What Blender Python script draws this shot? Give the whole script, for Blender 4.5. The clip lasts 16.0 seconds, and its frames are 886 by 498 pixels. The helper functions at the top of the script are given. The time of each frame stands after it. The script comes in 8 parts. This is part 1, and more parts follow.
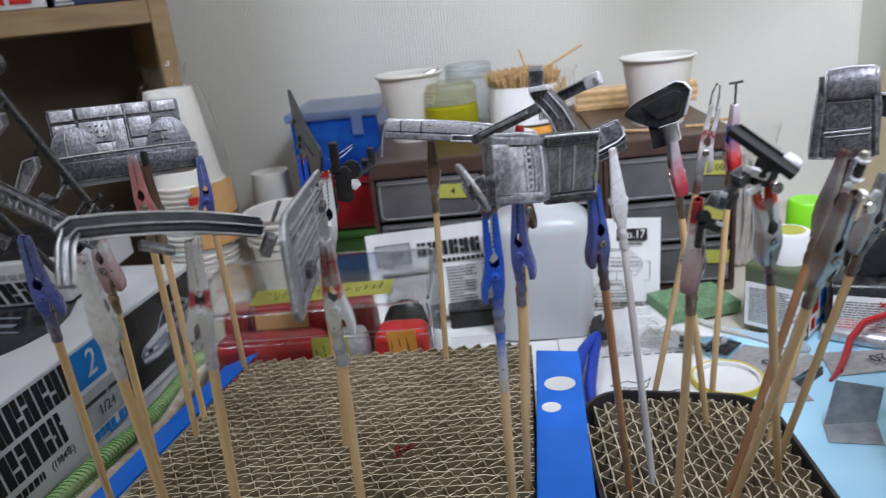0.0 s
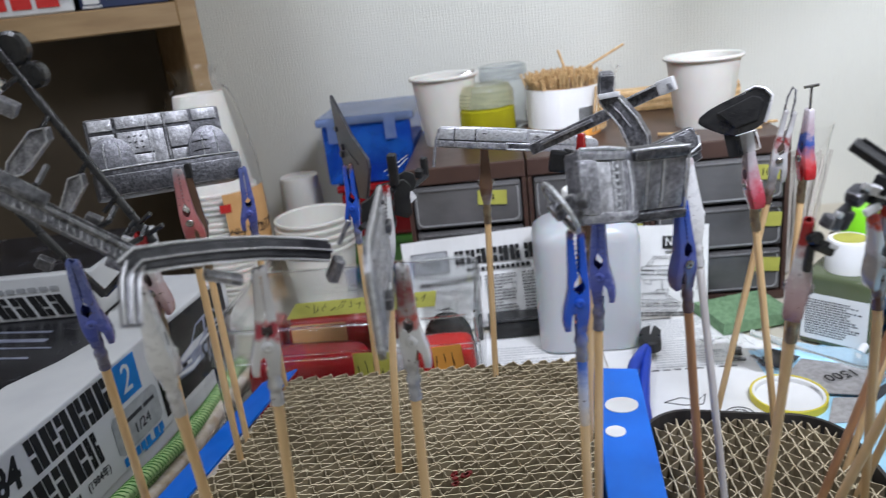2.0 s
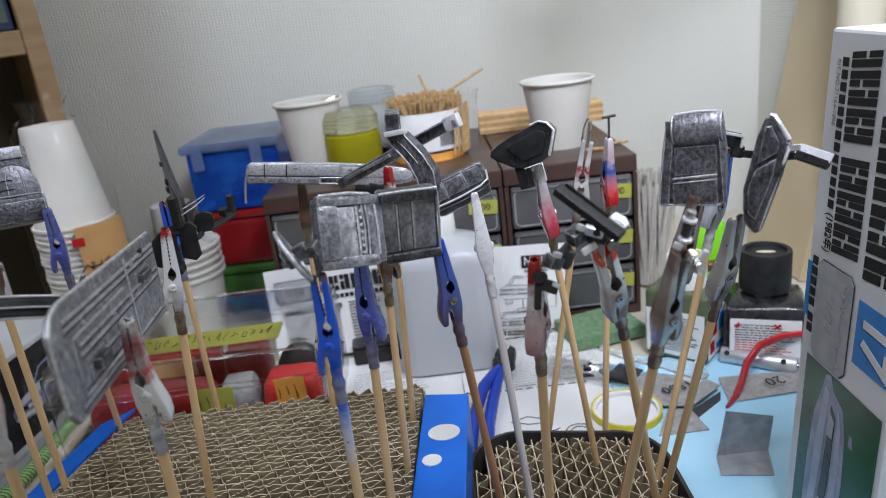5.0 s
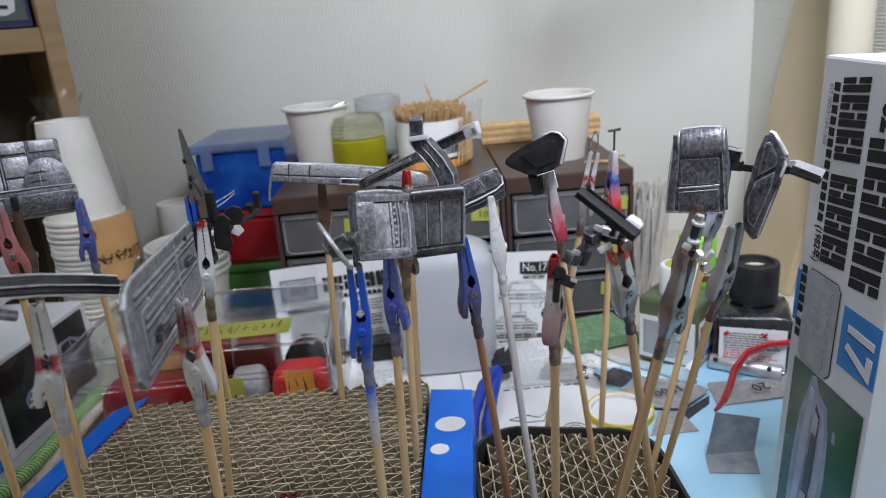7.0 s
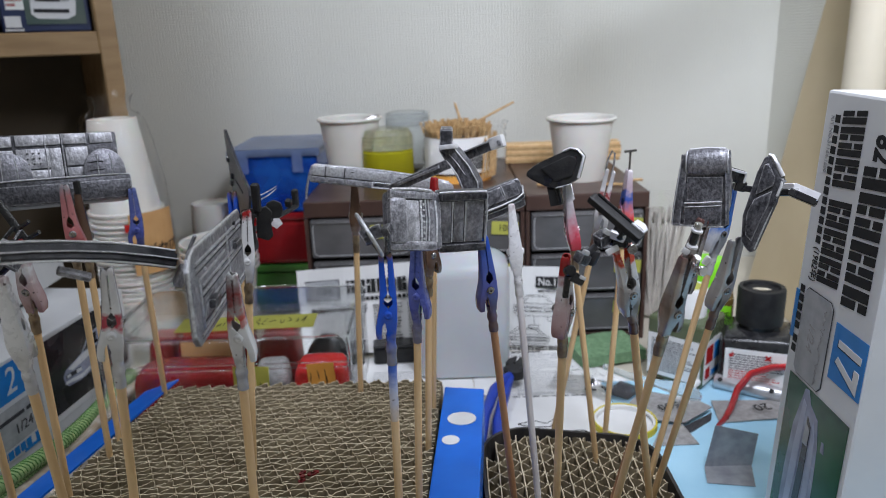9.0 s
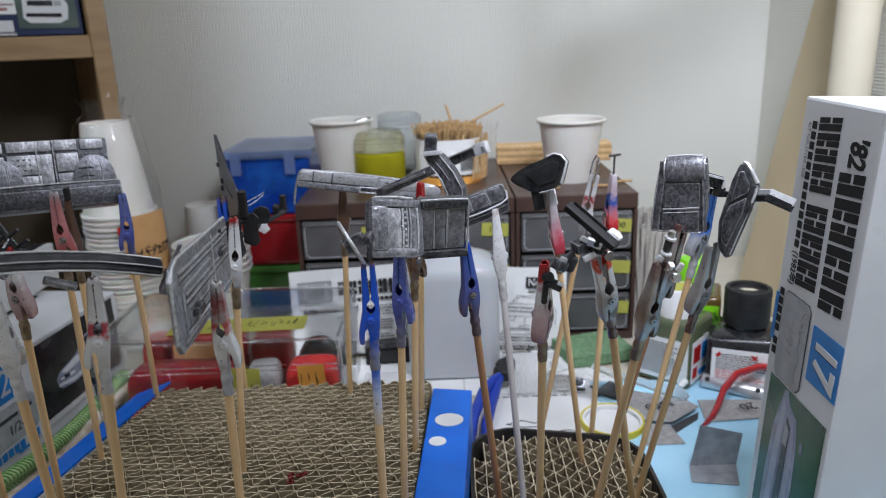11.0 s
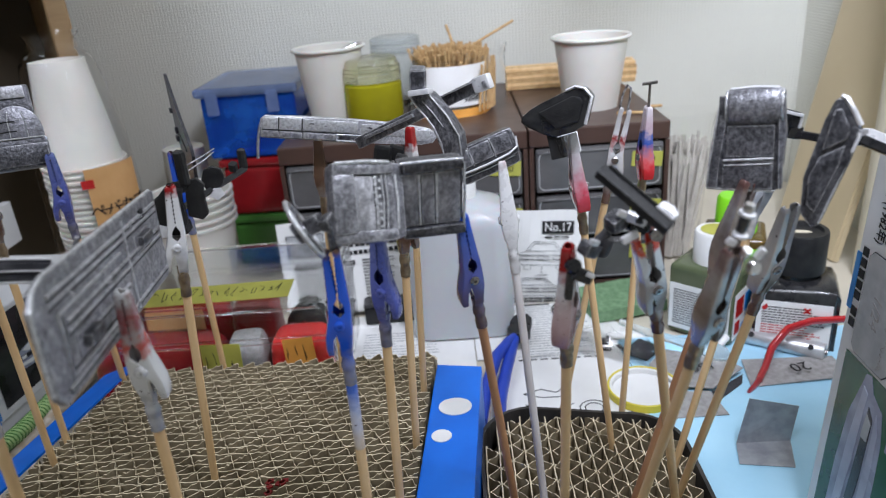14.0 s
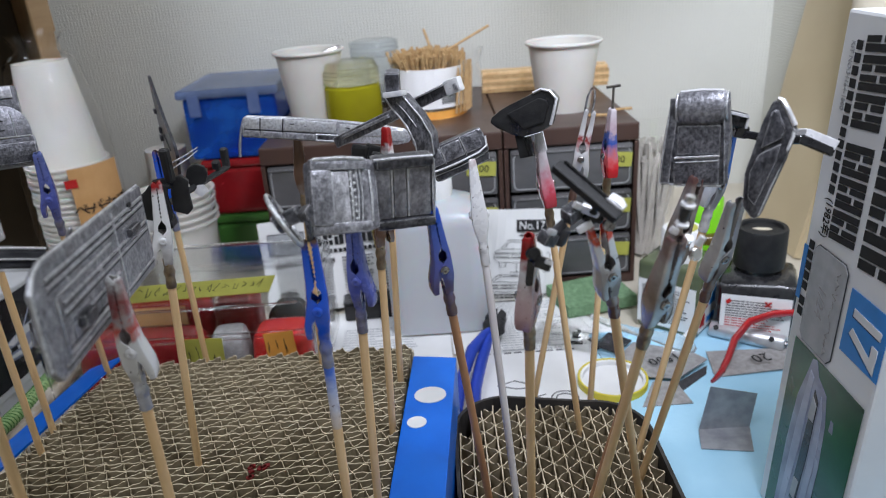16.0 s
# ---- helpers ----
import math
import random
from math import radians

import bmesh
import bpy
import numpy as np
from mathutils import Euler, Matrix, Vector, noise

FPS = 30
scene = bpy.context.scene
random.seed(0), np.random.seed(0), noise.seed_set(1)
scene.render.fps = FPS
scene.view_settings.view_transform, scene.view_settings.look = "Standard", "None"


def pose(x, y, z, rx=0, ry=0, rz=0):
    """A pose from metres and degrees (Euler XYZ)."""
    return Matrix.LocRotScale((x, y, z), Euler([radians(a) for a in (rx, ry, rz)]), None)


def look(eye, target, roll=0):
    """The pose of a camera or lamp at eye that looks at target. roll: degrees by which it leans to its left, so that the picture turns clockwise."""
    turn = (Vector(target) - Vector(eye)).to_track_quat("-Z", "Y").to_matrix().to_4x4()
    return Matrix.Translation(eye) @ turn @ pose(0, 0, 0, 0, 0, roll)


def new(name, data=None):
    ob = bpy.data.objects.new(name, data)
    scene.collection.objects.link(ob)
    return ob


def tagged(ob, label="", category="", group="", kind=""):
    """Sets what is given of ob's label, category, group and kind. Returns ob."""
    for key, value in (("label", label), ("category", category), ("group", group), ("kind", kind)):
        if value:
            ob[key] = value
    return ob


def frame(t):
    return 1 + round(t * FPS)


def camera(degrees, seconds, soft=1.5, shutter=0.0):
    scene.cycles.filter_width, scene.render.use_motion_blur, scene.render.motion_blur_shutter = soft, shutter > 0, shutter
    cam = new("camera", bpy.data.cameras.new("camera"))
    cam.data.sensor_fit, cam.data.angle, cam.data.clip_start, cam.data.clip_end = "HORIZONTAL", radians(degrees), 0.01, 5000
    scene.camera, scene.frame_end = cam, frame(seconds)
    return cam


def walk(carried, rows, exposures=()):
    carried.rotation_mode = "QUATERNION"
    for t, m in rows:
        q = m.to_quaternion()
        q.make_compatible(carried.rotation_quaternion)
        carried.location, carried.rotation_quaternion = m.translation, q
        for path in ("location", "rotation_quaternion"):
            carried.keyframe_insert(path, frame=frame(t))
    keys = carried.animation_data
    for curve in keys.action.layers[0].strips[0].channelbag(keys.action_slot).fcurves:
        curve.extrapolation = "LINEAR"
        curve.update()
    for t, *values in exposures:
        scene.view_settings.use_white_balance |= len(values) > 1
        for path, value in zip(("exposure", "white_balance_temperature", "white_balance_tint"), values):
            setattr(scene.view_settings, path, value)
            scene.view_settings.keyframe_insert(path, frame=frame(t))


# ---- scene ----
cam = camera(63.7, 16.0, 0.85, 0.5)
cam.data.dof.use_dof, cam.data.dof.focus_distance, cam.data.dof.aperture_fstop = True, 0.265, 16.0
PATH = [
    (0, (0.0272, 0.0585, 0.2237), (-0.0775, 1.3382, -0.2251), -6.3),
    (0.5, (0.0116, 0.0646, 0.2190), (-0.1027, 1.3410, -0.2360), -5.7),
    (1, (-0.0007, 0.0748, 0.2244), (-0.1204, 1.3512, -0.2305), -6.3),
    (1.5, (-0.0054, 0.0755, 0.2264), (-0.1414, 1.3512, -0.2258), -6.7),
    (2, (0.0075, 0.0755, 0.2271), (-0.1190, 1.3525, -0.2230), -6.8),
    (2.5, (0.0320, 0.0748, 0.2278), (-0.0836, 1.3532, -0.2210), -7.6),
    (3, (0.0571, 0.0755, 0.2292), (-0.0326, 1.3593, -0.2108), -7.8),
    (3.5, (0.0694, 0.0802, 0.2264), (0.0224, 1.3661, -0.2135), -8.2),
    (4, (0.0687, 0.0836, 0.2292), (0.0408, 1.3695, -0.2142), -8.3),
    (4.5, (0.0639, 0.0802, 0.2298), (0.0456, 1.3654, -0.2156), -7.9),
    (5, (0.0619, 0.0775, 0.2305), (0.0530, 1.3634, -0.2128), -7.0),
    (7.3, (0.0483, 0.0510, 0.2332), (0.0680, 1.3450, -0.1856), -4.6),
    (7.5, (0.0524, 0.0442, 0.2319), (0.0605, 1.3430, -0.1707), -4.6),
    (8, (0.0530, 0.0408, 0.2305), (0.0707, 1.3396, -0.1714), -2.9),
    (8.5, (0.0496, 0.0394, 0.2305), (0.0646, 1.3410, -0.1652), -3.3),
    (8.7, (0.0462, 0.0374, 0.2312), (0.0374, 1.3416, -0.1544), -2.0),
    (10.8, (0.0517, 0.0320, 0.2326), (0.0388, 1.3362, -0.1516), -2.4),
    (11, (0.0524, 0.0320, 0.2360), (0.0456, 1.3348, -0.1550), -2.2),
    (11.5, (0.0510, 0.0374, 0.2346), (0.0612, 1.3376, -0.1659), -2.0),
    (12, (0.0496, 0.0428, 0.2326), (0.0558, 1.3410, -0.1727), -2.0),
    (12.2, (0.0496, 0.0442, 0.2380), (0.0605, 1.3396, -0.1768), -2.2),
    (12.5, (0.0483, 0.0592, 0.2441), (0.0653, 1.3056, -0.2999), -3.0),
    (13, (0.0517, 0.0748, 0.2421), (0.0558, 1.3206, -0.3026), -2.8),
    (13.5, (0.0537, 0.0884, 0.2353), (0.0258, 1.3369, -0.3026), -3.5),
    (14, (0.0598, 0.0959, 0.2319), (0.0156, 1.3478, -0.2972), -4.7),
    (14.5, (0.0673, 0.0952, 0.2346), (0.0374, 1.3498, -0.2897), -5.0),
    (15, (0.0707, 0.0911, 0.2346), (0.0510, 1.3437, -0.2944), -5.5),
    (15.5, (0.0680, 0.0843, 0.2380), (0.0605, 1.3369, -0.2910), -4.5),
    (16, (0.0632, 0.0816, 0.2339), (0.0530, 1.3355, -0.2924), -4.2),
]
walk(cam, [(t, look(eye, target, roll)) for t, eye, target, roll in PATH],
     [(0.0, -0.25), (0.6, 0.00), (1.5, 0.01), (2.5, -0.12), (3.5, -0.25), (4.0, -0.27), (5.0, -0.36), (8.0, -0.43), (11.0, -0.45), (12.0, -0.41), (12.5, -0.25), (14.5, -0.21), (16.0, -0.30)])

# ---- light ----
scene.view_settings.exposure = 0.0
world = bpy.data.worlds.new("room_air")
scene.world = world
world.use_nodes = True
world.node_tree.nodes["Background"].inputs[0].default_value = (0.55, 0.6, 0.68, 1)
world.node_tree.nodes["Background"].inputs[1].default_value = 0.08


def area_lamp(name, place, target, w, h, watts, colour):
    data = bpy.data.lights.new(name, "AREA")
    data.shape, data.size, data.size_y, data.energy, data.color = "RECTANGLE", w, h, watts, colour
    ob = new(name, data)
    ob.matrix_world = look(place, target)
    return ob


# Added fill light with no fitting in view; lifts the left and front.
area_lamp("fill_lamp_light", (-0.65, -0.45, 1.62), (-0.60, -0.40, 0), 0.6, 0.6, 16.0, (0.925, 0.98, 1.13))
# Lamp out of view, added on the right where the wall is brightest.
area_lamp("unseen_desk_lamp_light", (0.210, 0.19, 0.530), (0.34, 0.76, 0.16), 0.09, 0.16, 2.5, (0.935, 0.985, 1.17)).data.spread = radians(140)


# ---- materials ----
def mat(name, c1, c2=None, scale=60.0, rough=0.5, metal=0.0, bump=0.0, bscale=None, trans=0.0, ior=1.45, lo=0.35, hi=0.65, alpha=1.0, emit=0.0, coat=0.0, stretch=(1, 1, 1), sub=0.0):
    m = bpy.data.materials.new(name)
    m.use_nodes = True
    nt = m.node_tree
    bs = nt.nodes["Principled BSDF"]
    c2 = c2 or tuple(min(1, v * 0.8) for v in c1)
    tc = nt.nodes.new("ShaderNodeTexCoord")
    mp = nt.nodes.new("ShaderNodeMapping")
    mp.inputs["Scale"].default_value = stretch
    nt.links.new(tc.outputs["Object"], mp.inputs[0])
    no = nt.nodes.new("ShaderNodeTexNoise")
    no.inputs["Scale"].default_value, no.inputs["Detail"].default_value = scale, 5
    nt.links.new(mp.outputs[0], no.inputs["Vector"])
    ra = nt.nodes.new("ShaderNodeValToRGB")
    ra.color_ramp.elements[0].position, ra.color_ramp.elements[1].position = lo, hi
    ra.color_ramp.elements[0].color, ra.color_ramp.elements[1].color = (*c1, 1), (*c2, 1)
    nt.links.new(no.outputs["Fac"], ra.inputs[0])
    nt.links.new(ra.outputs[0], bs.inputs["Base Color"])
    rr = nt.nodes.new("ShaderNodeMapRange")
    rr.inputs["To Min"].default_value, rr.inputs["To Max"].default_value = max(0.02, rough - 0.08), min(1, rough + 0.08)
    nt.links.new(no.outputs["Fac"], rr.inputs[0])
    nt.links.new(rr.outputs[0], bs.inputs["Roughness"])
    bs.inputs["Metallic"].default_value = metal
    bs.inputs["Transmission Weight"].default_value = trans
    bs.inputs["IOR"].default_value = ior
    bs.inputs["Alpha"].default_value = alpha
    bs.inputs["Coat Weight"].default_value = coat
    if sub:
        bs.inputs["Subsurface Weight"].default_value = sub
        bs.inputs["Subsurface Scale"].default_value = 0.004
    if bump:
        nb = nt.nodes.new("ShaderNodeTexNoise")
        nb.inputs["Scale"].default_value, nb.inputs["Detail"].default_value = bscale or scale * 4, 4
        nt.links.new(mp.outputs[0], nb.inputs["Vector"])
        bu = nt.nodes.new("ShaderNodeBump")
        bu.inputs["Strength"].default_value, bu.inputs["Distance"].default_value = bump, 0.001
        nt.links.new(nb.outputs["Fac"], bu.inputs["Height"])
        nt.links.new(bu.outputs[0], bs.inputs["Normal"])
    return m


def coated(name, stops, rough=0.35, metal=0.1, length=0.036):
    """Paint overspray along a clip: colours at heights along its own z axis, with a ragged edge."""
    m = mat(name, (0.5, 0.5, 0.5), None, 300, rough * 0.7, metal, 0.16, 260, coat=0.5)
    nt = m.node_tree
    bs = nt.nodes["Principled BSDF"]
    tc = nt.nodes.new("ShaderNodeTexCoord")
    sx = nt.nodes.new("ShaderNodeSeparateXYZ")
    nt.links.new(tc.outputs["Object"], sx.inputs[0])
    mr = nt.nodes.new("ShaderNodeMapRange")
    mr.inputs["From Max"].default_value = length
    nt.links.new(sx.outputs[2], mr.inputs[0])
    no = nt.nodes.new("ShaderNodeTexNoise")
    no.inputs["Scale"].default_value, no.inputs["Detail"].default_value = 300, 6
    ob = nt.nodes.new("ShaderNodeObjectInfo")
    va = nt.nodes.new("ShaderNodeVectorMath")
    va.operation = "ADD"
    nt.links.new(tc.outputs["Object"], va.inputs[0])
    nt.links.new(ob.outputs["Location"], va.inputs[1])
    nt.links.new(va.outputs[0], no.inputs["Vector"])
    ma = nt.nodes.new("ShaderNodeMath")
    ma.operation = "MULTIPLY_ADD"
    ma.inputs[1].default_value = 0.34
    nt.links.new(no.outputs["Fac"], ma.inputs[0])
    ad = nt.nodes.new("ShaderNodeMath")
    ad.operation = "SUBTRACT"
    ad.inputs[1].default_value = 0.17
    nt.links.new(mr.outputs[0], ma.inputs[2])
    nt.links.new(ma.outputs[0], ad.inputs[0])
    ra = nt.nodes.new("ShaderNodeValToRGB")
    el = ra.color_ramp.elements
    while len(el) < len(stops):
        el.new(0.5)
    for e, (p, c) in zip(el, stops):
        e.position, e.color = p, (*c, 1)
    nt.links.new(ad.outputs[0], ra.inputs[0])
    for link in list(bs.inputs["Base Color"].links):
        nt.links.remove(link)
    # small chips down to the dark metal
    ch = nt.nodes.new("ShaderNodeTexNoise")
    ch.inputs["Scale"].default_value, ch.inputs["Detail"].default_value = 620, 3
    nt.links.new(va.outputs[0], ch.inputs["Vector"])
    cr = nt.nodes.new("ShaderNodeMapRange")
    cr.inputs["From Min"].default_value, cr.inputs["From Max"].default_value = 0.69, 0.72
    nt.links.new(ch.outputs["Fac"], cr.inputs[0])
    mx = nt.nodes.new("ShaderNodeMix")
    mx.data_type = "RGBA"
    nt.links.new(cr.outputs[0], mx.inputs[0])
    nt.links.new(ra.outputs[0], mx.inputs[6])
    mx.inputs[7].default_value = (0.10, 0.075, 0.07, 1)
    nt.links.new(mx.outputs[2], bs.inputs["Base Color"])
    return m


def drybrush(name, dark, light, edge):
    """Dark plastic with a fine silver drybrush that gathers on the raised edges."""
    m = mat(name, dark, light, 760, 0.33, 0.45, 0.30, 950, lo=0.40, hi=0.66, stretch=(1.0, 0.8, 0.6))
    m.node_tree.nodes["Noise Texture"].inputs["Roughness"].default_value = 0.78
    nt = m.node_tree
    bs = nt.nodes["Principled BSDF"]
    base = bs.inputs["Base Color"].links[0].from_socket
    bv = nt.nodes.new("ShaderNodeBevel")
    bv.samples = 4
    bv.inputs["Radius"].default_value = 0.0008
    ge = nt.nodes.new("ShaderNodeNewGeometry")
    dt = nt.nodes.new("ShaderNodeVectorMath")
    dt.operation = "DOT_PRODUCT"
    nt.links.new(bv.outputs[0], dt.inputs[0])
    nt.links.new(ge.outputs["Normal"], dt.inputs[1])
    mr = nt.nodes.new("ShaderNodeMapRange")
    mr.inputs["From Min"].default_value, mr.inputs["From Max"].default_value = 0.995, 0.86
    mr.inputs["To Max"].default_value = edge
    nt.links.new(dt.outputs["Value"], mr.inputs[0])
    no = nt.nodes.new("ShaderNodeTexNoise")
    no.inputs["Scale"].default_value, no.inputs["Detail"].default_value = 500, 4
    tc = nt.nodes.new("ShaderNodeTexCoord")
    nt.links.new(tc.outputs["Object"], no.inputs["Vector"])
    nr = nt.nodes.new("ShaderNodeMapRange")
    nr.inputs["From Min"].default_value, nr.inputs["From Max"].default_value = 0.35, 0.6
    nt.links.new(no.outputs["Fac"], nr.inputs[0])
    mu = nt.nodes.new("ShaderNodeMath")
    mu.operation = "MULTIPLY"
    nt.links.new(mr.outputs[0], mu.inputs[0])
    nt.links.new(nr.outputs[0], mu.inputs[1])
    big = nt.nodes.new("ShaderNodeTexNoise")
    big.inputs["Scale"].default_value, big.inputs["Detail"].default_value = 170, 3
    nt.links.new(tc.outputs["Object"], big.inputs["Vector"])
    br = nt.nodes.new("ShaderNodeMapRange")
    br.inputs["From Min"].default_value, br.inputs["From Max"].default_value = 0.3, 0.7
    br.inputs["To Min"].default_value, br.inputs["To Max"].default_value = 0.65, 1.35
    nt.links.new(big.outputs["Fac"], br.inputs[0])
    sc = nt.nodes.new("ShaderNodeVectorMath")
    sc.operation = "SCALE"
    nt.links.new(base, sc.inputs[0])
    nt.links.new(br.outputs[0], sc.inputs["Scale"])
    base = sc.outputs[0]
    mx = nt.nodes.new("ShaderNodeMix")
    mx.data_type = "RGBA"
    nt.links.new(mu.outputs[0], mx.inputs[0])
    nt.links.new(base, mx.inputs[6])
    mx.inputs[7].default_value = (0.74, 0.74, 0.76, 1)
    nt.links.new(mx.outputs[2], bs.inputs["Base Color"])
    return m


def wallpaper(name):
    m = mat(name, (0.765, 0.765, 0.69), (0.725, 0.725, 0.65), 6, 0.75)
    nt = m.node_tree
    tc = nt.nodes["Texture Coordinate"]
    waves = []
    for axis, sc in (("X", 105), ("Z", 125)):
        wv = nt.nodes.new("ShaderNodeTexWave")
        wv.bands_direction = axis
        wv.inputs["Scale"].default_value, wv.inputs["Distortion"].default_value = sc, 2.2
        wv.inputs["Detail"].default_value, wv.inputs["Detail Scale"].default_value = 3, 2.6
        nt.links.new(tc.outputs["Object"], wv.inputs["Vector"])
        waves.append(wv)
    mx = nt.nodes.new("ShaderNodeMath")
    mx.operation = "MAXIMUM"
    nt.links.new(waves[0].outputs["Fac"], mx.inputs[0])
    nt.links.new(waves[1].outputs["Fac"], mx.inputs[1])
    no = nt.nodes.new("ShaderNodeTexNoise")
    no.inputs["Scale"].default_value, no.inputs["Detail"].default_value = 190, 4
    nt.links.new(tc.outputs["Object"], no.inputs["Vector"])
    gain = nt.nodes.new("ShaderNodeMapRange")
    gain.inputs["To Min"].default_value = 0.55
    nt.links.new(no.outputs["Fac"], gain.inputs[0])
    mu = nt.nodes.new("ShaderNodeMath")
    mu.operation = "MULTIPLY"
    nt.links.new(mx.outputs[0], mu.inputs[0])
    nt.links.new(gain.outputs[0], mu.inputs[1])
    bu = nt.nodes.new("ShaderNodeBump")
    bu.inputs["Strength"].default_value, bu.inputs["Distance"].default_value = 0.5, 0.0015
    nt.links.new(mu.outputs[0], bu.inputs["Height"])
    nt.links.new(bu.outputs[0], nt.nodes["Principled BSDF"].inputs["Normal"])
    return m


M = {}
M["wall"] = wallpaper("woven_wallpaper")
M["desk"] = mat("cream_desk", (0.62, 0.57, 0.46), (0.56, 0.51, 0.41), 20, 0.45)
M["floor"] = mat("floor_boards", (0.22, 0.15, 0.09), (0.16, 0.1, 0.06), 8, 0.5)
M["ceiling"] = mat("ceiling_paint", (0.8, 0.8, 0.78), None, 10, 0.8)
M["pine"] = mat("shelf_pine", (0.36, 0.24, 0.12), (0.27, 0.17, 0.08), 18, 0.5, stretch=(1, 6, 6))
# Shade of the shelf bay is put into this darker brown.
M["dark"] = mat("painted_bay_shade", (0.125, 0.095, 0.060), (0.085, 0.064, 0.040), 10, 0.7)
# Kraft darkened to hold the shade of deep cells; torn tops get a lit tone.
M["card"] = mat("kraft_with_cell_shade", (0.36, 0.295, 0.18), (0.235, 0.187, 0.112), 90, 0.85, bump=0.3)
M["liner"] = mat("torn_kraft_lit_tone", (0.72, 0.625, 0.435), (0.53, 0.445, 0.295), 160, 0.85, bump=0.3)
M["blackcard"] = mat("black_card", (0.025, 0.022, 0.02), (0.05, 0.045, 0.04), 80, 0.6)
M["blue"] = mat("blue_print", (0.0, 0.155, 0.72), (0.0, 0.135, 0.66), 50, 0.42)
M["white"] = mat("white_paper", (0.80, 0.80, 0.78), (0.74, 0.74, 0.72), 40, 0.6)
M["cup"] = mat("white_cup", (0.72, 0.695, 0.635), (0.665, 0.64, 0.58), 30, 0.5, sub=0.1)
M["boxwhite"] = mat("white_board", (0.68, 0.69, 0.69), (0.60, 0.61, 0.62), 30, 0.35)
# Lit copy of the white board: light on the tall box is in its colour.
M["litboard"] = mat("lit_white_board", (0.73, 0.74, 0.74), (0.67, 0.68, 0.69), 30, 0.3)
M["ink"] = mat("black_ink", (0.008, 0.008, 0.009), (0.015, 0.015, 0.015), 60, 0.75)
M["greyink"] = mat("grey_ink", (0.32, 0.33, 0.34), (0.42, 0.43, 0.44), 160, 0.45)
M["photo_dark"] = mat("photo_black", (0.012, 0.012, 0.014), (0.03, 0.03, 0.035), 60, 0.25)
M["photo_green"] = mat("photo_green", (0.02, 0.13, 0.055), (0.008, 0.03, 0.02), 26, 0.25, lo=0.3, hi=0.7)
M["photo_pale"] = mat("photo_pale_silver", (0.46, 0.48, 0.58), (0.30, 0.32, 0.42), 60, 0.3)
M["photo_car"] = mat("photo_silver", (0.35, 0.38, 0.48), (0.16, 0.17, 0.24), 70, 0.3)
M["printblue"] = mat("label_blue", (0.01, 0.22, 0.62), None, 60, 0.4)
M["bamboo"] = mat("bamboo", (0.84, 0.59, 0.31), (0.73, 0.47, 0.22), 40, 0.5, bump=0.15, stretch=(6, 6, 0.6))
M["bamboo_orange"] = mat("bamboo_tinted", (0.55, 0.29, 0.14), (0.42, 0.21, 0.11), 40, 0.5, stretch=(6, 6, 0.6))
M["bamboo_grey"] = mat("bamboo_oversprayed", (0.48, 0.43, 0.36), (0.36, 0.29, 0.20), 30, 0.55, stretch=(6, 6, 0.6))
M["bamboo_white"] = mat("bamboo_white", (0.70, 0.68, 0.66), (0.55, 0.50, 0.48), 40, 0.5, stretch=(6, 6, 0.6))
M["brass"] = mat("tarnished_brass", (0.42, 0.33, 0.22), (0.25, 0.18, 0.12), 300, 0.3, 0.9, 0.3)
M["steel"] = mat("bare_steel", (0.50, 0.49, 0.48), (0.28, 0.26, 0.25), 300, 0.25, 1.0, 0.2)
M["chrome"] = mat("chrome", (0.92, 0.92, 0.94), (0.80, 0.80, 0.82), 200, 0.11, 1.0)
M["dry"] = drybrush("silver_drybrush", (0.15, 0.15, 0.165), (0.46, 0.46, 0.49), 0.95)
M["drybright"] = drybrush("bright_silver_drybrush", (0.30, 0.30, 0.32), (0.66, 0.66, 0.69), 0.95)
M["dryhi"] = mat("silver_edge", (0.78, 0.79, 0.81), (0.42, 0.42, 0.44), 900, 0.32, 0.7, 0.3, lo=0.4, hi=0.75)
M["drydark"] = drybrush("dark_gunmetal", (0.034, 0.034, 0.040), (0.15, 0.15, 0.162), 0.9)
M["drygrey"] = drybrush("grey_drybrush", (0.16, 0.16, 0.18), (0.36, 0.36, 0.39), 0.9)
M["drymid"] = drybrush("worn_grey_drybrush", (0.060, 0.060, 0.068), (0.27, 0.27, 0.29), 0.9)
M["gunmetal"] = mat("smooth_gunmetal", (0.045, 0.045, 0.052), (0.085, 0.085, 0.095), 260, 0.34, 0.35, 0.1, 900)
# Silver paint, pale enough to stand in for glints on chrome bits.
M["silver"] = mat("silver_paint_with_glint", (0.88, 0.88, 0.89), (0.70, 0.70, 0.72), 300, 0.30, 0.35)
M["gloss"] = mat("gloss_black", (0.012, 0.012, 0.014), (0.03, 0.03, 0.03), 200, 0.22, 0.0, 0.1, coat=0.3)
M["matblack"] = mat("matt_black", (0.008, 0.008, 0.009), (0.018, 0.018, 0.018), 200, 0.5, 0.0, 0.2)
# Black wash in seams; on the door panel also painted shadow lines.
M["groove"] = mat("black_wash_and_line_shade", (0.01, 0.01, 0.012), (0.02, 0.02, 0.02), 100, 0.6)
M["brownplast"] = mat("brown_plastic", (0.075, 0.042, 0.032), (0.06, 0.033, 0.026), 40, 0.35)
M["smoke"] = mat("smoky_drawer", (0.085, 0.082, 0.082), (0.17, 0.165, 0.165), 16, 0.2, trans=0.25, stretch=(1, 1, 1.6))
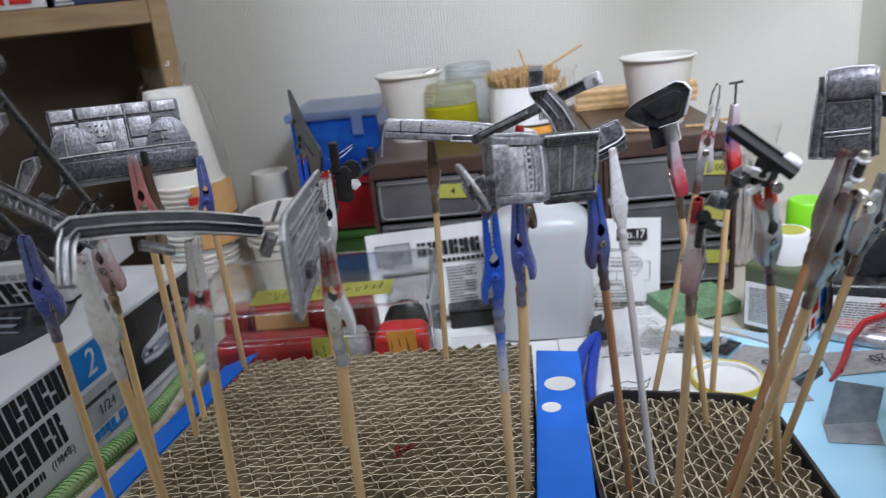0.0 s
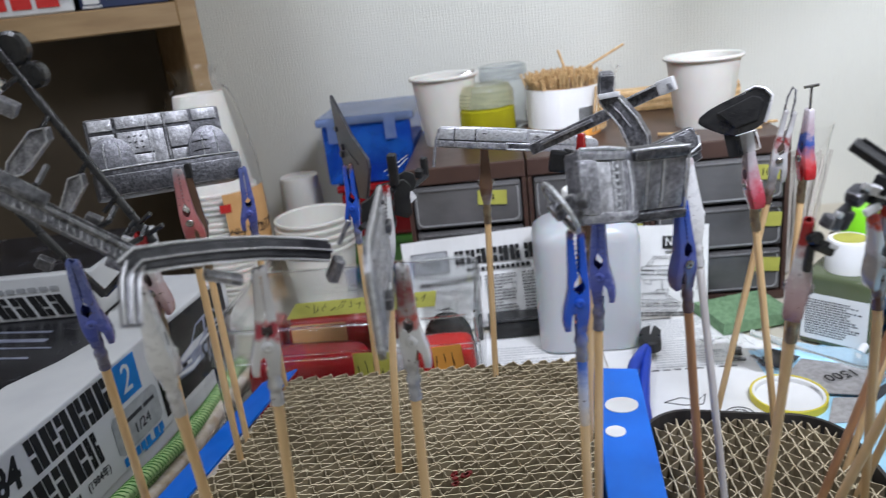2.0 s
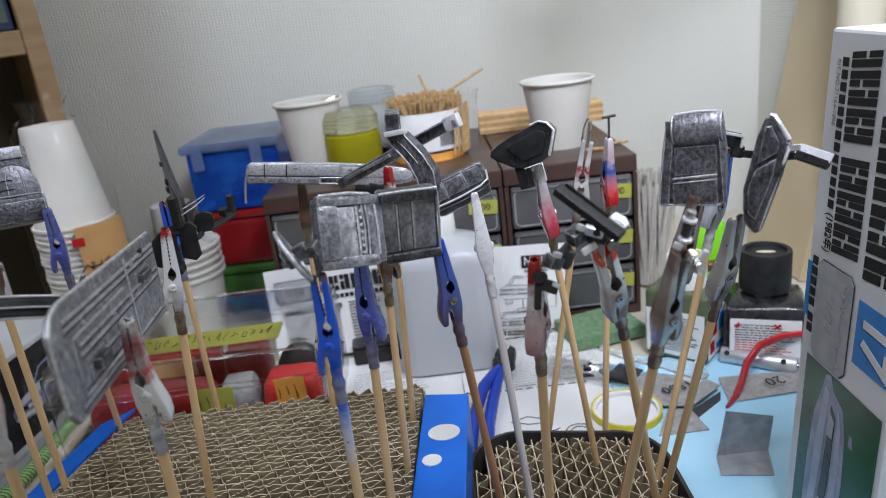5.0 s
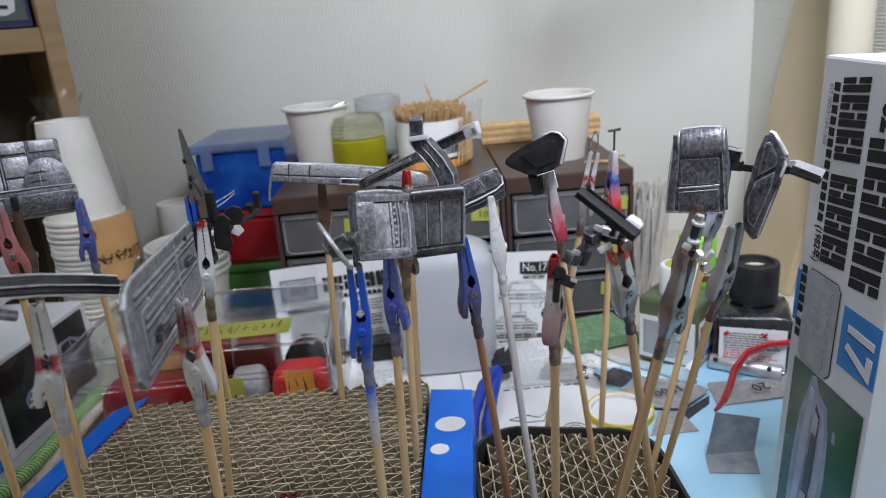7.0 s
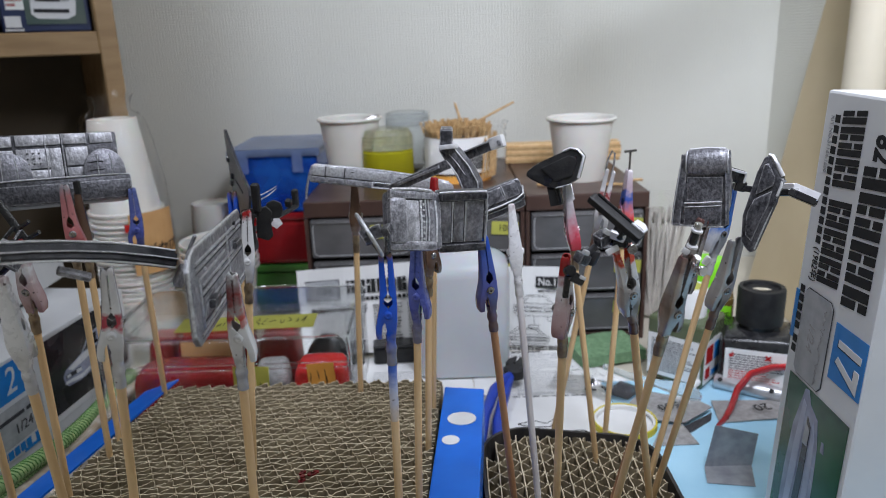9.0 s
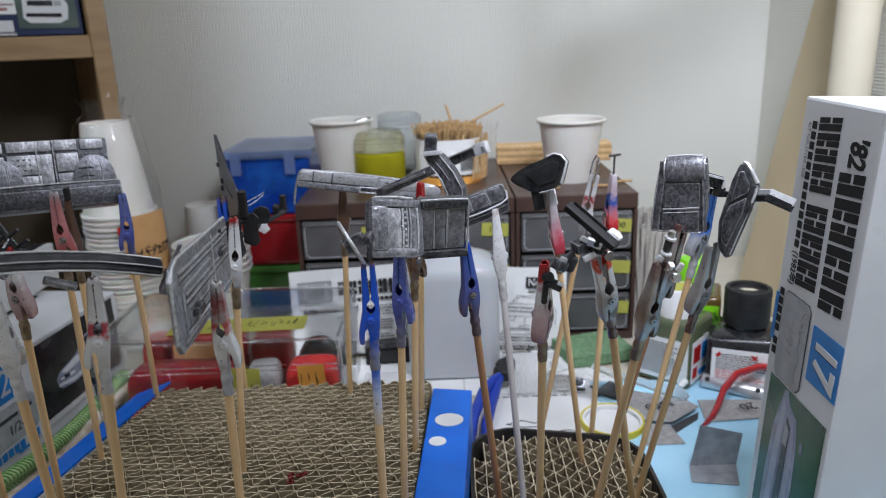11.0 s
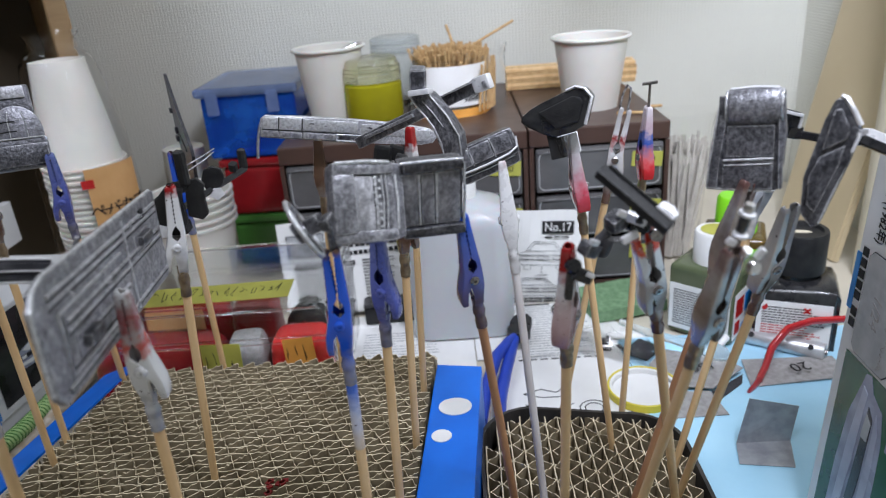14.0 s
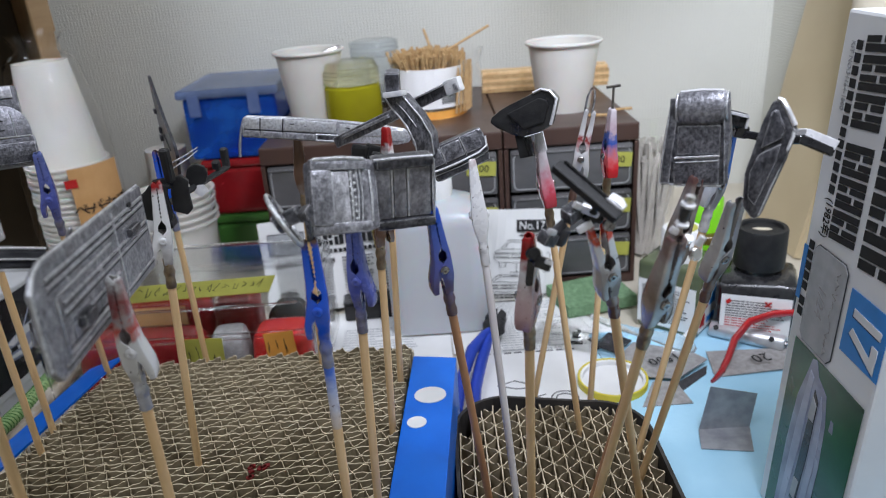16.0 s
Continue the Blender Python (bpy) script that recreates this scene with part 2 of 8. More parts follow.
M["smokerim"] = mat("pale_drawer_edge", (0.46, 0.46, 0.46), (0.36, 0.36, 0.36), 60, 0.2, trans=0.2)
M["casered"] = mat("deep_red_plastic", (0.34, 0.014, 0.018), (0.26, 0.01, 0.014), 40, 0.2, trans=0.2, coat=0.3)
M["yellow"] = mat("yellow_sticker", (0.46, 0.455, 0.085), (0.38, 0.37, 0.07), 60, 0.7)
M["orange"] = mat("orange_note", (0.75, 0.36, 0.07), (0.68, 0.30, 0.05), 60, 0.7)
M["red"] = mat("red_plastic", (0.54, 0.024, 0.022), (0.43, 0.016, 0.016), 40, 0.25, coat=0.3)
M["darkred"] = mat("dark_red_plastic", (0.22, 0.015, 0.015), (0.16, 0.01, 0.01), 40, 0.3)
M["clearblue"] = mat("clear_blue", (0.03, 0.20, 0.80), (0.01, 0.06, 0.50), 45, 0.15, trans=0.65, ior=1.2)
M["clear"] = mat("clear_plastic", (0.95, 0.96, 0.96), (0.90, 0.92, 0.92), 20, 0.05, trans=1.0, ior=1.35, bump=0.10, bscale=60)
M["film"] = mat("clear_film", (0.97, 0.97, 0.97), (0.94, 0.94, 0.94), 90, 0.10, trans=1.0, ior=1.012, bump=0.3, bscale=90, coat=0.5)
M["pale"] = mat("pale_clear_plastic", (0.80, 0.84, 0.84), (0.76, 0.80, 0.80), 20, 0.15, trans=0.8, ior=1.2)
M["bluelid"] = mat("blue_tinted_lid", (0.36, 0.46, 0.72), (0.26, 0.36, 0.62), 60, 0.2, trans=0.65, ior=1.2)
M["yellowlid"] = mat("yellowish_clear_lid", (0.88, 0.88, 0.68), (0.82, 0.82, 0.58), 30, 0.15, trans=0.88, ior=1.2)
M["hdpe"] = mat("milky_plastic", (0.52, 0.54, 0.56), (0.46, 0.48, 0.50), 15, 0.32, sub=0.3)
M["lime"] = mat("lime_label", (0.25, 0.72, 0.02), (0.22, 0.66, 0.02), 40, 0.4)
M["green"] = mat("green_plastic", (0.07, 0.22, 0.04), (0.05, 0.17, 0.03), 30, 0.3)
M["jaryellow"] = mat("yellow_jar", (0.54, 0.50, 0.02), (0.42, 0.38, 0.02), 30, 0.15, trans=0.35, ior=1.2)
M["kraft_label"] = mat("kraft_label", (0.66, 0.38, 0.16), (0.58, 0.32, 0.12), 40, 0.7)
M["mat"] = mat("light_blue_mat", (0.42, 0.70, 0.86), (0.36, 0.64, 0.81), 30, 0.5, bump=0.1, bscale=400)
M["sand"] = mat("sandpaper_grey", (0.26, 0.25, 0.24), (0.36, 0.35, 0.34), 300, 0.9, bump=0.3)
M["sandblack"] = mat("sandpaper_black", (0.03, 0.03, 0.035), (0.06, 0.06, 0.065), 600, 0.8, bump=0.5)
M["swab"] = mat("dull_white_plastic", (0.56, 0.53, 0.47), (0.44, 0.41, 0.36), 120, 0.5)
M["canmetal"] = mat("printed_steel_can", (0.66, 0.66, 0.67), (0.52, 0.52, 0.53), 120, 0.34, 0.6)
M["redgrip"] = mat("translucent_red_grip", (0.44, 0.012, 0.016), (0.34, 0.008, 0.012), 60, 0.14, coat=0.6)
M["foil"] = mat("lead_sheet", (0.40, 0.41, 0.43), (0.26, 0.27, 0.29), 120, 0.4, 0.4, 0.1)
M["sponge"] = mat("green_sponge", (0.22, 0.36, 0.20), (0.14, 0.26, 0.13), 300, 0.95, bump=1.0)
M["rubber"] = mat("blue_grip", (0.02, 0.06, 0.45), (0.015, 0.05, 0.38), 50, 0.4)
M["tape"] = mat("yellow_tape", (0.72, 0.60, 0.05), (0.66, 0.55, 0.05), 50, 0.5)
M["bottlegreen"] = mat("dull_green_glass", (0.16, 0.19, 0.10), (0.12, 0.15, 0.08), 20, 0.12, trans=0.3)
M["amber"] = mat("amber_bottle", (0.16, 0.10, 0.03), (0.12, 0.08, 0.02), 20, 0.15, trans=0.2)
M["beige"] = mat("beige_board", (0.60, 0.50, 0.32), (0.55, 0.45, 0.28), 14, 0.6)
M["cream"] = mat("cream_pipe", (0.68, 0.62, 0.48), (0.62, 0.56, 0.43), 14, 0.5)
M["toothpick"] = mat("toothpick_wood", (0.62, 0.42, 0.20), (0.46, 0.28, 0.12), 300, 0.6)
M["net"] = mat("green_net", (0.34, 0.46, 0.20), (0.22, 0.36, 0.15), 200, 0.5)
M["purple"] = mat("navy_box", (0.012, 0.022, 0.075), (0.02, 0.035, 0.10), 20, 0.35)
M["photo_sky"] = mat("photo_grey_green", (0.05, 0.085, 0.075), (0.10, 0.13, 0.11), 30, 0.3)
M["lampwhite"] = mat("lamp_white", (0.8, 0.8, 0.8), None, 20, 0.4)


# ---- building blocks ----
def part(name, bm, material, parent, label=""):
    bmesh.ops.recalc_face_normals(bm, faces=bm.faces)
    me = bpy.data.meshes.new(name)
    bm.to_mesh(me)
    bm.free()
    me.materials.append(material)
    ob = new(name, me)
    if parent is not None:
        ob.parent = parent
    if label:
        tagged(ob, label)
    return ob


def thing(name, label, category, m=None, group="", kind=""):
    ob = new(name)
    ob.empty_display_size = 0.01
    if m is not None:
        ob.matrix_world = m
    return tagged(ob, label, category, group, kind)


def smooth(ob, angle=40):
    me = ob.data
    me.shade_smooth()
    me.set_sharp_from_angle(angle=radians(angle))
    return ob


def box(bm, size, m=None, bevel=0.0, seg=2, centre=(0, 0, 0)):
    r = bmesh.ops.create_cube(bm, size=1.0)
    bmesh.ops.scale(bm, vec=size, verts=r["verts"])
    bmesh.ops.translate(bm, vec=centre, verts=r["verts"])
    vs = r["verts"]
    if bevel:
        es = list({e for v in vs for e in v.link_edges})
        q = bmesh.ops.bevel(bm, geom=es, offset=bevel, segments=seg, affect="EDGES", profile=0.6)
        vs = list({v for f in q["faces"] for v in f.verts} | {v for v in vs if v.is_valid})
    if m is not None:
        bmesh.ops.transform(bm, matrix=m, verts=vs)
    return vs


def lathe(bm, profile, seg=24, m=None):
    """A turned form from (radius, height) pairs, closed at radius 0."""
    rings, verts = [], []
    for r, z in profile:
        if r <= 1e-7:
            ring = [bm.verts.new((0, 0, z))]
        else:
            ring = [bm.verts.new((r * math.cos(2 * math.pi * k / seg), r * math.sin(2 * math.pi * k / seg), z)) for k in range(seg)]
        rings.append(ring)
        verts += ring
    for a, b in zip(rings, rings[1:]):
        for k in range(seg):
            q = [a[k % len(a)], a[(k + 1) % len(a)], b[(k + 1) % len(b)], b[k % len(b)]]
            q = list(dict.fromkeys(q))
            if len(q) > 2:
                bm.faces.new(q)
    if m is not None:
        bmesh.ops.transform(bm, matrix=m, verts=verts)
    return verts


def cyl(bm, r, h, seg=16, m=None, r2=None):
    r2 = r if r2 is None else r2
    return lathe(bm, [(0, 0), (r, 0), (r2, h), (0, h)], seg, m)


def prism(bm, pts, thick, m=None, bevel=0.0):
    """A polygon in the xy plane, thickened along z."""
    lo = [bm.verts.new((x, y, 0)) for x, y in pts]
    hi = [bm.verts.new((x, y, thick)) for x, y in pts]
    n = len(pts)
    fs = [bm.faces.new(lo[::-1]), bm.faces.new(hi)]
    for k in range(n):
        fs.append(bm.faces.new((lo[k], lo[(k + 1) % n], hi[(k + 1) % n], hi[k])))
    vs = lo + hi
    if bevel:
        es = list({e for f in fs for e in f.edges})
        q = bmesh.ops.bevel(bm, geom=es, offset=bevel, segments=2, affect="EDGES", profile=0.6)
        vs = list({v for f in q["faces"] for v in f.verts} | {v for v in vs if v.is_valid})
    if m is not None:
        bmesh.ops.transform(bm, matrix=m, verts=vs)
    return vs


def tube(bm, pts, r, seg=8, flat=1.0):
    """A round rod swept along points; r is a number or one radius for each point."""
    pts = [Vector(p) for p in pts]
    rs = r if isinstance(r, (list, tuple)) else [r] * len(pts)
    rings = []
    side = None
    for i, p in enumerate(pts):
        d = (pts[min(i + 1, len(pts) - 1)] - pts[max(i - 1, 0)]).normalized()
        ref = side if side is not None else (Vector((0, 0, 1)) if abs(d.z) < 0.9 else Vector((1, 0, 0)))
        a = (ref - d * ref.dot(d)).normalized()
        side = a
        b = d.cross(a)
        rings.append([bm.verts.new(p + (a * math.cos(2 * math.pi * k / seg) + b * math.sin(2 * math.pi * k / seg) * flat) * rs[i]) for k in range(seg)])
    for u, v in zip(rings, rings[1:]):
        for k in range(seg):
            bm.faces.new((u[k], u[(k + 1) % seg], v[(k + 1) % seg], v[k]))
    bm.faces.new(rings[0][::-1])
    bm.faces.new(rings[-1])


def loft(bm, sections, close=True):
    rings = [[bm.verts.new(p) for p in s] for s in sections]
    n = len(rings[0])
    for u, v in zip(rings, rings[1:]):
        for k in range(n):
            bm.faces.new((u[k], u[(k + 1) % n], v[(k + 1) % n], v[k]))
    if close:
        bm.faces.new(rings[0][::-1])
        bm.faces.new(rings[-1])


def frame_of(origin, x_to, z_up):
    """A pose whose x runs along x_to and whose z is as near to z_up as can be."""
    x = Vector(x_to).normalized()
    z = Vector(z_up)
    z = (z - x * z.dot(x)).normalized()
    y = z.cross(x)
    m = Matrix((x, y, z)).transposed().to_4x4()
    m.translation = origin
    return m


def words(text, size, material, parent, m, depth=0.0001, shear=0.0, name="lettering", spacing=1.0, squeeze=1.0, align="CENTER", bold=0.0):
    cu = bpy.data.curves.new(name, "FONT")
    cu.body, cu.size, cu.extrude, cu.shear, cu.align_x, cu.align_y = text, size, depth, shear, align, "CENTER"
    cu.space_character, cu.offset = spacing, size * bold
    cu.resolution_u = 2
    cu.materials.append(material)
    ob = new(name, cu)
    ob.parent = parent
    ob.matrix_local = m @ Matrix.Diagonal((squeeze, 1, 1, 1))
    return ob


def bars(name, rects, thick, material, parent, m, shear=0.0):
    """Flat printed bars, each a piece of its own: (x, y, width, height) in the plane of m."""
    meshes = {}
    for x, y, w, h in rects:
        key = (round(w, 5), round(h, 5))
        if key not in meshes:
            bm = bmesh.new()
            s = shear * h
            prism(bm, [(0, 0), (w, 0), (w + s, h), (s, h)], thick)
            bmesh.ops.recalc_face_normals(bm, faces=bm.faces)
            meshes[key] = bpy.data.meshes.new(name)
            bm.to_mesh(meshes[key])
            bm.free()
            meshes[key].materials.append(material)
        ob = new(name, meshes[key])
        ob.parent = parent
        ob.matrix_local = m @ Matrix.Translation((x, y, 0))


def strokes(blocks, shear=0.0):
    """Splits each block of a heavy title into three plain bars, tall and stacked by turns."""
    out = []
    for k, (x, y, w, h) in enumerate(blocks):
        tall, low = (0.0, 0.58) if k % 2 else (0.50, 0.0)
        cut = (0.52, 0.40, 0.62)[k % 3]
        out.append((x + tall * w, y, 0.50 * w, h))
        out.append((x + low * w, y, 0.42 * w, (cut - 0.06) * h))
        out.append((x + low * w + shear * (cut + 0.06) * h, y + (cut + 0.06) * h, 0.42 * w, (0.94 - cut) * h))
    return out


def word_blocks(x, y, h, widths, gap):
    out = []
    for w in widths:
        if w > 0:
            out.append((x, y, w, h))
        x += abs(w) + gap
    return out


# ---- the room ----
def slab(name, size, centre, material, label, category, bevel=0.0):
    bm = bmesh.new()
    box(bm, size, None, bevel, 2, centre)
    return tagged(part(name, bm, material, None), label, category, "", "structure")


# Floor, ceiling, west and south walls are unseen, added to close the room.
slab("floor", (3.6, 3.2, 0.1), (-1.2, -0.8, -0.77), M["floor"], "dark brown wooden floor below the work desk", "floor")
slab("ceiling", (3.6, 3.2, 0.1), (-1.2, -0.8, 1.72), M["ceiling"], "plain white unseen ceiling added to close the room", "ceiling")
slab("wall_north", (3.6, 0.1, 2.39), (-1.2, 0.81, 0.475), M["wall"], "off-white woven textured wallpaper behind the desk", "wall")
slab("wall_east", (0.1, 3.0, 2.39), (0.4245, -0.74, 0.475), M["wall"], "shaded off-white wallpaper beside the desk", "wall")
slab("wall_west", (0.1, 3.0, 2.39), (-2.95, -0.74, 0.475), M["wall"], "off-white wallpaper at the far side of the room", "wall")
slab("wall_south", (3.6, 0.1, 2.39), (-1.2, -2.35, 0.475), M["wall"], "off-white wallpaper behind the camera", "wall")
slab("desk", (1.10, 1.0, 0.03), (-0.1765, 0.259, -0.0155), M["desk"], "cream laminate desk top crowded with hobby things", "desk", 0.003)

# Housing made up to go with the added fill light.
fill_fixture = thing("fill_lamp", "square white unseen fill lamp added under the ceiling", "lamp", pose(-0.65, -0.45, 1.67))
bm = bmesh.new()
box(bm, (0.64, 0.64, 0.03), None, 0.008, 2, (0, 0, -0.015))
part("housing", bm, M["lampwhite"], fill_fixture)

# Unseen lamp body; its zigzag arm is placed to shade the wall diagonally.
unseen_desk_lamp = thing("unseen_desk_lamp", "unseen white spring-arm lamp added at the desk side", "lamp", pose(0.335, 0.40, 0.0006))
bm = bmesh.new()
lathe(bm, [(0, 0), (0.034, 0), (0.034, 0.012), (0.028, 0.016), (0.010, 0.018), (0.010, 0.05), (0, 0.05)], 32)
smooth(part("base", bm, M["lampwhite"], unseen_desk_lamp), 40)
SHADOW_ARM = [(0, 0, 0.045), (0.012, 0.03, 0.30), (-0.005, 0.132, 0.391), (-0.157, 0.132, 0.305), (-0.125, -0.10, 0.585), (-0.130, -0.205, 0.552)]
for (a, b), r in zip(zip(SHADOW_ARM, SHADOW_ARM[1:]), (0.009, 0.009, 0.010, 0.008, 0.008)):
    bm = bmesh.new()
    tube(bm, [a, b], r, 12)
    smooth(part("arm", bm, M["lampwhite"], unseen_desk_lamp), 50)
for a in SHADOW_ARM[1:5]:
    bm = bmesh.new()
    bmesh.ops.create_uvsphere(bm, u_segments=16, v_segments=10, radius=0.0115)
    bmesh.ops.translate(bm, vec=a, verts=bm.verts)
    smooth(part("joint", bm, M["lampwhite"], unseen_desk_lamp), 60)
bm = bmesh.new()
box(bm, (0.10, 0.19, 0.02), pose(0, 0, 0.013), 0.006, 2)
head = part("shade", bm, M["lampwhite"], unseen_desk_lamp)
head.matrix_local = Matrix.Translation((-0.335, -0.40, -0.0006)) @ look((0.210, 0.19, 0.530), (0.34, 0.76, 0.16))


# ---- shelf unit ----
def shelf_unit():
    t = thing("wooden_shelf", "pine desk shelf holding model kit boxes over a dark bay", "shelf", pose(-0.207, 0.62, 0, 0, 0, 33))
    for name, size, c in (
        ("side_panel", (0.014, 0.13, 0.62), (-0.007, 0.065, 0.31)),
        ("side_panel", (0.014, 0.13, 0.62), (-0.463, 0.065, 0.31)),
        ("shelf_board", (0.442, 0.13, 0.017), (-0.235, 0.065, 0.2375)),
        ("shelf_board", (0.442, 0.13, 0.017), (-0.235, 0.065, 0.45)),
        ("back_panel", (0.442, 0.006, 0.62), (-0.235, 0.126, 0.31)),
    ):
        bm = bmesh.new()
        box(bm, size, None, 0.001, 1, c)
        # Back panel carries the bay's shade as its colour.
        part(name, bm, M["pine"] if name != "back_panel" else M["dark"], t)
    return t


shelf_unit()


def shelf_box(label, m, size, face, marks):
    t = thing("kit_box", label, "box", m, "kit boxes on the shelf")
    bm = bmesh.new()
    box(bm, size, None, 0.001, 1, (size[0] / 2, size[1] / 2, size[2] / 2))
    part("carton", bm, face, t)
    for name, rects, mt in marks:
        bars(name, rects, 0.0004, mt, t, pose(0, -0.0004, 0, 90, 0, 0) @ pose(0, 0, 0))
    return t


shelf_box("white model kit box with red and black print", pose(-0.207, 0.62, 0.2465, 0, 0, 33) @ pose(-0.185, 0.006, 0), (0.105, 0.10, 0.05), M["boxwhite"],
          [("printed_bar", word_blocks(0.005, 0.006, 0.016, [0.006, 0.006, 0.006, -0.004, 0.003, 0.003, 0.003], 0.002), M["ink"]),
           ("red_bar", word_blocks(0.05, 0.004, 0.024, [0.014, 0.012, 0.014], 0.003), M["red"]),
           ("fine_print", [(0.092, 0.02, 0.011, 0.004), (0.092, 0.008, 0.011, 0.003)], M["greyink"])])
blue_kit = shelf_box("dark blue model kit box with a white car picture", pose(-0.207, 0.62, 0.2465, 0, 0, 33) @ pose(-0.076, 0.010, 0), (0.060, 0.10, 0.055), M["purple"],
                     [("white_panel", [(0.002, 0.0035, 0.0105, 0.008)], M["boxwhite"]), ("price_label", [(0.004, 0.016, 0.012, 0.014)], M["white"]),
                      ("printed_bar", word_blocks(0.0012, 0.0008, 0.0018, [0.0012] * 8, 0.0004), M["boxwhite"]), ("red_bar", [(0.0045, 0.022, 0.011, 0.0016), (0.0045, 0.0185, 0.006, 0.002)], M["red"])])
for name, pts, mt, lift in (
    ("car_photo", [(16, 5.5), (57, 5.5), (57, 54), (21, 54), (16, 40)], "photo_sky", 0.0006),
    ("pictured_car", [(20, 13), (24, 9.5), (44, 9), (50, 12), (51.5, 22), (48, 29), (43, 40), (27, 40.5), (21, 29)], "boxwhite", 0.0009),
    ("pictured_window", [(26, 30), (44, 29.6), (41, 37.5), (29, 38)], "photo_dark", 0.0012),
    ("pictured_grille", [(24, 22), (41, 21.6), (41, 25.4), (24, 25.6)], "photo_dark", 0.0012),
    ("pictured_bumper", [(22, 14), (46, 13.4), (46, 16.2), (22, 16.6)], "photo_dark", 0.0012),
    ("pictured_light", [(42, 21.6), (47, 21.8), (47, 25.2), (42, 25.4)], "greyink", 0.0012),
):
    bm = bmesh.new()
    prism(bm, [(x / 1000, y / 1000) for x, y in pts], 0.0003)
    part(name, bm, M[mt], blue_kit).matrix_local = pose(0, -lift, 0, 90, 0, 0)


# ---- cardboard scratchers ----
def scratcher(t, outline, axis, pitch, period, top, deep, seed, skew=0.64, half=0.00026, shift=0.31):
    """Strips of corrugated board on edge, torn along the top. outline: gives the strip's span at a place across the pile."""
    rng = random.Random(seed)
    span0, span1, reach = outline
    n = int((span1 - span0) / pitch + 0.5)
    for i in range(n):
        v = span0 + i * pitch
        a, b = reach(v)
        if b - a < 0.01:
            continue
        ph = shift * i + rng.uniform(-0.04, 0.04)
        for kind in ("liner", "flute"):
            bm = bmesh.new()
            count = int((b - a) / (period / (4 if kind == "liner" else 10))) + 1
            last = None
            drift = rng.uniform(-0.0004, 0.0004)
            for k in range(count + 1):
                u = a + (b - a) * k / count
                if kind == "liner":
                    w = v + 0.0002 * math.sin(u * 90 + i) + rng.uniform(-0.00012, 0.00012)
                    z = top + drift + rng.uniform(-0.0007, 0.0003)
                else:
                    q = (u / period + ph + 0.03 * math.sin(u * 60 + i)) % 1.0
                    s = (q / skew) * 2 - 1 if q < skew else 1 - (q - skew) / (1 - skew) * 2
                    s = max(-1, min(1, s * 1.15))
                    w = v + pitch * 0.5 + s * (pitch * 0.5 - 0.0004) + rng.uniform(-0.00015, 0.00015)
                    z = top - 0.0001 + rng.uniform(-0.0007, 0.0004)
                row = []
                thick = half * 0.92 if kind == "flute" else half * 0.9
                for ww, zz in ((w - thick, z), (w + thick, z), (w + thick, top - deep), (w - thick, top - deep)):
                    row.append(bm.verts.new((u, ww, zz) if axis == "x" else (ww, u, zz)))
                if last:
                    for q in range(4):
                        f = bm.faces.new((last[q], last[(q + 1) % 4], row[(q + 1) % 4], row[q]))
                        # Top faces take the lit torn tone, walls the kraft with painted shade.
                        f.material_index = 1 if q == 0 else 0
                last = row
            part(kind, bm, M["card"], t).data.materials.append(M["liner"])


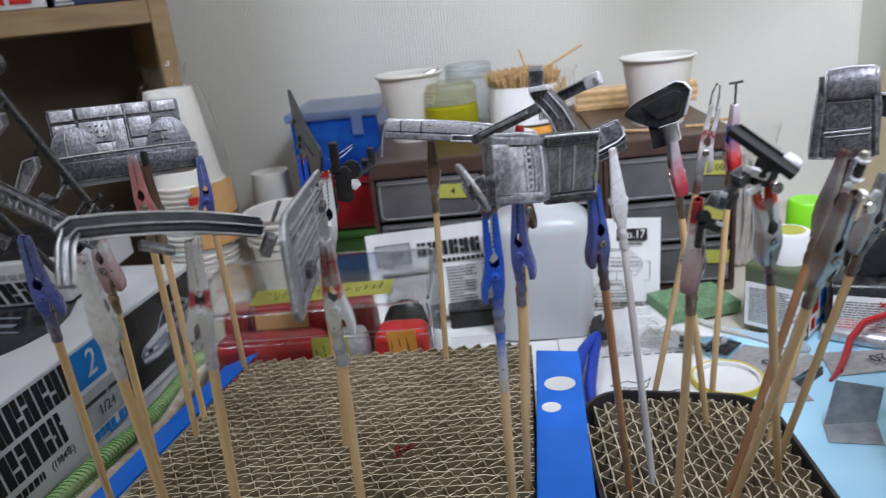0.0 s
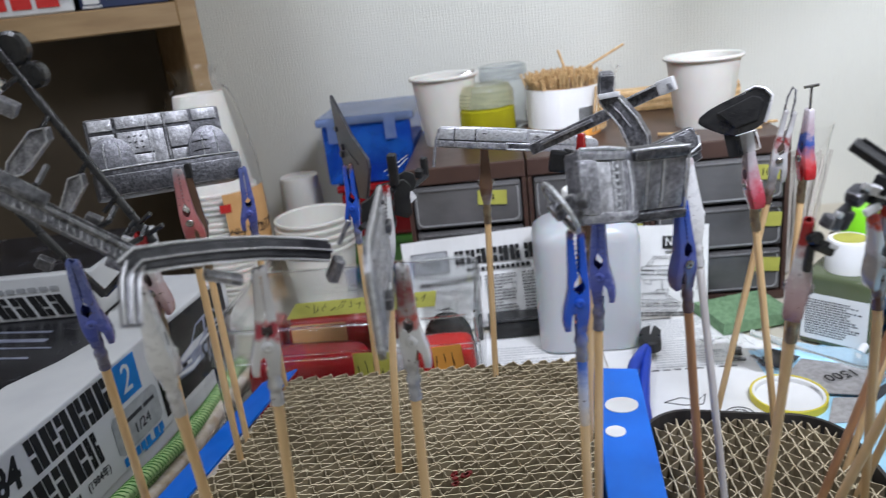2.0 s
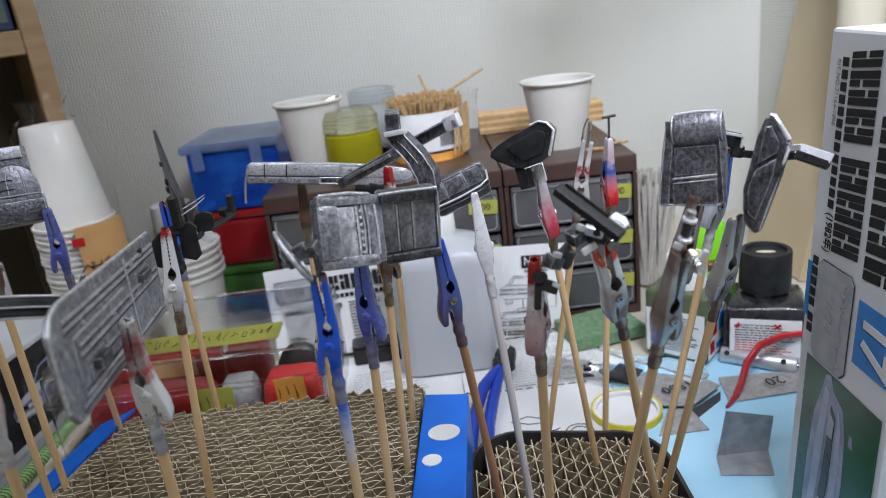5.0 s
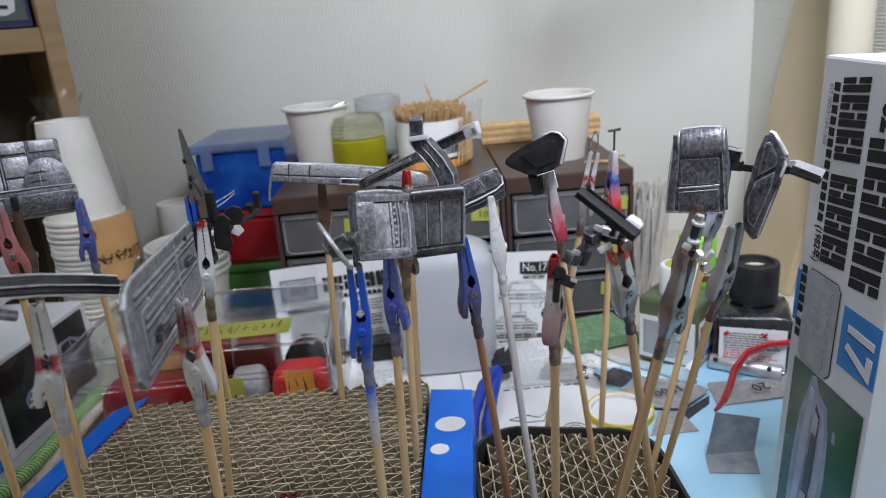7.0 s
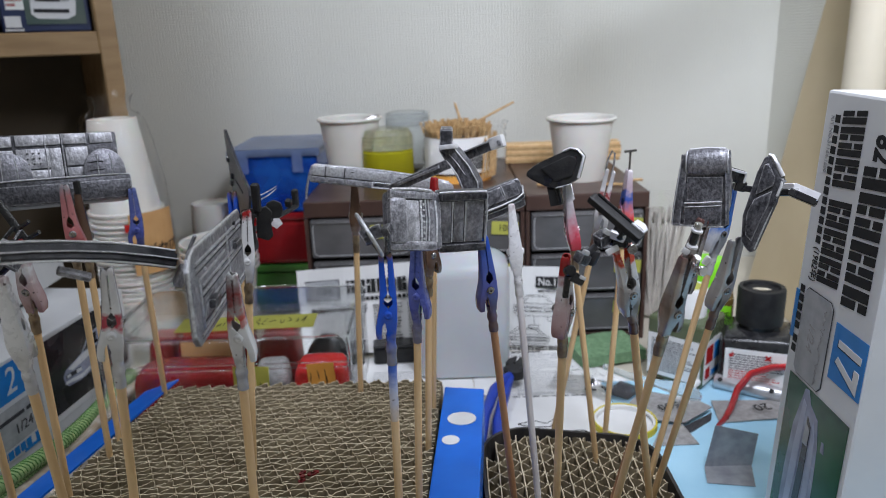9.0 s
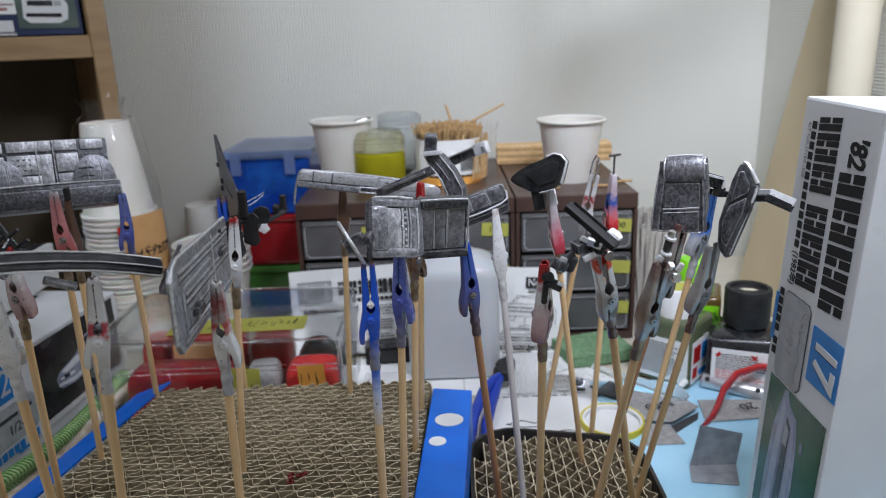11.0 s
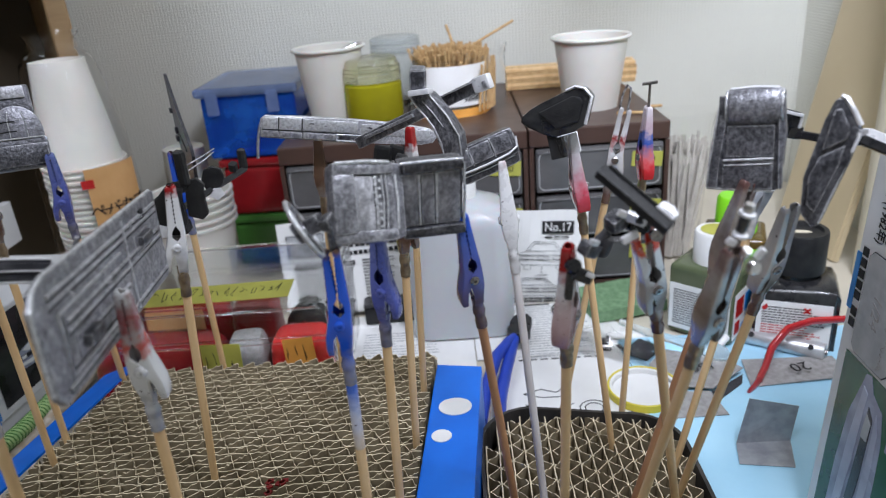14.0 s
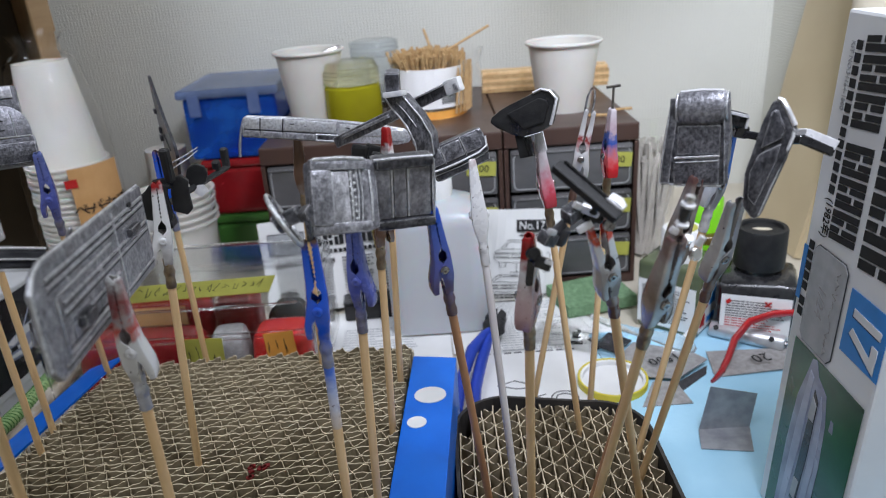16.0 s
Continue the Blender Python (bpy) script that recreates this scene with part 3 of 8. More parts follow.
def big_scratcher():
    t = thing("cardboard_scratcher", "worn corrugated cardboard scratcher in a blue carton holding painting sticks", "scratcher")
    left = lambda y: -0.1135 - (0.405 - y) * 0.19
    scratcher(t, (0.17, 0.405, lambda y: (left(y), 0.040 - (0.392 - y) * 0.06)), "x", 0.00515, 0.0081, 0.0455, 0.026, 3, 0.78, 0.00032, 0.36)
    bm = bmesh.new()
    prism(bm, [(left(0.165), 0.165), (0.029, 0.165), (0.041, 0.409), (left(0.409), 0.409)], 0.0285, pose(0, 0, 0.0005))
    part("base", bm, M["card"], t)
    bm = bmesh.new()
    prism(bm, [(left(0.4115), 0.4095), (0.041, 0.4095), (0.041, 0.4115), (left(0.4115), 0.4115)], 0.038, pose(0, 0, 0.0005))
    part("back_wall", bm, M["liner"], t)
    # blue carton flaps along both sides
    bm = bmesh.new()
    a, b = Vector((left(0.165) - 0.001, 0.165, 0.0455)), Vector((left(0.413) - 0.001, 0.413, 0.0455))
    out = Vector((-0.023, 0.005, -0.010))
    q = [a, b, b + out, a + out]
    lo = [bm.verts.new(p) for p in q]
    hi = [bm.verts.new(p + Vector((0, 0, 0.0012))) for p in q]
    bm.faces.new(lo[::-1]), bm.faces.new(hi)
    for k in range(4):
        bm.faces.new((lo[k], lo[(k + 1) % 4], hi[(k + 1) % 4], hi[k]))
    part("carton_flap", bm, M["blue"], t, "blue printed carton flap")
    bm = bmesh.new()
    prism(bm, [(0.0255, 0.165), (0.0465, 0.165), (0.0634, 0.383), (0.0422, 0.387)], 0.0492, pose(0, 0, 0.0005), 0.0008)
    part("carton_side", bm, M["blue"], t, "blue printed carton side with white dots")
    for x, y, rx, ry in ((0.0505, 0.352, 0.0072, 0.0062), (0.0447, 0.3325, 0.0042, 0.0040)):
        bm = bmesh.new()
        vs = cyl(bm, 1.0, 0.0004, 28)
        bmesh.ops.scale(bm, vec=(rx, ry, 1), verts=vs)
        d = part("white_dot", bm, M["white"], t)
        d.location = (x, y, 0.0497)
    bm = bmesh.new()
    for k in range(9):
        rng = random.Random(k)
        box(bm, (0.0022, 0.0016, 0.0008), pose(-0.020 + rng.uniform(-0.004, 0.004), 0.3125 + rng.uniform(-0.004, 0.004), 0.0459, 0, 0, rng.uniform(0, 90)))
    part("paint_spot", bm, M["darkred"], t, "dried dark red paint spot")
    return t


def round_scratcher():
    t = thing("cardboard_scratcher", "round-cornered cardboard scratcher with a black rim holding painting sticks", "scratcher")
    x0, x1, y0, y1, rad = 0.0625, 0.1475, 0.20, 0.3775, 0.022

    def reach(x):
        e = min(x - x0, x1 - x)
        cut = rad - math.sqrt(max(0, rad * rad - (rad - min(e, rad)) ** 2))
        return y0 + cut, y1 - cut - (x - x0) * 0.10
    scratcher(t, (x0, x1, reach), "y", 0.0057, 0.0096, 0.0250, 0.018, 8, 0.5, 0.00030, 0.5)
    ring = []
    for cx, cy, a0 in ((x1 - rad, y1 - rad - 0.0085, 0), (x0 + rad, y1 - rad, 90), (x0 + rad, y0 + rad, 180), (x1 - rad, y0 + rad, 270)):
        for k in range(9):
            a = radians(a0 + 90 * k / 8)
            ring.append((cx + rad * math.cos(a), cy + rad * math.sin(a), math.cos(a), math.sin(a)))
    bm = bmesh.new()
    secs = []
    for x, y, nx, ny in ring:
        secs.append([(x + nx * o, y + ny * o, z) for o, z in ((0.0006, 0.0005), (0.0022, 0.0005), (0.0026, 0.0275), (0.0010, 0.0275))])
    loft(bm, secs + [secs[0]], False)
    part("rim", bm, M["blackcard"], t, "black card rim")
    bm = bmesh.new()
    prism(bm, [(x, y) for x, y, _, _ in ring], 0.0125, pose(0, 0, 0.0005))
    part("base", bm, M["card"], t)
    return t


big_scratcher()
round_scratcher()


# ---- sticks with spring clips ----
def jaw_section(z, xs, w, d, side):
    """A pressed channel: spine at xs, half width w, flanges of depth d; side -1 or 1 tells which way the spine lies."""
    th, r = (0.42 if z > 12 else 1.7), min(0.8, w * 0.4, d * 0.45)
    outer = [(d, w), (r, w), (r * 0.3, w - r * 0.3), (0, w - r), (0, r - w), (r * 0.3, r * 0.3 - w), (r, -w), (d, -w)]
    k = max(w - th, 0.15)
    th = min(th, d * 0.8)
    inner = [(d, -k), (max(r, th + 0.05), -k), (th, -max(k - r, 0.1)), (th, max(k - r, 0.1)), (max(r, th + 0.05), k), (d, k)]
    return [((xs - side * u) / 1000, v / 1000, z / 1000) for u, v in outer + inner]


def jaw_rows(low, top, teeth_from):
    """Sections from the tail up to the blunt tip, with flanges cut into teeth on the way."""
    rows = list(low)
    z, xs, w, d = low[-1]
    n = 18
    for k in range(1, n + 1):
        f = k / n
        cut = 0.17 if k % 2 else -0.17
        rows.append((z + (top[0] - z) * f, xs + (top[1] - xs) * f, w + (top[2] - w) * f, d + (top[3] - d) * f + (cut if k < n - 1 else 0.3)))
    rows.append((top[0] + 0.7, top[1] * 0.75, top[2] * 0.7, 0.9))
    return rows


def clip_meshes():
    made = {}
    mm = 0.001
    bm = bmesh.new()
    low = [(5, -1.75, 1.7, 3.0), (7, -1.9, 2.0, 3.2), (9.5, -2.2, 2.6, 3.5), (12, -2.5, 3.0, 4.2), (15, -2.6, 3.1, 4.9), (17.3, -2.65, 2.9, 2.9), (18.6, -2.65, 2.7, 1.5), (20.6, -2.6, 2.55, 1.5), (22.4, -2.5, 2.4, 2.45)]
    loft(bm, [jaw_section(z, xs, w, d, -1) for z, xs, w, d in jaw_rows(low, (35.4, -1.8, 1.4, 1.6), 20)])
    made["clip_body"] = bm
    bm = bmesh.new()
    low = [(5.8, 4.4, 1.4, 1.0), (6.2, 5.2, 2.3, 1.6), (8.0, 5.4, 2.6, 2.0), (11.0, 5.1, 2.7, 2.2), (13.0, 4.5, 2.75, 3.2), (15.2, 3.9, 2.7, 3.9), (17.3, 3.3, 2.55, 2.9), (18.6, 3.1, 2.4, 1.5), (20.6, 2.9, 2.3, 1.5), (22.4, 2.7, 2.2, 2.5)]
    loft(bm, [jaw_section(z, xs, w, d, 1) for z, xs, w, d in jaw_rows(low, (35.0, 1.8, 1.35, 1.55), 20)])
    made["clip_lever"] = bm
    bm = bmesh.new()
    for k in (1, -1):
        lathe(bm, [(0, 0), (1.5 * mm, 0), (1.5 * mm, 0.35 * mm), (1.0 * mm, 0.75 * mm), (0.45 * mm, 0.75 * mm), (0.4 * mm, 0.3 * mm), (0, 0.3 * mm)], 14, pose(0.6 * mm, 3.05 * k * mm, 15 * mm, -90 * k, 0, 0))
    cyl(bm, 0.9 * mm, 6.2 * mm, 10, pose(0.6 * mm, 3.1 * mm, 15 * mm, 90, 0, 0))
    made["rivet"] = bm
    bm = bmesh.new()
    rings = []
    for k in range(13):
        z = (-4.5 + k * 0.95) * mm
        r = (1.78 + (0.12 if k in (2, 3, 6, 7, 10) else -0.05)) * mm
        rings.append([(r * (1 + 0.10 * math.cos(2 * a + k)) * math.cos(a), r * (1 - 0.06 * math.cos(2 * a + k)) * math.sin(a), z) for a in [2 * math.pi * q / 14 for q in range(14)]])
    loft(bm, rings)
    made["collar"] = bm
    bm = bmesh.new()
    tube(bm, [(0.6 * mm + 1.5 * mm * math.cos(a), (-1.6 + 3.2 * k / 36) * mm, 15 * mm + 1.5 * mm * math.sin(a)) for k, a in [(k, k * 2 * math.pi / 9) for k in range(37)]], 0.3 * mm, 5)
    made["spring"] = bm
    out = {}
    for name, b in made.items():
        bmesh.ops.recalc_face_normals(b, faces=b.faces)
        me = bpy.data.meshes.new(name)
        b.to_mesh(me)
        b.free()
        me.materials.append(M["brass"] if name == "collar" else M["steel"])
        me.shade_smooth()
        me.set_sharp_from_angle(angle=radians(38))
        out[name] = me
    return out


CLIP = clip_meshes()
BL, BL2, RD, PK, WH, GR, BR, SV = (0.015, 0.10, 0.62), (0.10, 0.13, 0.48), (0.34, 0.015, 0.016), (0.62, 0.24, 0.24), (0.80, 0.80, 0.80), (0.36, 0.36, 0.37), (0.16, 0.09, 0.07), (0.55, 0.54, 0.53)
PAINT = {
    "blue": coated("blue_coating", [(0.0, (0.22, 0.22, 0.26)), (0.25, BL), (0.9, BL), (1.0, BR)], 0.3),
    "violet": coated("violet_coating", [(0.0, (0.17, 0.16, 0.2)), (0.3, BL2), (1.0, (0.13, 0.17, 0.42))], 0.4),
    "bluebrown": coated("blue_brown_coating", [(0.0, (0.14, 0.09, 0.09)), (0.35, (0.10, 0.11, 0.34)), (0.8, (0.06, 0.13, 0.52)), (1.0, BL)], 0.35),
    "white": coated("white_overspray", [(0.0, SV), (0.3, WH), (0.9, WH), (1.0, (0.5, 0.4, 0.4))], 0.4),
    "whitered": coated("white_red_overspray", [(0.0, SV), (0.22, WH), (0.46, WH), (0.53, (0.50, 0.05, 0.08)), (0.58, (0.46, 0.05, 0.08)), (0.64, WH), (1.0, (0.60, 0.58, 0.58))], 0.32),
    "redtip": coated("red_tip_overspray", [(0.0, BR), (0.2, SV), (0.35, WH), (0.85, WH), (0.95, RD)], 0.35),
    "redband": coated("red_band_overspray", [(0.0, GR), (0.15, SV), (0.25, WH), (0.5, WH), (0.6, (0.55, 0.05, 0.03)), (0.68, (0.42, 0.36, 0.36)), (0.8, (0.30, 0.06, 0.06)), (0.93, (0.38, 0.30, 0.30)), (1.0, WH)], 0.3),
    "pink": coated("pink_overspray", [(0.0, (0.5, 0.3, 0.2)), (0.3, (0.5, 0.12, 0.12)), (0.55, PK), (0.85, (0.5, 0.2, 0.2)), (1.0, GR)], 0.45),
    "pinkred": coated("pink_red_overspray", [(0.0, BR), (0.15, (0.40, 0.03, 0.04)), (0.34, (0.46, 0.06, 0.09)), (0.52, (0.50, 0.26, 0.30)), (0.72, (0.56, 0.50, 0.52)), (0.95, WH)], 0.3),
    "redblue": coated("red_blue_overspray", [(0.0, RD), (0.28, (0.52, 0.02, 0.025)), (0.42, (0.50, 0.12, 0.13)), (0.50, (0.30, 0.14, 0.22)), (0.58, (0.03, 0.08, 0.34)), (0.68, (0.08, 0.12, 0.36)), (0.76, (0.48, 0.36, 0.40)), (1.0, (0.62, 0.57, 0.60))], 0.26),
    "mauve": coated("mauve_overspray", [(0.0, BR), (0.2, (0.42, 0.25, 0.25)), (0.5, (0.55, 0.42, 0.42)), (0.7, WH), (0.82, RD), (1.0, RD)], 0.35),
    "chrome": coated("worn_chrome", [(0.0, BR), (0.2, (0.42, 0.38, 0.35)), (0.5, (0.24, 0.19, 0.165)), (0.75, (0.46, 0.43, 0.41)), (1.0, (0.2, 0.10, 0.09))], 0.27, 0.55),
    "brown": coated("brown_tarnish", [(0.0, SV), (0.3, (0.22, 0.13, 0.09)), (0.7, (0.16, 0.09, 0.06)), (1.0, (0.2, 0.12, 0.08))], 0.3, 0.6),
    "grey": coated("grey_overspray", [(0.0, BR), (0.3, (0.4, 0.38, 0.37)), (0.6, SV), (1.0, GR)], 0.35, 0.4),
    "bluegrey": coated("blue_grey_overspray", [(0.0, SV), (0.35, (0.4, 0.42, 0.45)), (0.55, (0.03, 0.14, 0.45)), (1.0, (0.04, 0.08, 0.22))], 0.3),
    "openred": coated("worn_white_red_overspray", [(0.0, BR), (0.18, (0.42, 0.41, 0.40)), (0.45, (0.46, 0.45, 0.44)), (0.58, WH), (0.76, WH), (0.82, (0.70, 0.08, 0.03)), (0.92, (0.62, 0.05, 0.03)), (1.0, (0.5, 0.3, 0.28))], 0.28, 0.2),
    "speckle": coated("white_red_speckle", [(0.0, BR), (0.25, (0.5, 0.5, 0.5)), (0.5, WH), (0.62, RD), (0.7, WH), (1.0, (0.5, 0.48, 0.48))], 0.3, 0.3),
}


BLUE_FADE = coated("blue_fade", [(0.0, (0.72, 0.58, 0.42)), (0.25, (0.68, 0.66, 0.68)), (0.5, (0.50, 0.56, 0.74)), (0.75, (0.06, 0.16, 0.62)), (1.0, BL)], 0.4, 0.0, 0.0265)
OPEN = {"openred": 9, "chrome": 5, "grey": 6, "speckle": 4, "blue": 3}


def clip_stick(label, base, tip, coat, wood, lever, length=0.036, sink=0.014):
    """base: where the stick enters the board; tip: the end of the jaws; lever: the compass angle, in degrees, to which the lever points."""
    base, tip = Vector(base) / 1000, Vector(tip) / 1000
    d = (tip - base).normalized()
    t = thing("painting_stick", label, "clip stick", Matrix.Translation(base), "painting sticks in the scratchers")
    low = tip - d * length
    ax = Vector((math.cos(radians(lever)), math.sin(radians(lever)), 0))
    x = (ax - d * ax.dot(d)).normalized()
    rot = Matrix((x, d.cross(x), d)).transposed().to_4x4()
    bm = bmesh.new()
    total = (low - base).length + 0.003 + sink
    r = 0.00150
    lathe(bm, [(0, 0), (r * 0.5, 0), (r * 0.98, 0.004), (r, total * 0.5), (r * 0.99, total - 0.0006), (r * 0.6, total), (0, total)], 12)
    st = part("stick", bm, M[wood], t)
    smooth(st)
    st.matrix_local = Matrix.Translation(-d * sink) @ rot
    if "bright blue" in label:
        bm = bmesh.new()
        lathe(bm, [(r * 1.01, 0), (r * 1.04, 0.0006), (r * 1.05, 0.026), (r * 1.05, 0.0265)], 14)
        end = smooth(part("painted_end", bm, BLUE_FADE, t, "blue overspray fading to white"))
        end.matrix_local = Matrix.Translation(low - base - d * 0.0265) @ rot
    for name, me in CLIP.items():
        c = new(name, me)
        c.parent = t
        c.matrix_local = Matrix.Translation(low - base) @ rot
        if name == "clip_lever" and coat in OPEN:
            c.matrix_local = Matrix.Translation(low - base) @ rot @ pose(0.0006, 0, 0.015, 0, OPEN[coat], 0) @ pose(-0.0006, 0, -0.015)
        if name in ("clip_body", "clip_lever"):
            c.material_slots[0].link = "OBJECT"
            c.material_slots[0].material = PAINT[coat]
        if name == "collar" and coat not in ("mauve", "pinkred", "redblue", "pink", "brown", "redtip", "chrome"):
            c.material_slots[0].link = "OBJECT"
            c.material_slots[0].material = PAINT[coat]
        if name == "rivet" and coat in ("blue", "violet", "white", "whitered", "redtip", "redband"):
            c.material_slots[0].link = "OBJECT"
            c.material_slots[0].material = PAINT[coat]
    return t


STICKS = [
    ("bamboo painting stick with a red-tipped pink clip", (-123, 305, 45), (-108, 283, 168), "mauve", "bamboo", 0),
    ("bamboo painting stick with a violet-blue clip", (-134, 286, 45), (-116, 258, 169), "violet", "bamboo", 20),
    ("bamboo painting stick with a white-oversprayed clip", (-88, 249, 45), (-81, 228, 171), "white", "bamboo", 100),
    ("bamboo painting stick with a white and red clip", (-66, 246, 45), (-53, 233, 171), "whitered", "bamboo", 200),
    ("bamboo painting stick with a pink clip under the rear seat", (-119, 336, 45), (-112, 327, 179), "pink", "bamboo", 22),
    ("bamboo painting stick close beside the pink one", (-121, 351, 45), (-117, 346, 172), "brown", "bamboo", 120),
    ("bamboo painting stick with a blue clip under the rear seat", (-116, 399, 45), (-106, 376, 167), "violet", "bamboo", 200),
    ("bamboo painting stick holding the dark fin piece", (-68, 408, 45), (-63, 395, 160), "blue", "bamboo", 180),
    ("bamboo painting stick with a white clip and red tip", (-46, 321, 45), (-34, 315, 168), "redtip", "bamboo", 200),
    ("bamboo painting stick gripping the door panel", (-25, 250, 45), (-20, 243, 165), "redband", "bamboo", 5),
    ("bamboo painting stick with a tarnished brown clip", (-5, 396, 45), (0, 394, 166), "brown", "bamboo", 90),
    ("bamboo painting stick with a bright blue clip", (25, 263, 45), (26, 262, 164), "blue", "bamboo", 185),
    ("bamboo painting stick with a violet clip under the seat", (31, 287, 45), (35, 284, 162), "violet", "bamboo", 345),
    ("bamboo painting stick with a small brown clip", (34, 334, 45), (39, 328, 164), "brown", "bamboo", 30),
    ("bamboo painting stick with a red-tipped clip", (36, 373, 45), (41, 373, 168), "mauve", "bamboo", 60),
    ("orange-tinted painting stick with a blue and brown clip", (73, 307, 26), (59, 283, 163), "bluebrown", "bamboo_orange", 200),
    ("white-painted stick with a white clip", (84, 315, 26), (74, 333, 163), "white", "bamboo_white", 90),
    ("bamboo painting stick with a mauve and red clip", (87, 287, 26), (84.5, 256, 163), "mauve", "bamboo", 240),
    ("bamboo painting stick with a glossy pink-red clip", (118, 354, 26), (101, 353, 166), "pinkred", "bamboo", 278),
    ("bamboo painting stick with a speckled clip holding a loop", (102, 384, 26), (126, 378, 168), "speckle", "bamboo", 345),
    ("bamboo painting stick with a red and blue clip holding a pin", (129, 380, 26), (138, 387, 166), "redblue", "bamboo", 285),
    ("leaning painting stick with a white and red clip", (133, 307, 26), (104, 258, 166.5), "openred", "bamboo", 200),
    ("leaning painting stick with a worn chrome clip", (109, 291, 26), (117, 238, 167), "chrome", "bamboo", 20),
    ("orange-tinted painting stick with a worn chrome clip", (112, 302, 26), (139, 286, 166), "chrome", "bamboo_orange", 20),
    ("painting stick with a grey clip under the side seat", (137, 318, 26), (152, 284, 158.5), "grey", "bamboo", 200),
    ("painting stick with a blue and grey clip", (141, 336, 26), (168, 332, 168), "bluegrey", "bamboo", 200),
]
for label, base, tip, coat, wood, lever in STICKS:
    clip_stick(label, base, tip, coat, wood, lever)


# ---- kit boxes on the desk ----
def kit_box_upright():
    """Stands on its end; its printed side panel looks along -x."""
    up = Vector((0.0394, -0.0062, 0.9992)).normalized()
    toward = Vector((-0.0131, -0.9999, -0.0057))
    toward = (toward - up * toward.dot(up)).normalized()
    m = Matrix((toward, up, toward.cross(up))).transposed().to_4x4()
    m.translation = Vector((0.1936, 0.3276, 0.0014))
    L, W, D = 0.2055, 0.057, 0.165
    t = thing("kit_box", "tall white model kit box with a green car photo", "box", m)
    bm = bmesh.new()
    box(bm, (W, L, D), None, 0.0012, 2, (W / 2 - 0.002, L / 2, -D / 2))
    part("lid", bm, M["litboard"], t)
    bm = bmesh.new()
    box(bm, (0.004, L - 0.008, D - 0.004), None, 0.0005, 1, (-0.0041, L / 2 - 0.003, -D / 2 - 0.001))
    part("tray", bm, M["litboard"], t)
    f = pose(0, 0, 0.0002)
    turn = lambda x, y: f @ pose(x, y, 0, 0, 0, -90)

    def patch(name, x0, y0, x1, y1, material, lift=0.0002, cut=0.0):
        bm = bmesh.new()
        c = cut
        pts = [(x0 + c, y0), (x1 - c, y0), (x1, y0 + c), (x1, y1 - c), (x1 - c, y1), (x0 + c, y1), (x0, y1 - c), (x0, y0 + c)] if c else [(x0, y0), (x1, y0), (x1, y1), (x0, y1)]
        prism(bm, pts, 0.0002)
        ob = part(name, bm, material, t)
        ob.matrix_local = pose(0, 0, lift)
        return ob
    bars("title_bar", strokes(word_blocks(0, 0, 0.0168, [0.0082, 0.0080, 0.0074, 0.0078, 0.0074, 0.0082], 0.0014), -0.10), 0.0002, M["ink"], t, turn(0.0325, 0.1805), -0.10)
    bars("title_bar", strokes(word_blocks(0, 0, 0.0160, [0.0051] * 5 + [-0.0034] + [0.0049] * 6, 0.0010), -0.10), 0.0002, M["ink"], t, turn(0.0125, 0.1985), -0.10)
    words("'82", 0.0150, M["ink"], t, turn(0.0415, 0.1890), shear=0.1, squeeze=0.66, bold=0.03)
    bars("caption_bar", word_blocks(0, 0, 0.0034, [0.0030] * 13, 0.0011), 0.0002, M["ink"], t, turn(0.0072, 0.1965))
    words("(1982年)", 0.0060, M["ink"], t, turn(0.0088, 0.1350), squeeze=0.68)
    words("KIT NO.31164-1800", 0.0032, M["greyink"], t, turn(0.0048, 0.1845), squeeze=0.85, name="kit_number")
    patch("number_label", 0.0325, 0.0955, 0.0550, 0.1190, M["printblue"])
    for dx, dy, lift, mt in ((0.0008, -0.0006, 0.0003, "ink"), (0.0, 0.0, 0.0005, "boxwhite")):
        words("17", 0.0215, M[mt], t, pose(0.0437 - dx, 0.1073 + dy, lift, 0, 0, -90), shear=0.06, squeeze=0.84, name="box_number", bold=0.032)
    patch("plaque_border", 0.0058, 0.0853, 0.0292, 0.1247, M["sandblack"], 0.0002, 0.0026)
    patch("grey_plaque", 0.0062, 0.0857, 0.0288, 0.1243, M["greyink"], 0.0004, 0.0023)
    words("1/24", 0.0072, M["sand"], t, pose(0.0160, 0.1055, 0.0006, 0, 0, -90), name="scale_text", shear=0.2)
    for k in range(9):
        rng = random.Random(k)
        bm = bmesh.new()
        y = 0.1205 - k * 0.0038
        tube(bm, [(0.0242 + rng.uniform(-0.0014, 0.0014), y - 0.0006 * q, 0.0007) for q in range(6)], 0.00016, 4)
        part("plaque_scrawl", bm, M["sand"], t)
    patch("blue_strip", -0.0018, 0.0990, 0.0010, 0.1210, M["printblue"])
    bars("caption_bar", word_blocks(0, 0, 0.0034, [0.0032] * 5 + [-0.001, 0.0034, 0.0034], 0.0010), 0.0002, M["ink"], t, turn(0.0014, 0.124))
    patch("car_photo", 0.0040, 0.0012, 0.0525, 0.0840, M["photo_green"])
    car = lambda pts: [((10.5 + x * 0.84) / 1000, y * 0.91 / 1000) for x, y in pts]
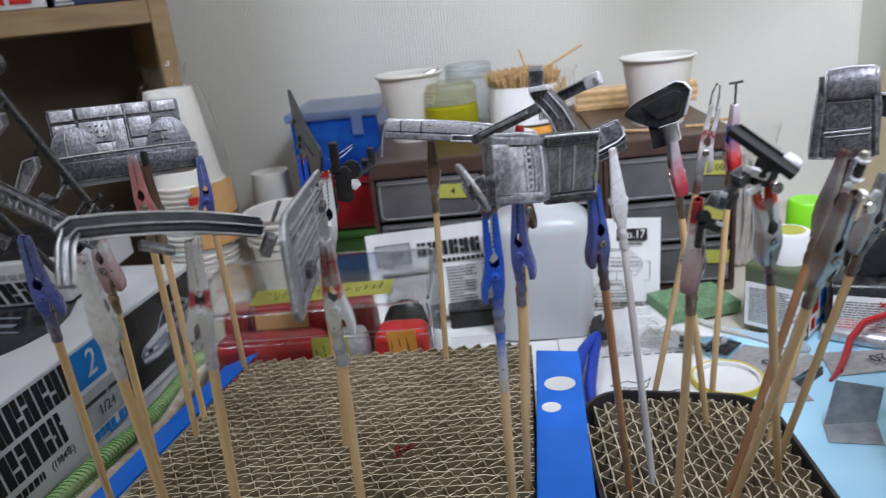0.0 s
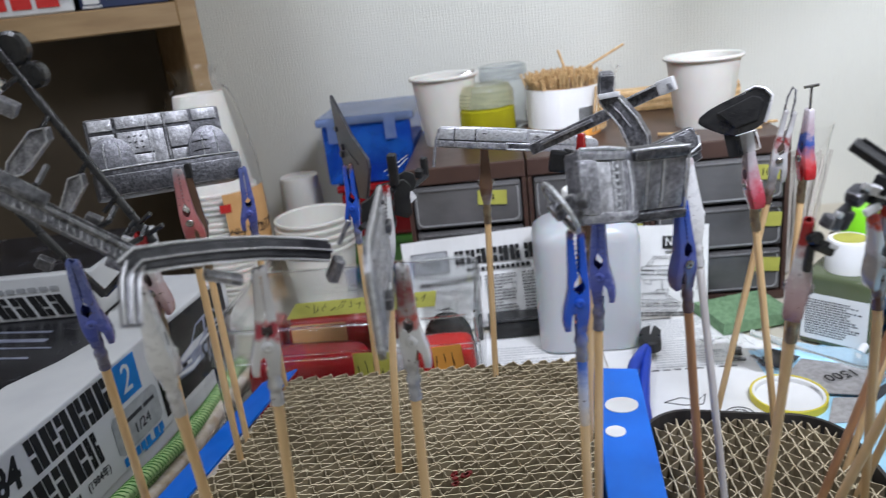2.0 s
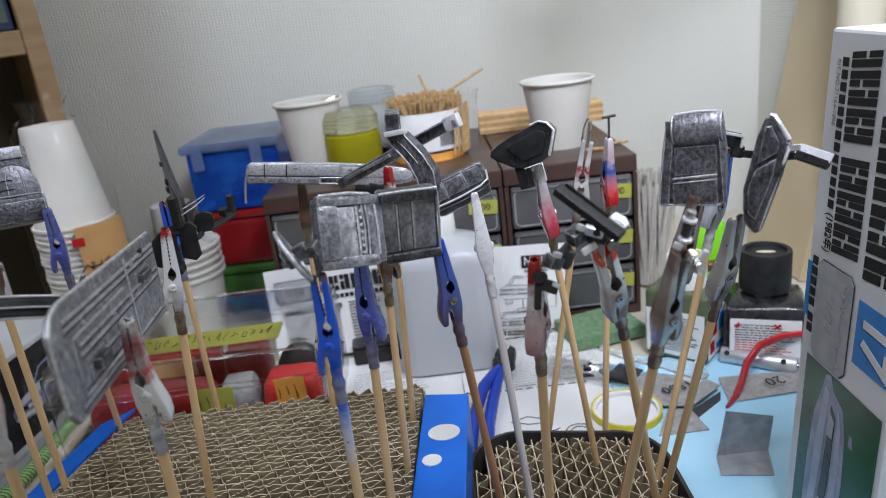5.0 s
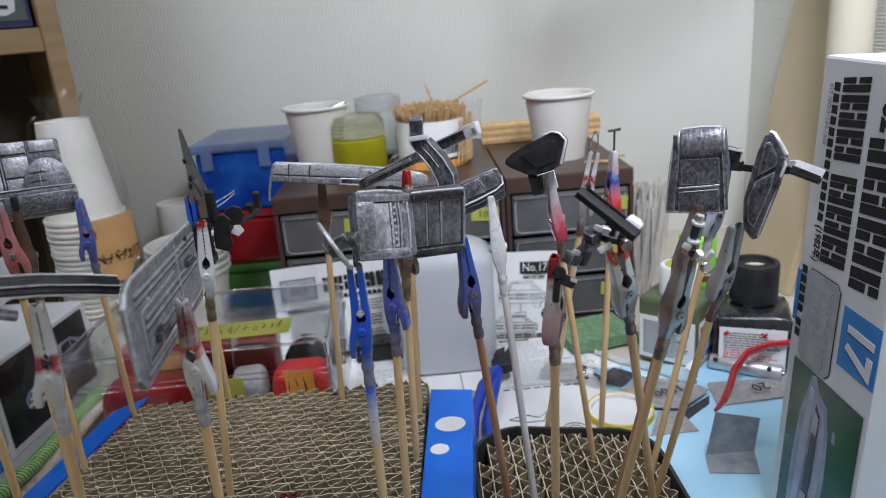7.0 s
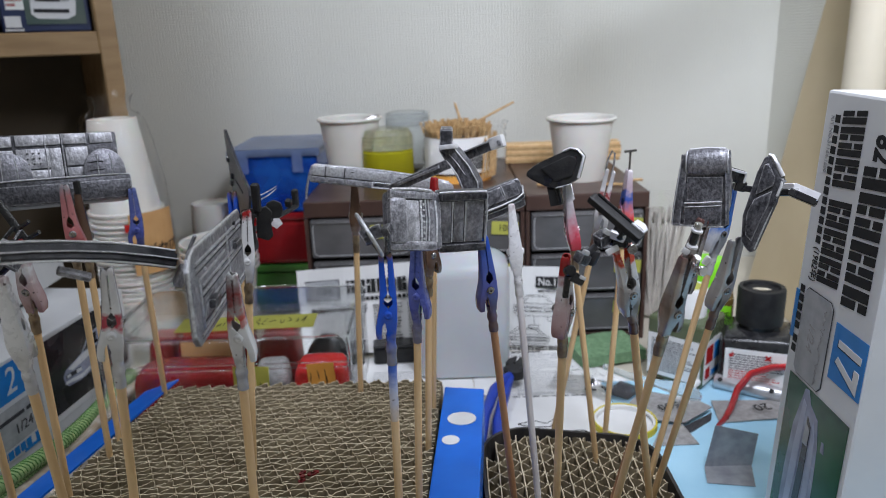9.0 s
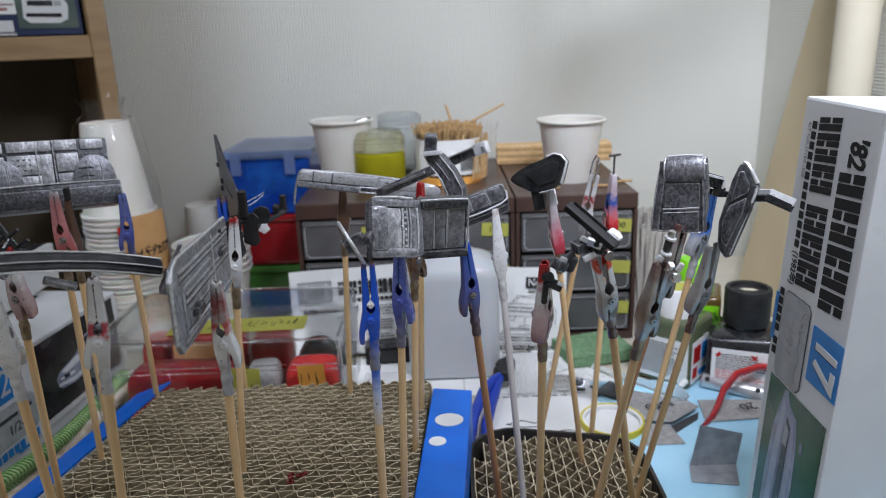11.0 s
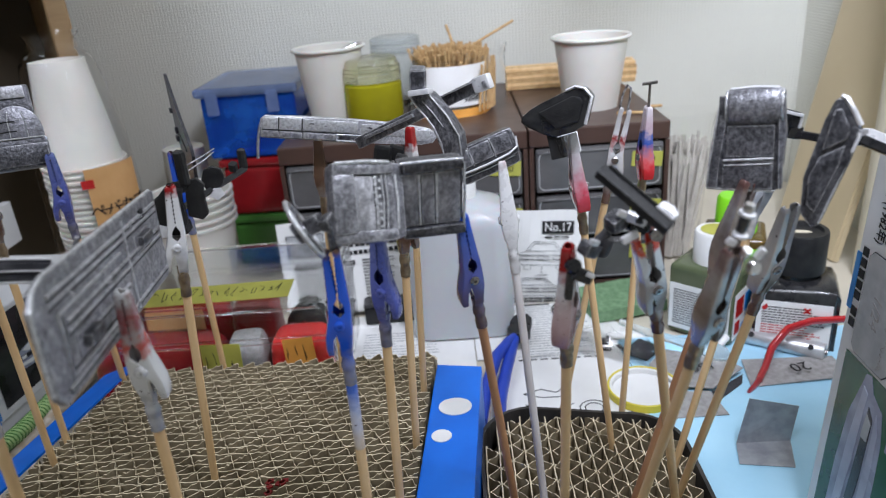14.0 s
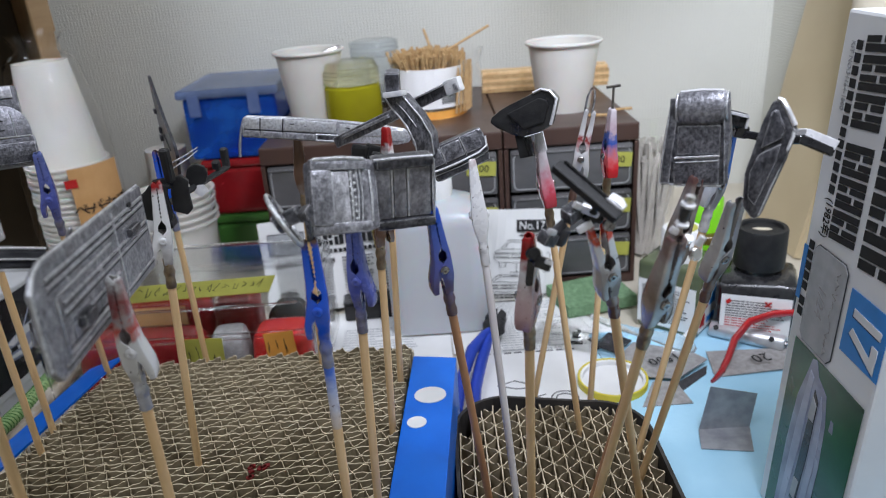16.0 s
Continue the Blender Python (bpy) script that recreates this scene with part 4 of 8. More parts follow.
    for name, pts, mt, lift in (
        ("pictured_car", [(1, 2), (22, 2), (29, 14), (30, 50), (28.5, 70), (25, 82), (17, 86), (13.5, 92), (10, 91), (8, 84), (3.5, 70), (1.5, 45)], "photo_car", 0.0004),
        ("pictured_bonnet", [(20, 6), (25, 16), (27, 50), (25.5, 72), (22, 80), (22.5, 60), (21.5, 30)], "photo_pale", 0.0006),
        ("pictured_grille", [(13, 22), (18.5, 22), (20.5, 50), (20.5, 76), (16.5, 80), (15, 50)], "photo_dark", 0.0006),
        ("pictured_bumper", [(5, 10), (9, 8), (13, 50), (14, 84), (10.5, 86), (7.5, 60)], "photo_pale", 0.0006),
        ("pictured_light", [(15.5, 66), (20, 66), (20.3, 74), (16.5, 77)], "greyink", 0.0008),
        ("pictured_light", [(13.5, 24), (17.6, 24), (18.6, 34), (14.3, 34)], "greyink", 0.0008),
        ("pictured_mirror", [(31.5, 70), (34.5, 70), (33.5, 75), (31.5, 75)], "photo_car", 0.0004),
    ):
        bm = bmesh.new()
        prism(bm, car(pts), 0.0002)
        part(name, bm, M[mt], t).matrix_local = pose(0, 0, lift)
    return t


def kit_box_flat():
    """Lies flat; its printed side faces the scratcher."""
    near, far = Vector((-0.2125, 0.297, 0.0)), Vector((-0.187, 0.515, 0.0))
    along = (far - near).normalized()
    m = frame_of(near, along, (0, 0, 1))
    L = (far - near).length
    t = thing("kit_box", "flat white model kit box with a night car photo", "box", m)
    bm = bmesh.new()
    box(bm, (L, 0.30, 0.058), None, 0.0012, 2, (L / 2, 0.15, 0.040))
    part("lid", bm, M["boxwhite"], t)
    bm = bmesh.new()
    box(bm, (L - 0.004, 0.296, 0.009), None, 0.0006, 1, (L / 2, 0.15, 0.0060))
    part("tray", bm, M["boxwhite"], t)
    f = pose(0, -0.0003, 0.011, 90, 0, 0)
    bars("title_bar", strokes(word_blocks(0, 0, 0.018, [0.0081] * 6, 0.0015), -0.12), 0.0002, M["ink"], t, f @ pose(0.031, 0.0375, 0), -0.12)
    bars("title_bar", strokes(word_blocks(0, 0, 0.018, [0.0098] * 4 + [0.0032, 0.0032], 0.0016), -0.12), 0.0002, M["ink"], t, f @ pose(0.017, 0.0165, 0), -0.12)
    words("'84", 0.020, M["ink"], t, f @ pose(0.0145, 0.0455, 0), shear=0.1, squeeze=0.72, bold=0.035)
    bars("caption_bar", word_blocks(0, 0, 0.0042, [0.003] * 5 + [0.0012, 0.0012], 0.001), 0.0002, M["ink"], t, f @ pose(0.026, 0.0085, 0))
    words("(1984年)", 0.0062, M["ink"], t, f @ pose(0.064, 0.0105, 0), squeeze=0.8)
    bm = bmesh.new()
    prism(bm, [(0.0875, 0.0345), (0.1115, 0.0345), (0.1115, 0.0560), (0.0875, 0.0560)], 0.0002)
    part("number_label", bm, M["printblue"], t).matrix_local = f
    words("2", 0.022, M["boxwhite"], t, f @ pose(0.1005, 0.0450, 0.0003), shear=0.15, squeeze=0.85)
    bm = bmesh.new()
    prism(bm, [(0.081, 0.0115), (0.084, 0.0085), (0.119, 0.0085), (0.122, 0.0115), (0.122, 0.0285), (0.119, 0.0315), (0.084, 0.0315), (0.081, 0.0285)], 0.0002)
    part("grey_plaque", bm, M["greyink"], t).matrix_local = f
    words("1/24", 0.0085, M["sandblack"], t, f @ pose(0.104, 0.0165, 0.0004), name="scale_text")
    bars("plaque_mark", [(0.086, 0.0235, 0.020, 0.0022), (0.108, 0.0235, 0.010, 0.0022)], 0.0002, M["sandblack"], t, f @ pose(0, 0, 0.0003))
    bars("caption_bar", word_blocks(0, 0, 0.005, [0.004] * 5 + [-0.002, 0.004, 0.004], 0.001), 0.0002, M["printblue"], t, f @ pose(0.083, 0.0022, 0))
    bars("blue_strip", [(0.1005, 0.0003, 0.018, 0.0018)], 0.0002, M["printblue"], t, f)
    bm = bmesh.new()
    prism(bm, [(0.1255, 0.0055), (0.213, 0.0055), (0.213, 0.0550), (0.1255, 0.0550)], 0.0002)
    part("car_photo", bm, M["photo_dark"], t).matrix_local = f
    pic = lambda pts: [(0.1380 + u * 0.0730, 0.0135 + v * 0.0350) for u, v in pts]
    for name, pts, mt, lift in (
        ("pictured_car", [(0.08, 0.22), (0.07, 0.36), (0.12, 0.46), (0.36, 0.56), (0.48, 0.80), (0.62, 0.85), (0.78, 0.84), (0.95, 0.66), (0.98, 0.40), (0.92, 0.26), (0.60, 0.16), (0.30, 0.10), (0.12, 0.14)], "photo_car", 0.0002),
        ("pictured_bonnet", [(0.14, 0.45), (0.37, 0.55), (0.57, 0.56), (0.44, 0.43), (0.20, 0.38)], "boxwhite", 0.0004),
        ("pictured_window", [(0.38, 0.57), (0.49, 0.78), (0.60, 0.79), (0.58, 0.58)], "photo_dark", 0.0004),
        ("pictured_window", [(0.62, 0.59), (0.64, 0.79), (0.75, 0.80), (0.77, 0.61)], "photo_dark", 0.0004),
        ("pictured_window", [(0.79, 0.61), (0.77, 0.80), (0.88, 0.64)], "photo_dark", 0.0004),
        ("pictured_grille", [(0.10, 0.30), (0.10, 0.37), (0.31, 0.34), (0.32, 0.26)], "photo_dark", 0.0004),
        ("pictured_light", [(0.11, 0.31), (0.11, 0.36), (0.16, 0.35), (0.16, 0.30)], "boxwhite", 0.0006),
        ("pictured_light", [(0.24, 0.28), (0.24, 0.34), (0.31, 0.33), (0.31, 0.27)], "boxwhite", 0.0006),
        ("pictured_bumper", [(0.08, 0.21), (0.09, 0.26), (0.33, 0.20), (0.44, 0.24), (0.44, 0.18), (0.30, 0.13)], "boxwhite", 0.0004),
        ("pictured_sill", [(0.66, 0.24), (0.86, 0.33), (0.86, 0.28), (0.66, 0.18)], "photo_dark", 0.0004),
        ("pictured_shine", [(0.48, 0.44), (0.94, 0.55), (0.95, 0.51), (0.48, 0.39)], "boxwhite", 0.0004)):
        bm = bmesh.new()
        prism(bm, pic(pts), 0.0002)
        part(name, bm, M[mt], t).matrix_local = f @ pose(0, 0, lift)
    for (u, v), r, mt, lift in (((0.55, 0.27), 0.0047, "ink", 0.0006), ((0.55, 0.27), 0.0028, "photo_car", 0.0008), ((0.90, 0.37), 0.0036, "ink", 0.0006), ((0.90, 0.37), 0.0021, "photo_car", 0.0008)):
        bm = bmesh.new()
        cyl(bm, r, 0.0002, 20)
        part("pictured_wheel", bm, M[mt], t).matrix_local = f @ pose(*pic([(u, v)])[0], lift)
    # lid art on top
    bm = bmesh.new()
    prism(bm, [(0.050, 0.047), (0.073, 0.045), (0.097, 0.034), (0.118, 0.029), (0.136, 0.034), (0.160, 0.046), (L - 0.012, 0.050), (L - 0.012, 0.29), (0.050, 0.29)], 0.0003)
    part("lid_picture", bm, M["photo_dark"], t).matrix_local = pose(0, 0, 0.0691)
    bars("lid_picture_band", [(0.100, 0.055, 0.002, 0.10), (0.112, 0.050, 0.0015, 0.12), (0.120, 0.060, 0.004, 0.10), (0.132, 0.065, 0.002, 0.12)], 0.0002, M["photo_car"], t, pose(0, 0, 0.0695))
    return t


kit_box_upright()
kit_box_flat()


def kit_box_behind():
    m = frame_of((-0.445, 0.452, 0.0698), (1, 0.02, 0), (0, 0, 1))
    t = thing("kit_box", "white model kit box lying on the flat box", "box", m)
    bm = bmesh.new()
    box(bm, (0.205, 0.09, 0.028), None, 0.001, 2, (0.1025, 0.045, 0.0142))
    part("lid", bm, M["boxwhite"], t)
    bm = bmesh.new()
    prism(bm, [(0.004, 0.006), (0.201, 0.006), (0.201, 0.088), (0.004, 0.088)], 0.0003)
    part("lid_picture", bm, M["photo_dark"], t).matrix_local = pose(0, 0, 0.0284)
    bars("title_bar", strokes(word_blocks(0.01, 0.0025, 0.0135, [0.0095] * 15, 0.0025), -0.4), 0.0003, M["ink"], t, pose(0, -0.0004, 0, 90, 0, 0), -0.4)
    bars("caption_bar", word_blocks(0.03, 0.0185, 0.003, [0.005] * 22, 0.002), 0.0003, M["greyink"], t, pose(0, -0.0004, 0, 90, 0, 0))
    return t


kit_box_behind()


# ---- drawers along the wall ----
def mini_drawers(x0, x1, label, marks, m_y=0.553, tag=0.015):
    w = x1 - x0
    t = thing("drawer_unit", label, "drawers", pose(x0, m_y, 0), "small drawer units against the wall")
    H, D = 0.118, 0.18
    parts = [("top", (w, D, 0.012), (w / 2, D / 2, H - 0.006)), ("bottom", (w, D, 0.006), (w / 2, D / 2, 0.0035)),
             ("side", (0.003, D, H - 0.019), (0.0015, D / 2, H / 2 - 0.003)), ("side", (0.003, D, H - 0.019), (w - 0.0015, D / 2, H / 2 - 0.003)), ("back", (w - 0.0062, 0.003, H - 0.019), (w / 2, D - 0.002, H / 2 - 0.003))]
    for name, s, c in parts:
        bm = bmesh.new()
        box(bm, s, None, 0.0012 if name == "top" else 0.0004, 2, c)
        part(name, bm, M["brownplast"], t)
    rows = 3
    h = (H - 0.019) / rows
    for k in range(rows):
        z = 0.007 + k * h
        bm = bmesh.new()
        box(bm, (w - 0.008, 0.15, h - 0.003), None, 0.002, 2, (w / 2, 0.074, z + h / 2))
        d = part("drawer", bm, M["smoke"], t, "smoky translucent drawer")
        bm = bmesh.new()
        box(bm, (w - 0.010, 0.0016, 0.0016), None, 0.0005, 1, (w / 2, -0.0010, z + h - 0.004))
        part("lip", bm, M["smoke"], d)
        bm = bmesh.new()
        hw, hh = w / 2 - 0.0062, h / 2 - 0.0036
        ring = []
        for cx, cz, a0 in ((hw - 0.004, hh - 0.004, 0), (-hw + 0.004, hh - 0.004, 90), (-hw + 0.004, -hh + 0.004, 180), (hw - 0.004, -hh + 0.004, 270)):
            ring += [(w / 2 + cx + 0.004 * math.cos(radians(a0 + q * 22.5)), -0.0008, z + h / 2 + cz + 0.004 * math.sin(radians(a0 + q * 22.5))) for q in range(5)]
        tube(bm, ring + [ring[0]], 0.00055, 5)
        part("front_rim", bm, M["smokerim"], d, "pale moulded edge")
        if k in marks:
            bm = bmesh.new()
            box(bm, (0.020, 0.0006, 0.010), pose(w - tag, -0.0018, z + h - 0.012, 0, 4, 0))
            part("label", bm, M["yellow"], d, "handwritten yellow label")
            words(marks[k], 0.007, M["ink"], d, pose(w - tag, -0.0023, z + h - 0.012, 90, 4, 0), squeeze=1.0) if marks[k] else None
    return t


mini_drawers(-0.0605, 0.0225, "brown mini drawer unit with smoky drawers", {2: "4"}, tag=0.024)
mini_drawers(0.0235, 0.1045, "brown mini drawer unit with yellow labels", {2: "100", 1: "", 0: ""})
mini_drawers(0.1055, 0.1975, "brown mini drawer unit with several yellow labels", {2: "100", 1: "", 0: ""})


# ---- paper cups ----
def cup_mesh(r, h, taper=0.74, lip=0.0016):
    bm = bmesh.new()
    b = r * taper
    lathe(bm, [(0, 0.003), (b - 0.0008, 0.003), (b - 0.0006, 0), (b, 0), (r, h - 0.002), (r + lip, h - 0.0022), (r + lip, h - 0.0004), (r + lip * 0.5, h), (r - 0.0006, h - 0.001), (b - 0.0004, 0.004), (0, 0.004)], 40)
    return bm


def paper_cup(label, place, r=0.029, h=0.063):
    t = thing("paper_cup", label, "cup", pose(*place), "white paper cups")
    c = smooth(part("body", cup_mesh(r, h), M["cup"], t), 30)
    bm = bmesh.new()
    tube(bm, [((r + 0.0011) * math.cos(a), (r + 0.0011) * math.sin(a), h - 0.0013) for a in [2 * math.pi * k / 40 for k in range(41)]], 0.0013, 8)
    smooth(part("rolled_rim", bm, M["cup"], t), 60)
    return t


paper_cup("white paper cup standing on the drawer units", (0.1565, 0.612, 0.118), 0.0256, 0.0500)
paper_cup("white paper cup on the drawers holding a tool", (-0.0325, 0.640, 0.118), 0.0250, 0.053)


def cup_stack(label, place, r, h, n, step, flip, taper=0.74):
    t = thing("paper_cup_stack", label, "cup stack", pose(*place))
    for k in range(n):
        c = part("cup", cup_mesh(r, h, taper, 0.0022), M["cup"], t)
        smooth(c, 30)
        c.location = (0.0004 * math.sin(k * 2.1), 0.0004 * math.cos(k * 1.7), k * step + (h if flip else 0))
        if flip:
            c.rotation_euler = (math.pi, 0, 0)
    return t


bagged = cup_stack("tall stack of white paper cups upside down in a clear bag", (-0.2065, 0.586, 0.0006), 0.0265, 0.072, 27, 0.0042, True, 0.67)
bm = bmesh.new()
rng = random.Random(5)
loft(bm, [[((r + rng.uniform(-0.0012, 0.0016)) * math.cos(a), (r + rng.uniform(-0.0012, 0.0016)) * math.sin(a), z + rng.uniform(-0.002, 0.002)) for a in [2 * math.pi * k / 22 for k in range(22)]]
          for r, z in ((0.0315, 0.003), (0.0325, 0.05), (0.032, 0.09), (0.0315, 0.13), (0.0275, 0.160), (0.0235, 0.178), (0.020, 0.184), (0.013, 0.188), (0.015, 0.195), (0.018, 0.199))], False)
bag = part("clear_bag", bm, M["film"], bagged, "crumpled clear plastic bag")
bag.visible_shadow = False
smooth(bag, 180)
bm = bmesh.new()
for k in range(8):
    a0, a1 = radians(-66 + k * 8), radians(-58 + k * 8)
    lo = [(0.0345 * math.cos(a), 0.0345 * math.sin(a), z) for a, z in ((a0, 0.064), (a1, 0.064), (a1, 0.112), (a0, 0.112))]
    bm.faces.new([bm.verts.new(p) for p in lo])
bmesh.ops.remove_doubles(bm, verts=bm.verts, dist=1e-5)
for k, ch in enumerate("ペーパーカップ"):
    a = radians(-61 + k * 8.4)
    words(ch, 0.0105, M["ink"], bagged, Matrix.Translation((0.0351 * math.cos(a), 0.0351 * math.sin(a), 0.082)) @ pose(0, 0, 0, 90, 0, 90 + math.degrees(a)))
lab = part("bag_label", bm, M["kraft_label"], bagged, "orange-brown paper label")
sol = lab.modifiers.new("solid", "SOLIDIFY")
sol.thickness = 0.0004
bars("red_patch", [(-0.004, -0.003, 0.008, 0.006)], 0.0003, M["red"], bagged, Matrix.Translation((0.0351 * math.cos(-1.13), 0.0351 * math.sin(-1.13), 0.102)) @ pose(0, 0, 0, 90, 0, 25))
cup_stack("short stack of white paper cups behind the scratcher", (-0.139, 0.59, 0.0006), 0.0285, 0.060, 5, 0.0055, False)
single = cup_stack("small white paper cup upside down by the wall", (-0.172, 0.68, 0.0006), 0.0225, 0.093, 1, 0.0, True)


# ---- white bottle behind the sticks ----
def white_bottle():
    t = thing("plastic_bottle", "large milky white plastic bottle with a white screw cap", "bottle", pose(0.0555, 0.515, 0.0006))
    bm = bmesh.new()
    rings = []
    for z, hx, hy, r in ((0.0, 0.029, 0.021, 0.010), (0.002, 0.0325, 0.0245, 0.012), (0.074, 0.0330, 0.025, 0.013), (0.080, 0.0320, 0.024, 0.014), (0.0845, 0.0270, 0.020, 0.014), (0.0875, 0.0190, 0.0165, 0.013), (0.0895, 0.0125, 0.0125, 0.012)):
        ring = []
        for cx, cy, a0 in ((hx - r, hy - r, 0), (r - hx, hy - r, 90), (r - hx, r - hy, 180), (hx - r, r - hy, 270)):
            ring += [(cx + r * math.cos(radians(a0 + q * 15)), cy + r * math.sin(radians(a0 + q * 15)), z) for q in range(7)]
        rings.append(ring)
    loft(bm, rings)
    smooth(part("body", bm, M["hdpe"], t), 50)
    bm = bmesh.new()
    profile = [(0, 0.0892), (0.0128, 0.0892), (0.0128, 0.1035), (0.0120, 0.1045), (0.0070, 0.1045), (0.0065, 0.1035), (0, 0.1035)]
    lathe(bm, profile, 32)
    smooth(part("cap", bm, M["white"], t, "white screw cap"), 40)
    return t


white_bottle()


# ---- model car parts held by the clips (sizes in millimetres, scaled on entry) ----
def mmv(*p):
    return Vector(p) / 1000


def face_frame(centre, right, up):
    """Pose of a part: x along right, y along up, z out of its face."""
    x = Vector(right).normalized()
    y = Vector(up)
    y = (y - x * y.dot(x)).normalized()
    m = Matrix((x, y, x.cross(y))).transposed().to_4x4()
    m.translation = mmv(*centre)
    return m


def pad(t, name, x, y, w, h, z, thick, material, bevel=0.6, turn=0.0, label=""):
    """A padded block: centre x, y, its back at z, in mm."""
    bm = bmesh.new()
    b = min(bevel, w * 0.45, h * 0.45, thick * 0.45) / 1000
    box(bm, (w / 1000, h / 1000, thick / 1000), pose(x / 1000, y / 1000, (z + thick / 2) / 1000, 0, 0, turn), b, 2)
    return smooth(part(name, bm, material, t, label), 50)


def rib(t, name, pts, r, material, label=""):
    bm = bmesh.new()
    tube(bm, [mmv(*p) for p in pts], r / 1000, 6)
    return smooth(part(name, bm, material, t, label), 60)


def rear_seat():
    m = face_frame((-141, 377.5, 170.3), (45, 31, -3), (-0.15, 0.2, 0.97))
    t = thing("rear_seat", "silver drybrushed model car rear bench seat on two clips", "model part", m)
    pad(t, "backrest", 0, 12, 57, 25, -6, 5.4, M["drydark"], 1.6)
    for x, y, w, h in ((-22.5, 21, 9.5, 5), (-9.5, 21.3, 13.5, 5), (-0.2, 21.3, 6, 5), (9, 21.3, 10.5, 5), (21, 21.3, 10.5, 5),
                       (-9.5, 12.5, 14, 9.5), (9.3, 12.8, 10, 9), (-9.5, 4.8, 13, 4.6), (9.3, 5, 10, 4.8), (-0.2, 10, 5.6, 14.5), (-22.5, 15, 9.5, 4)):
        pad(t, "panel", x, y, w, h, -0.9, 1.5, M["drybright"], 0.45)
    for sx, mt in ((-1, "drygrey"), (1, "drygrey")):
        bm = bmesh.new()
        arc = [(9.5 * math.cos(a), 11 * math.sin(a)) for a in [math.pi * k / 12 for k in range(13)]]
        prism(bm, [(x / 1000, (y) / 1000) for x, y in arc] + [(-0.0095, -0.003), (0.0095, -0.003)], 0.0045, None, 0.0007)
        a = part("side_bolster", bm, M[mt], t)
        smooth(a, 50)
        a.location = (sx * 0.0205, 0.0045, -0.001)
        for k in (-3.2, 3.2):
            rib(t, "seam", [(sx * 20.5 + k, 2, 3.6), (sx * 20.5 + k, 9, 3.7), (sx * 20.5 + k * 0.8, 13, 3.5)], 0.22, M["dryhi"])
    pad(t, "cushion", 0, -5, 59, 12, -4, 21, M["drydark"], 1.5)
    pad(t, "cushion_band", 0, -6.0, 57.5, 8.6, 16.2, 1.6, M["drydark"], 0.6)
    rib(t, "piping", [(-28, 0.6, 17.0), (-14, 0.9, 17.3), (0, 0.9, 17.4), (14, 0.9, 17.3), (28, 0.6, 17.0)], 0.4, M["dryhi"])
    for x in (-4.0, 3.4):
        rib(t, "piping", [(x, 3, 0.6), (x, 18, 0.6), (x, 24, 0.3)], 0.35, M["dry"])
    for x in (-12, -9.5, -7):
        for y in (15, 12.5, 10):
            pad(t, "button", x, y, 0.9, 0.7, 0.4, 0.35, M["groove"], 0.1, 30)
    for y in (4.5, 8.5):
        rib(t, "seam", [(12.0, y, 3.2), (16, y + 0.6, 3.7), (20, y + 0.5, 3.7)], 0.25, M["groove"])
    return t


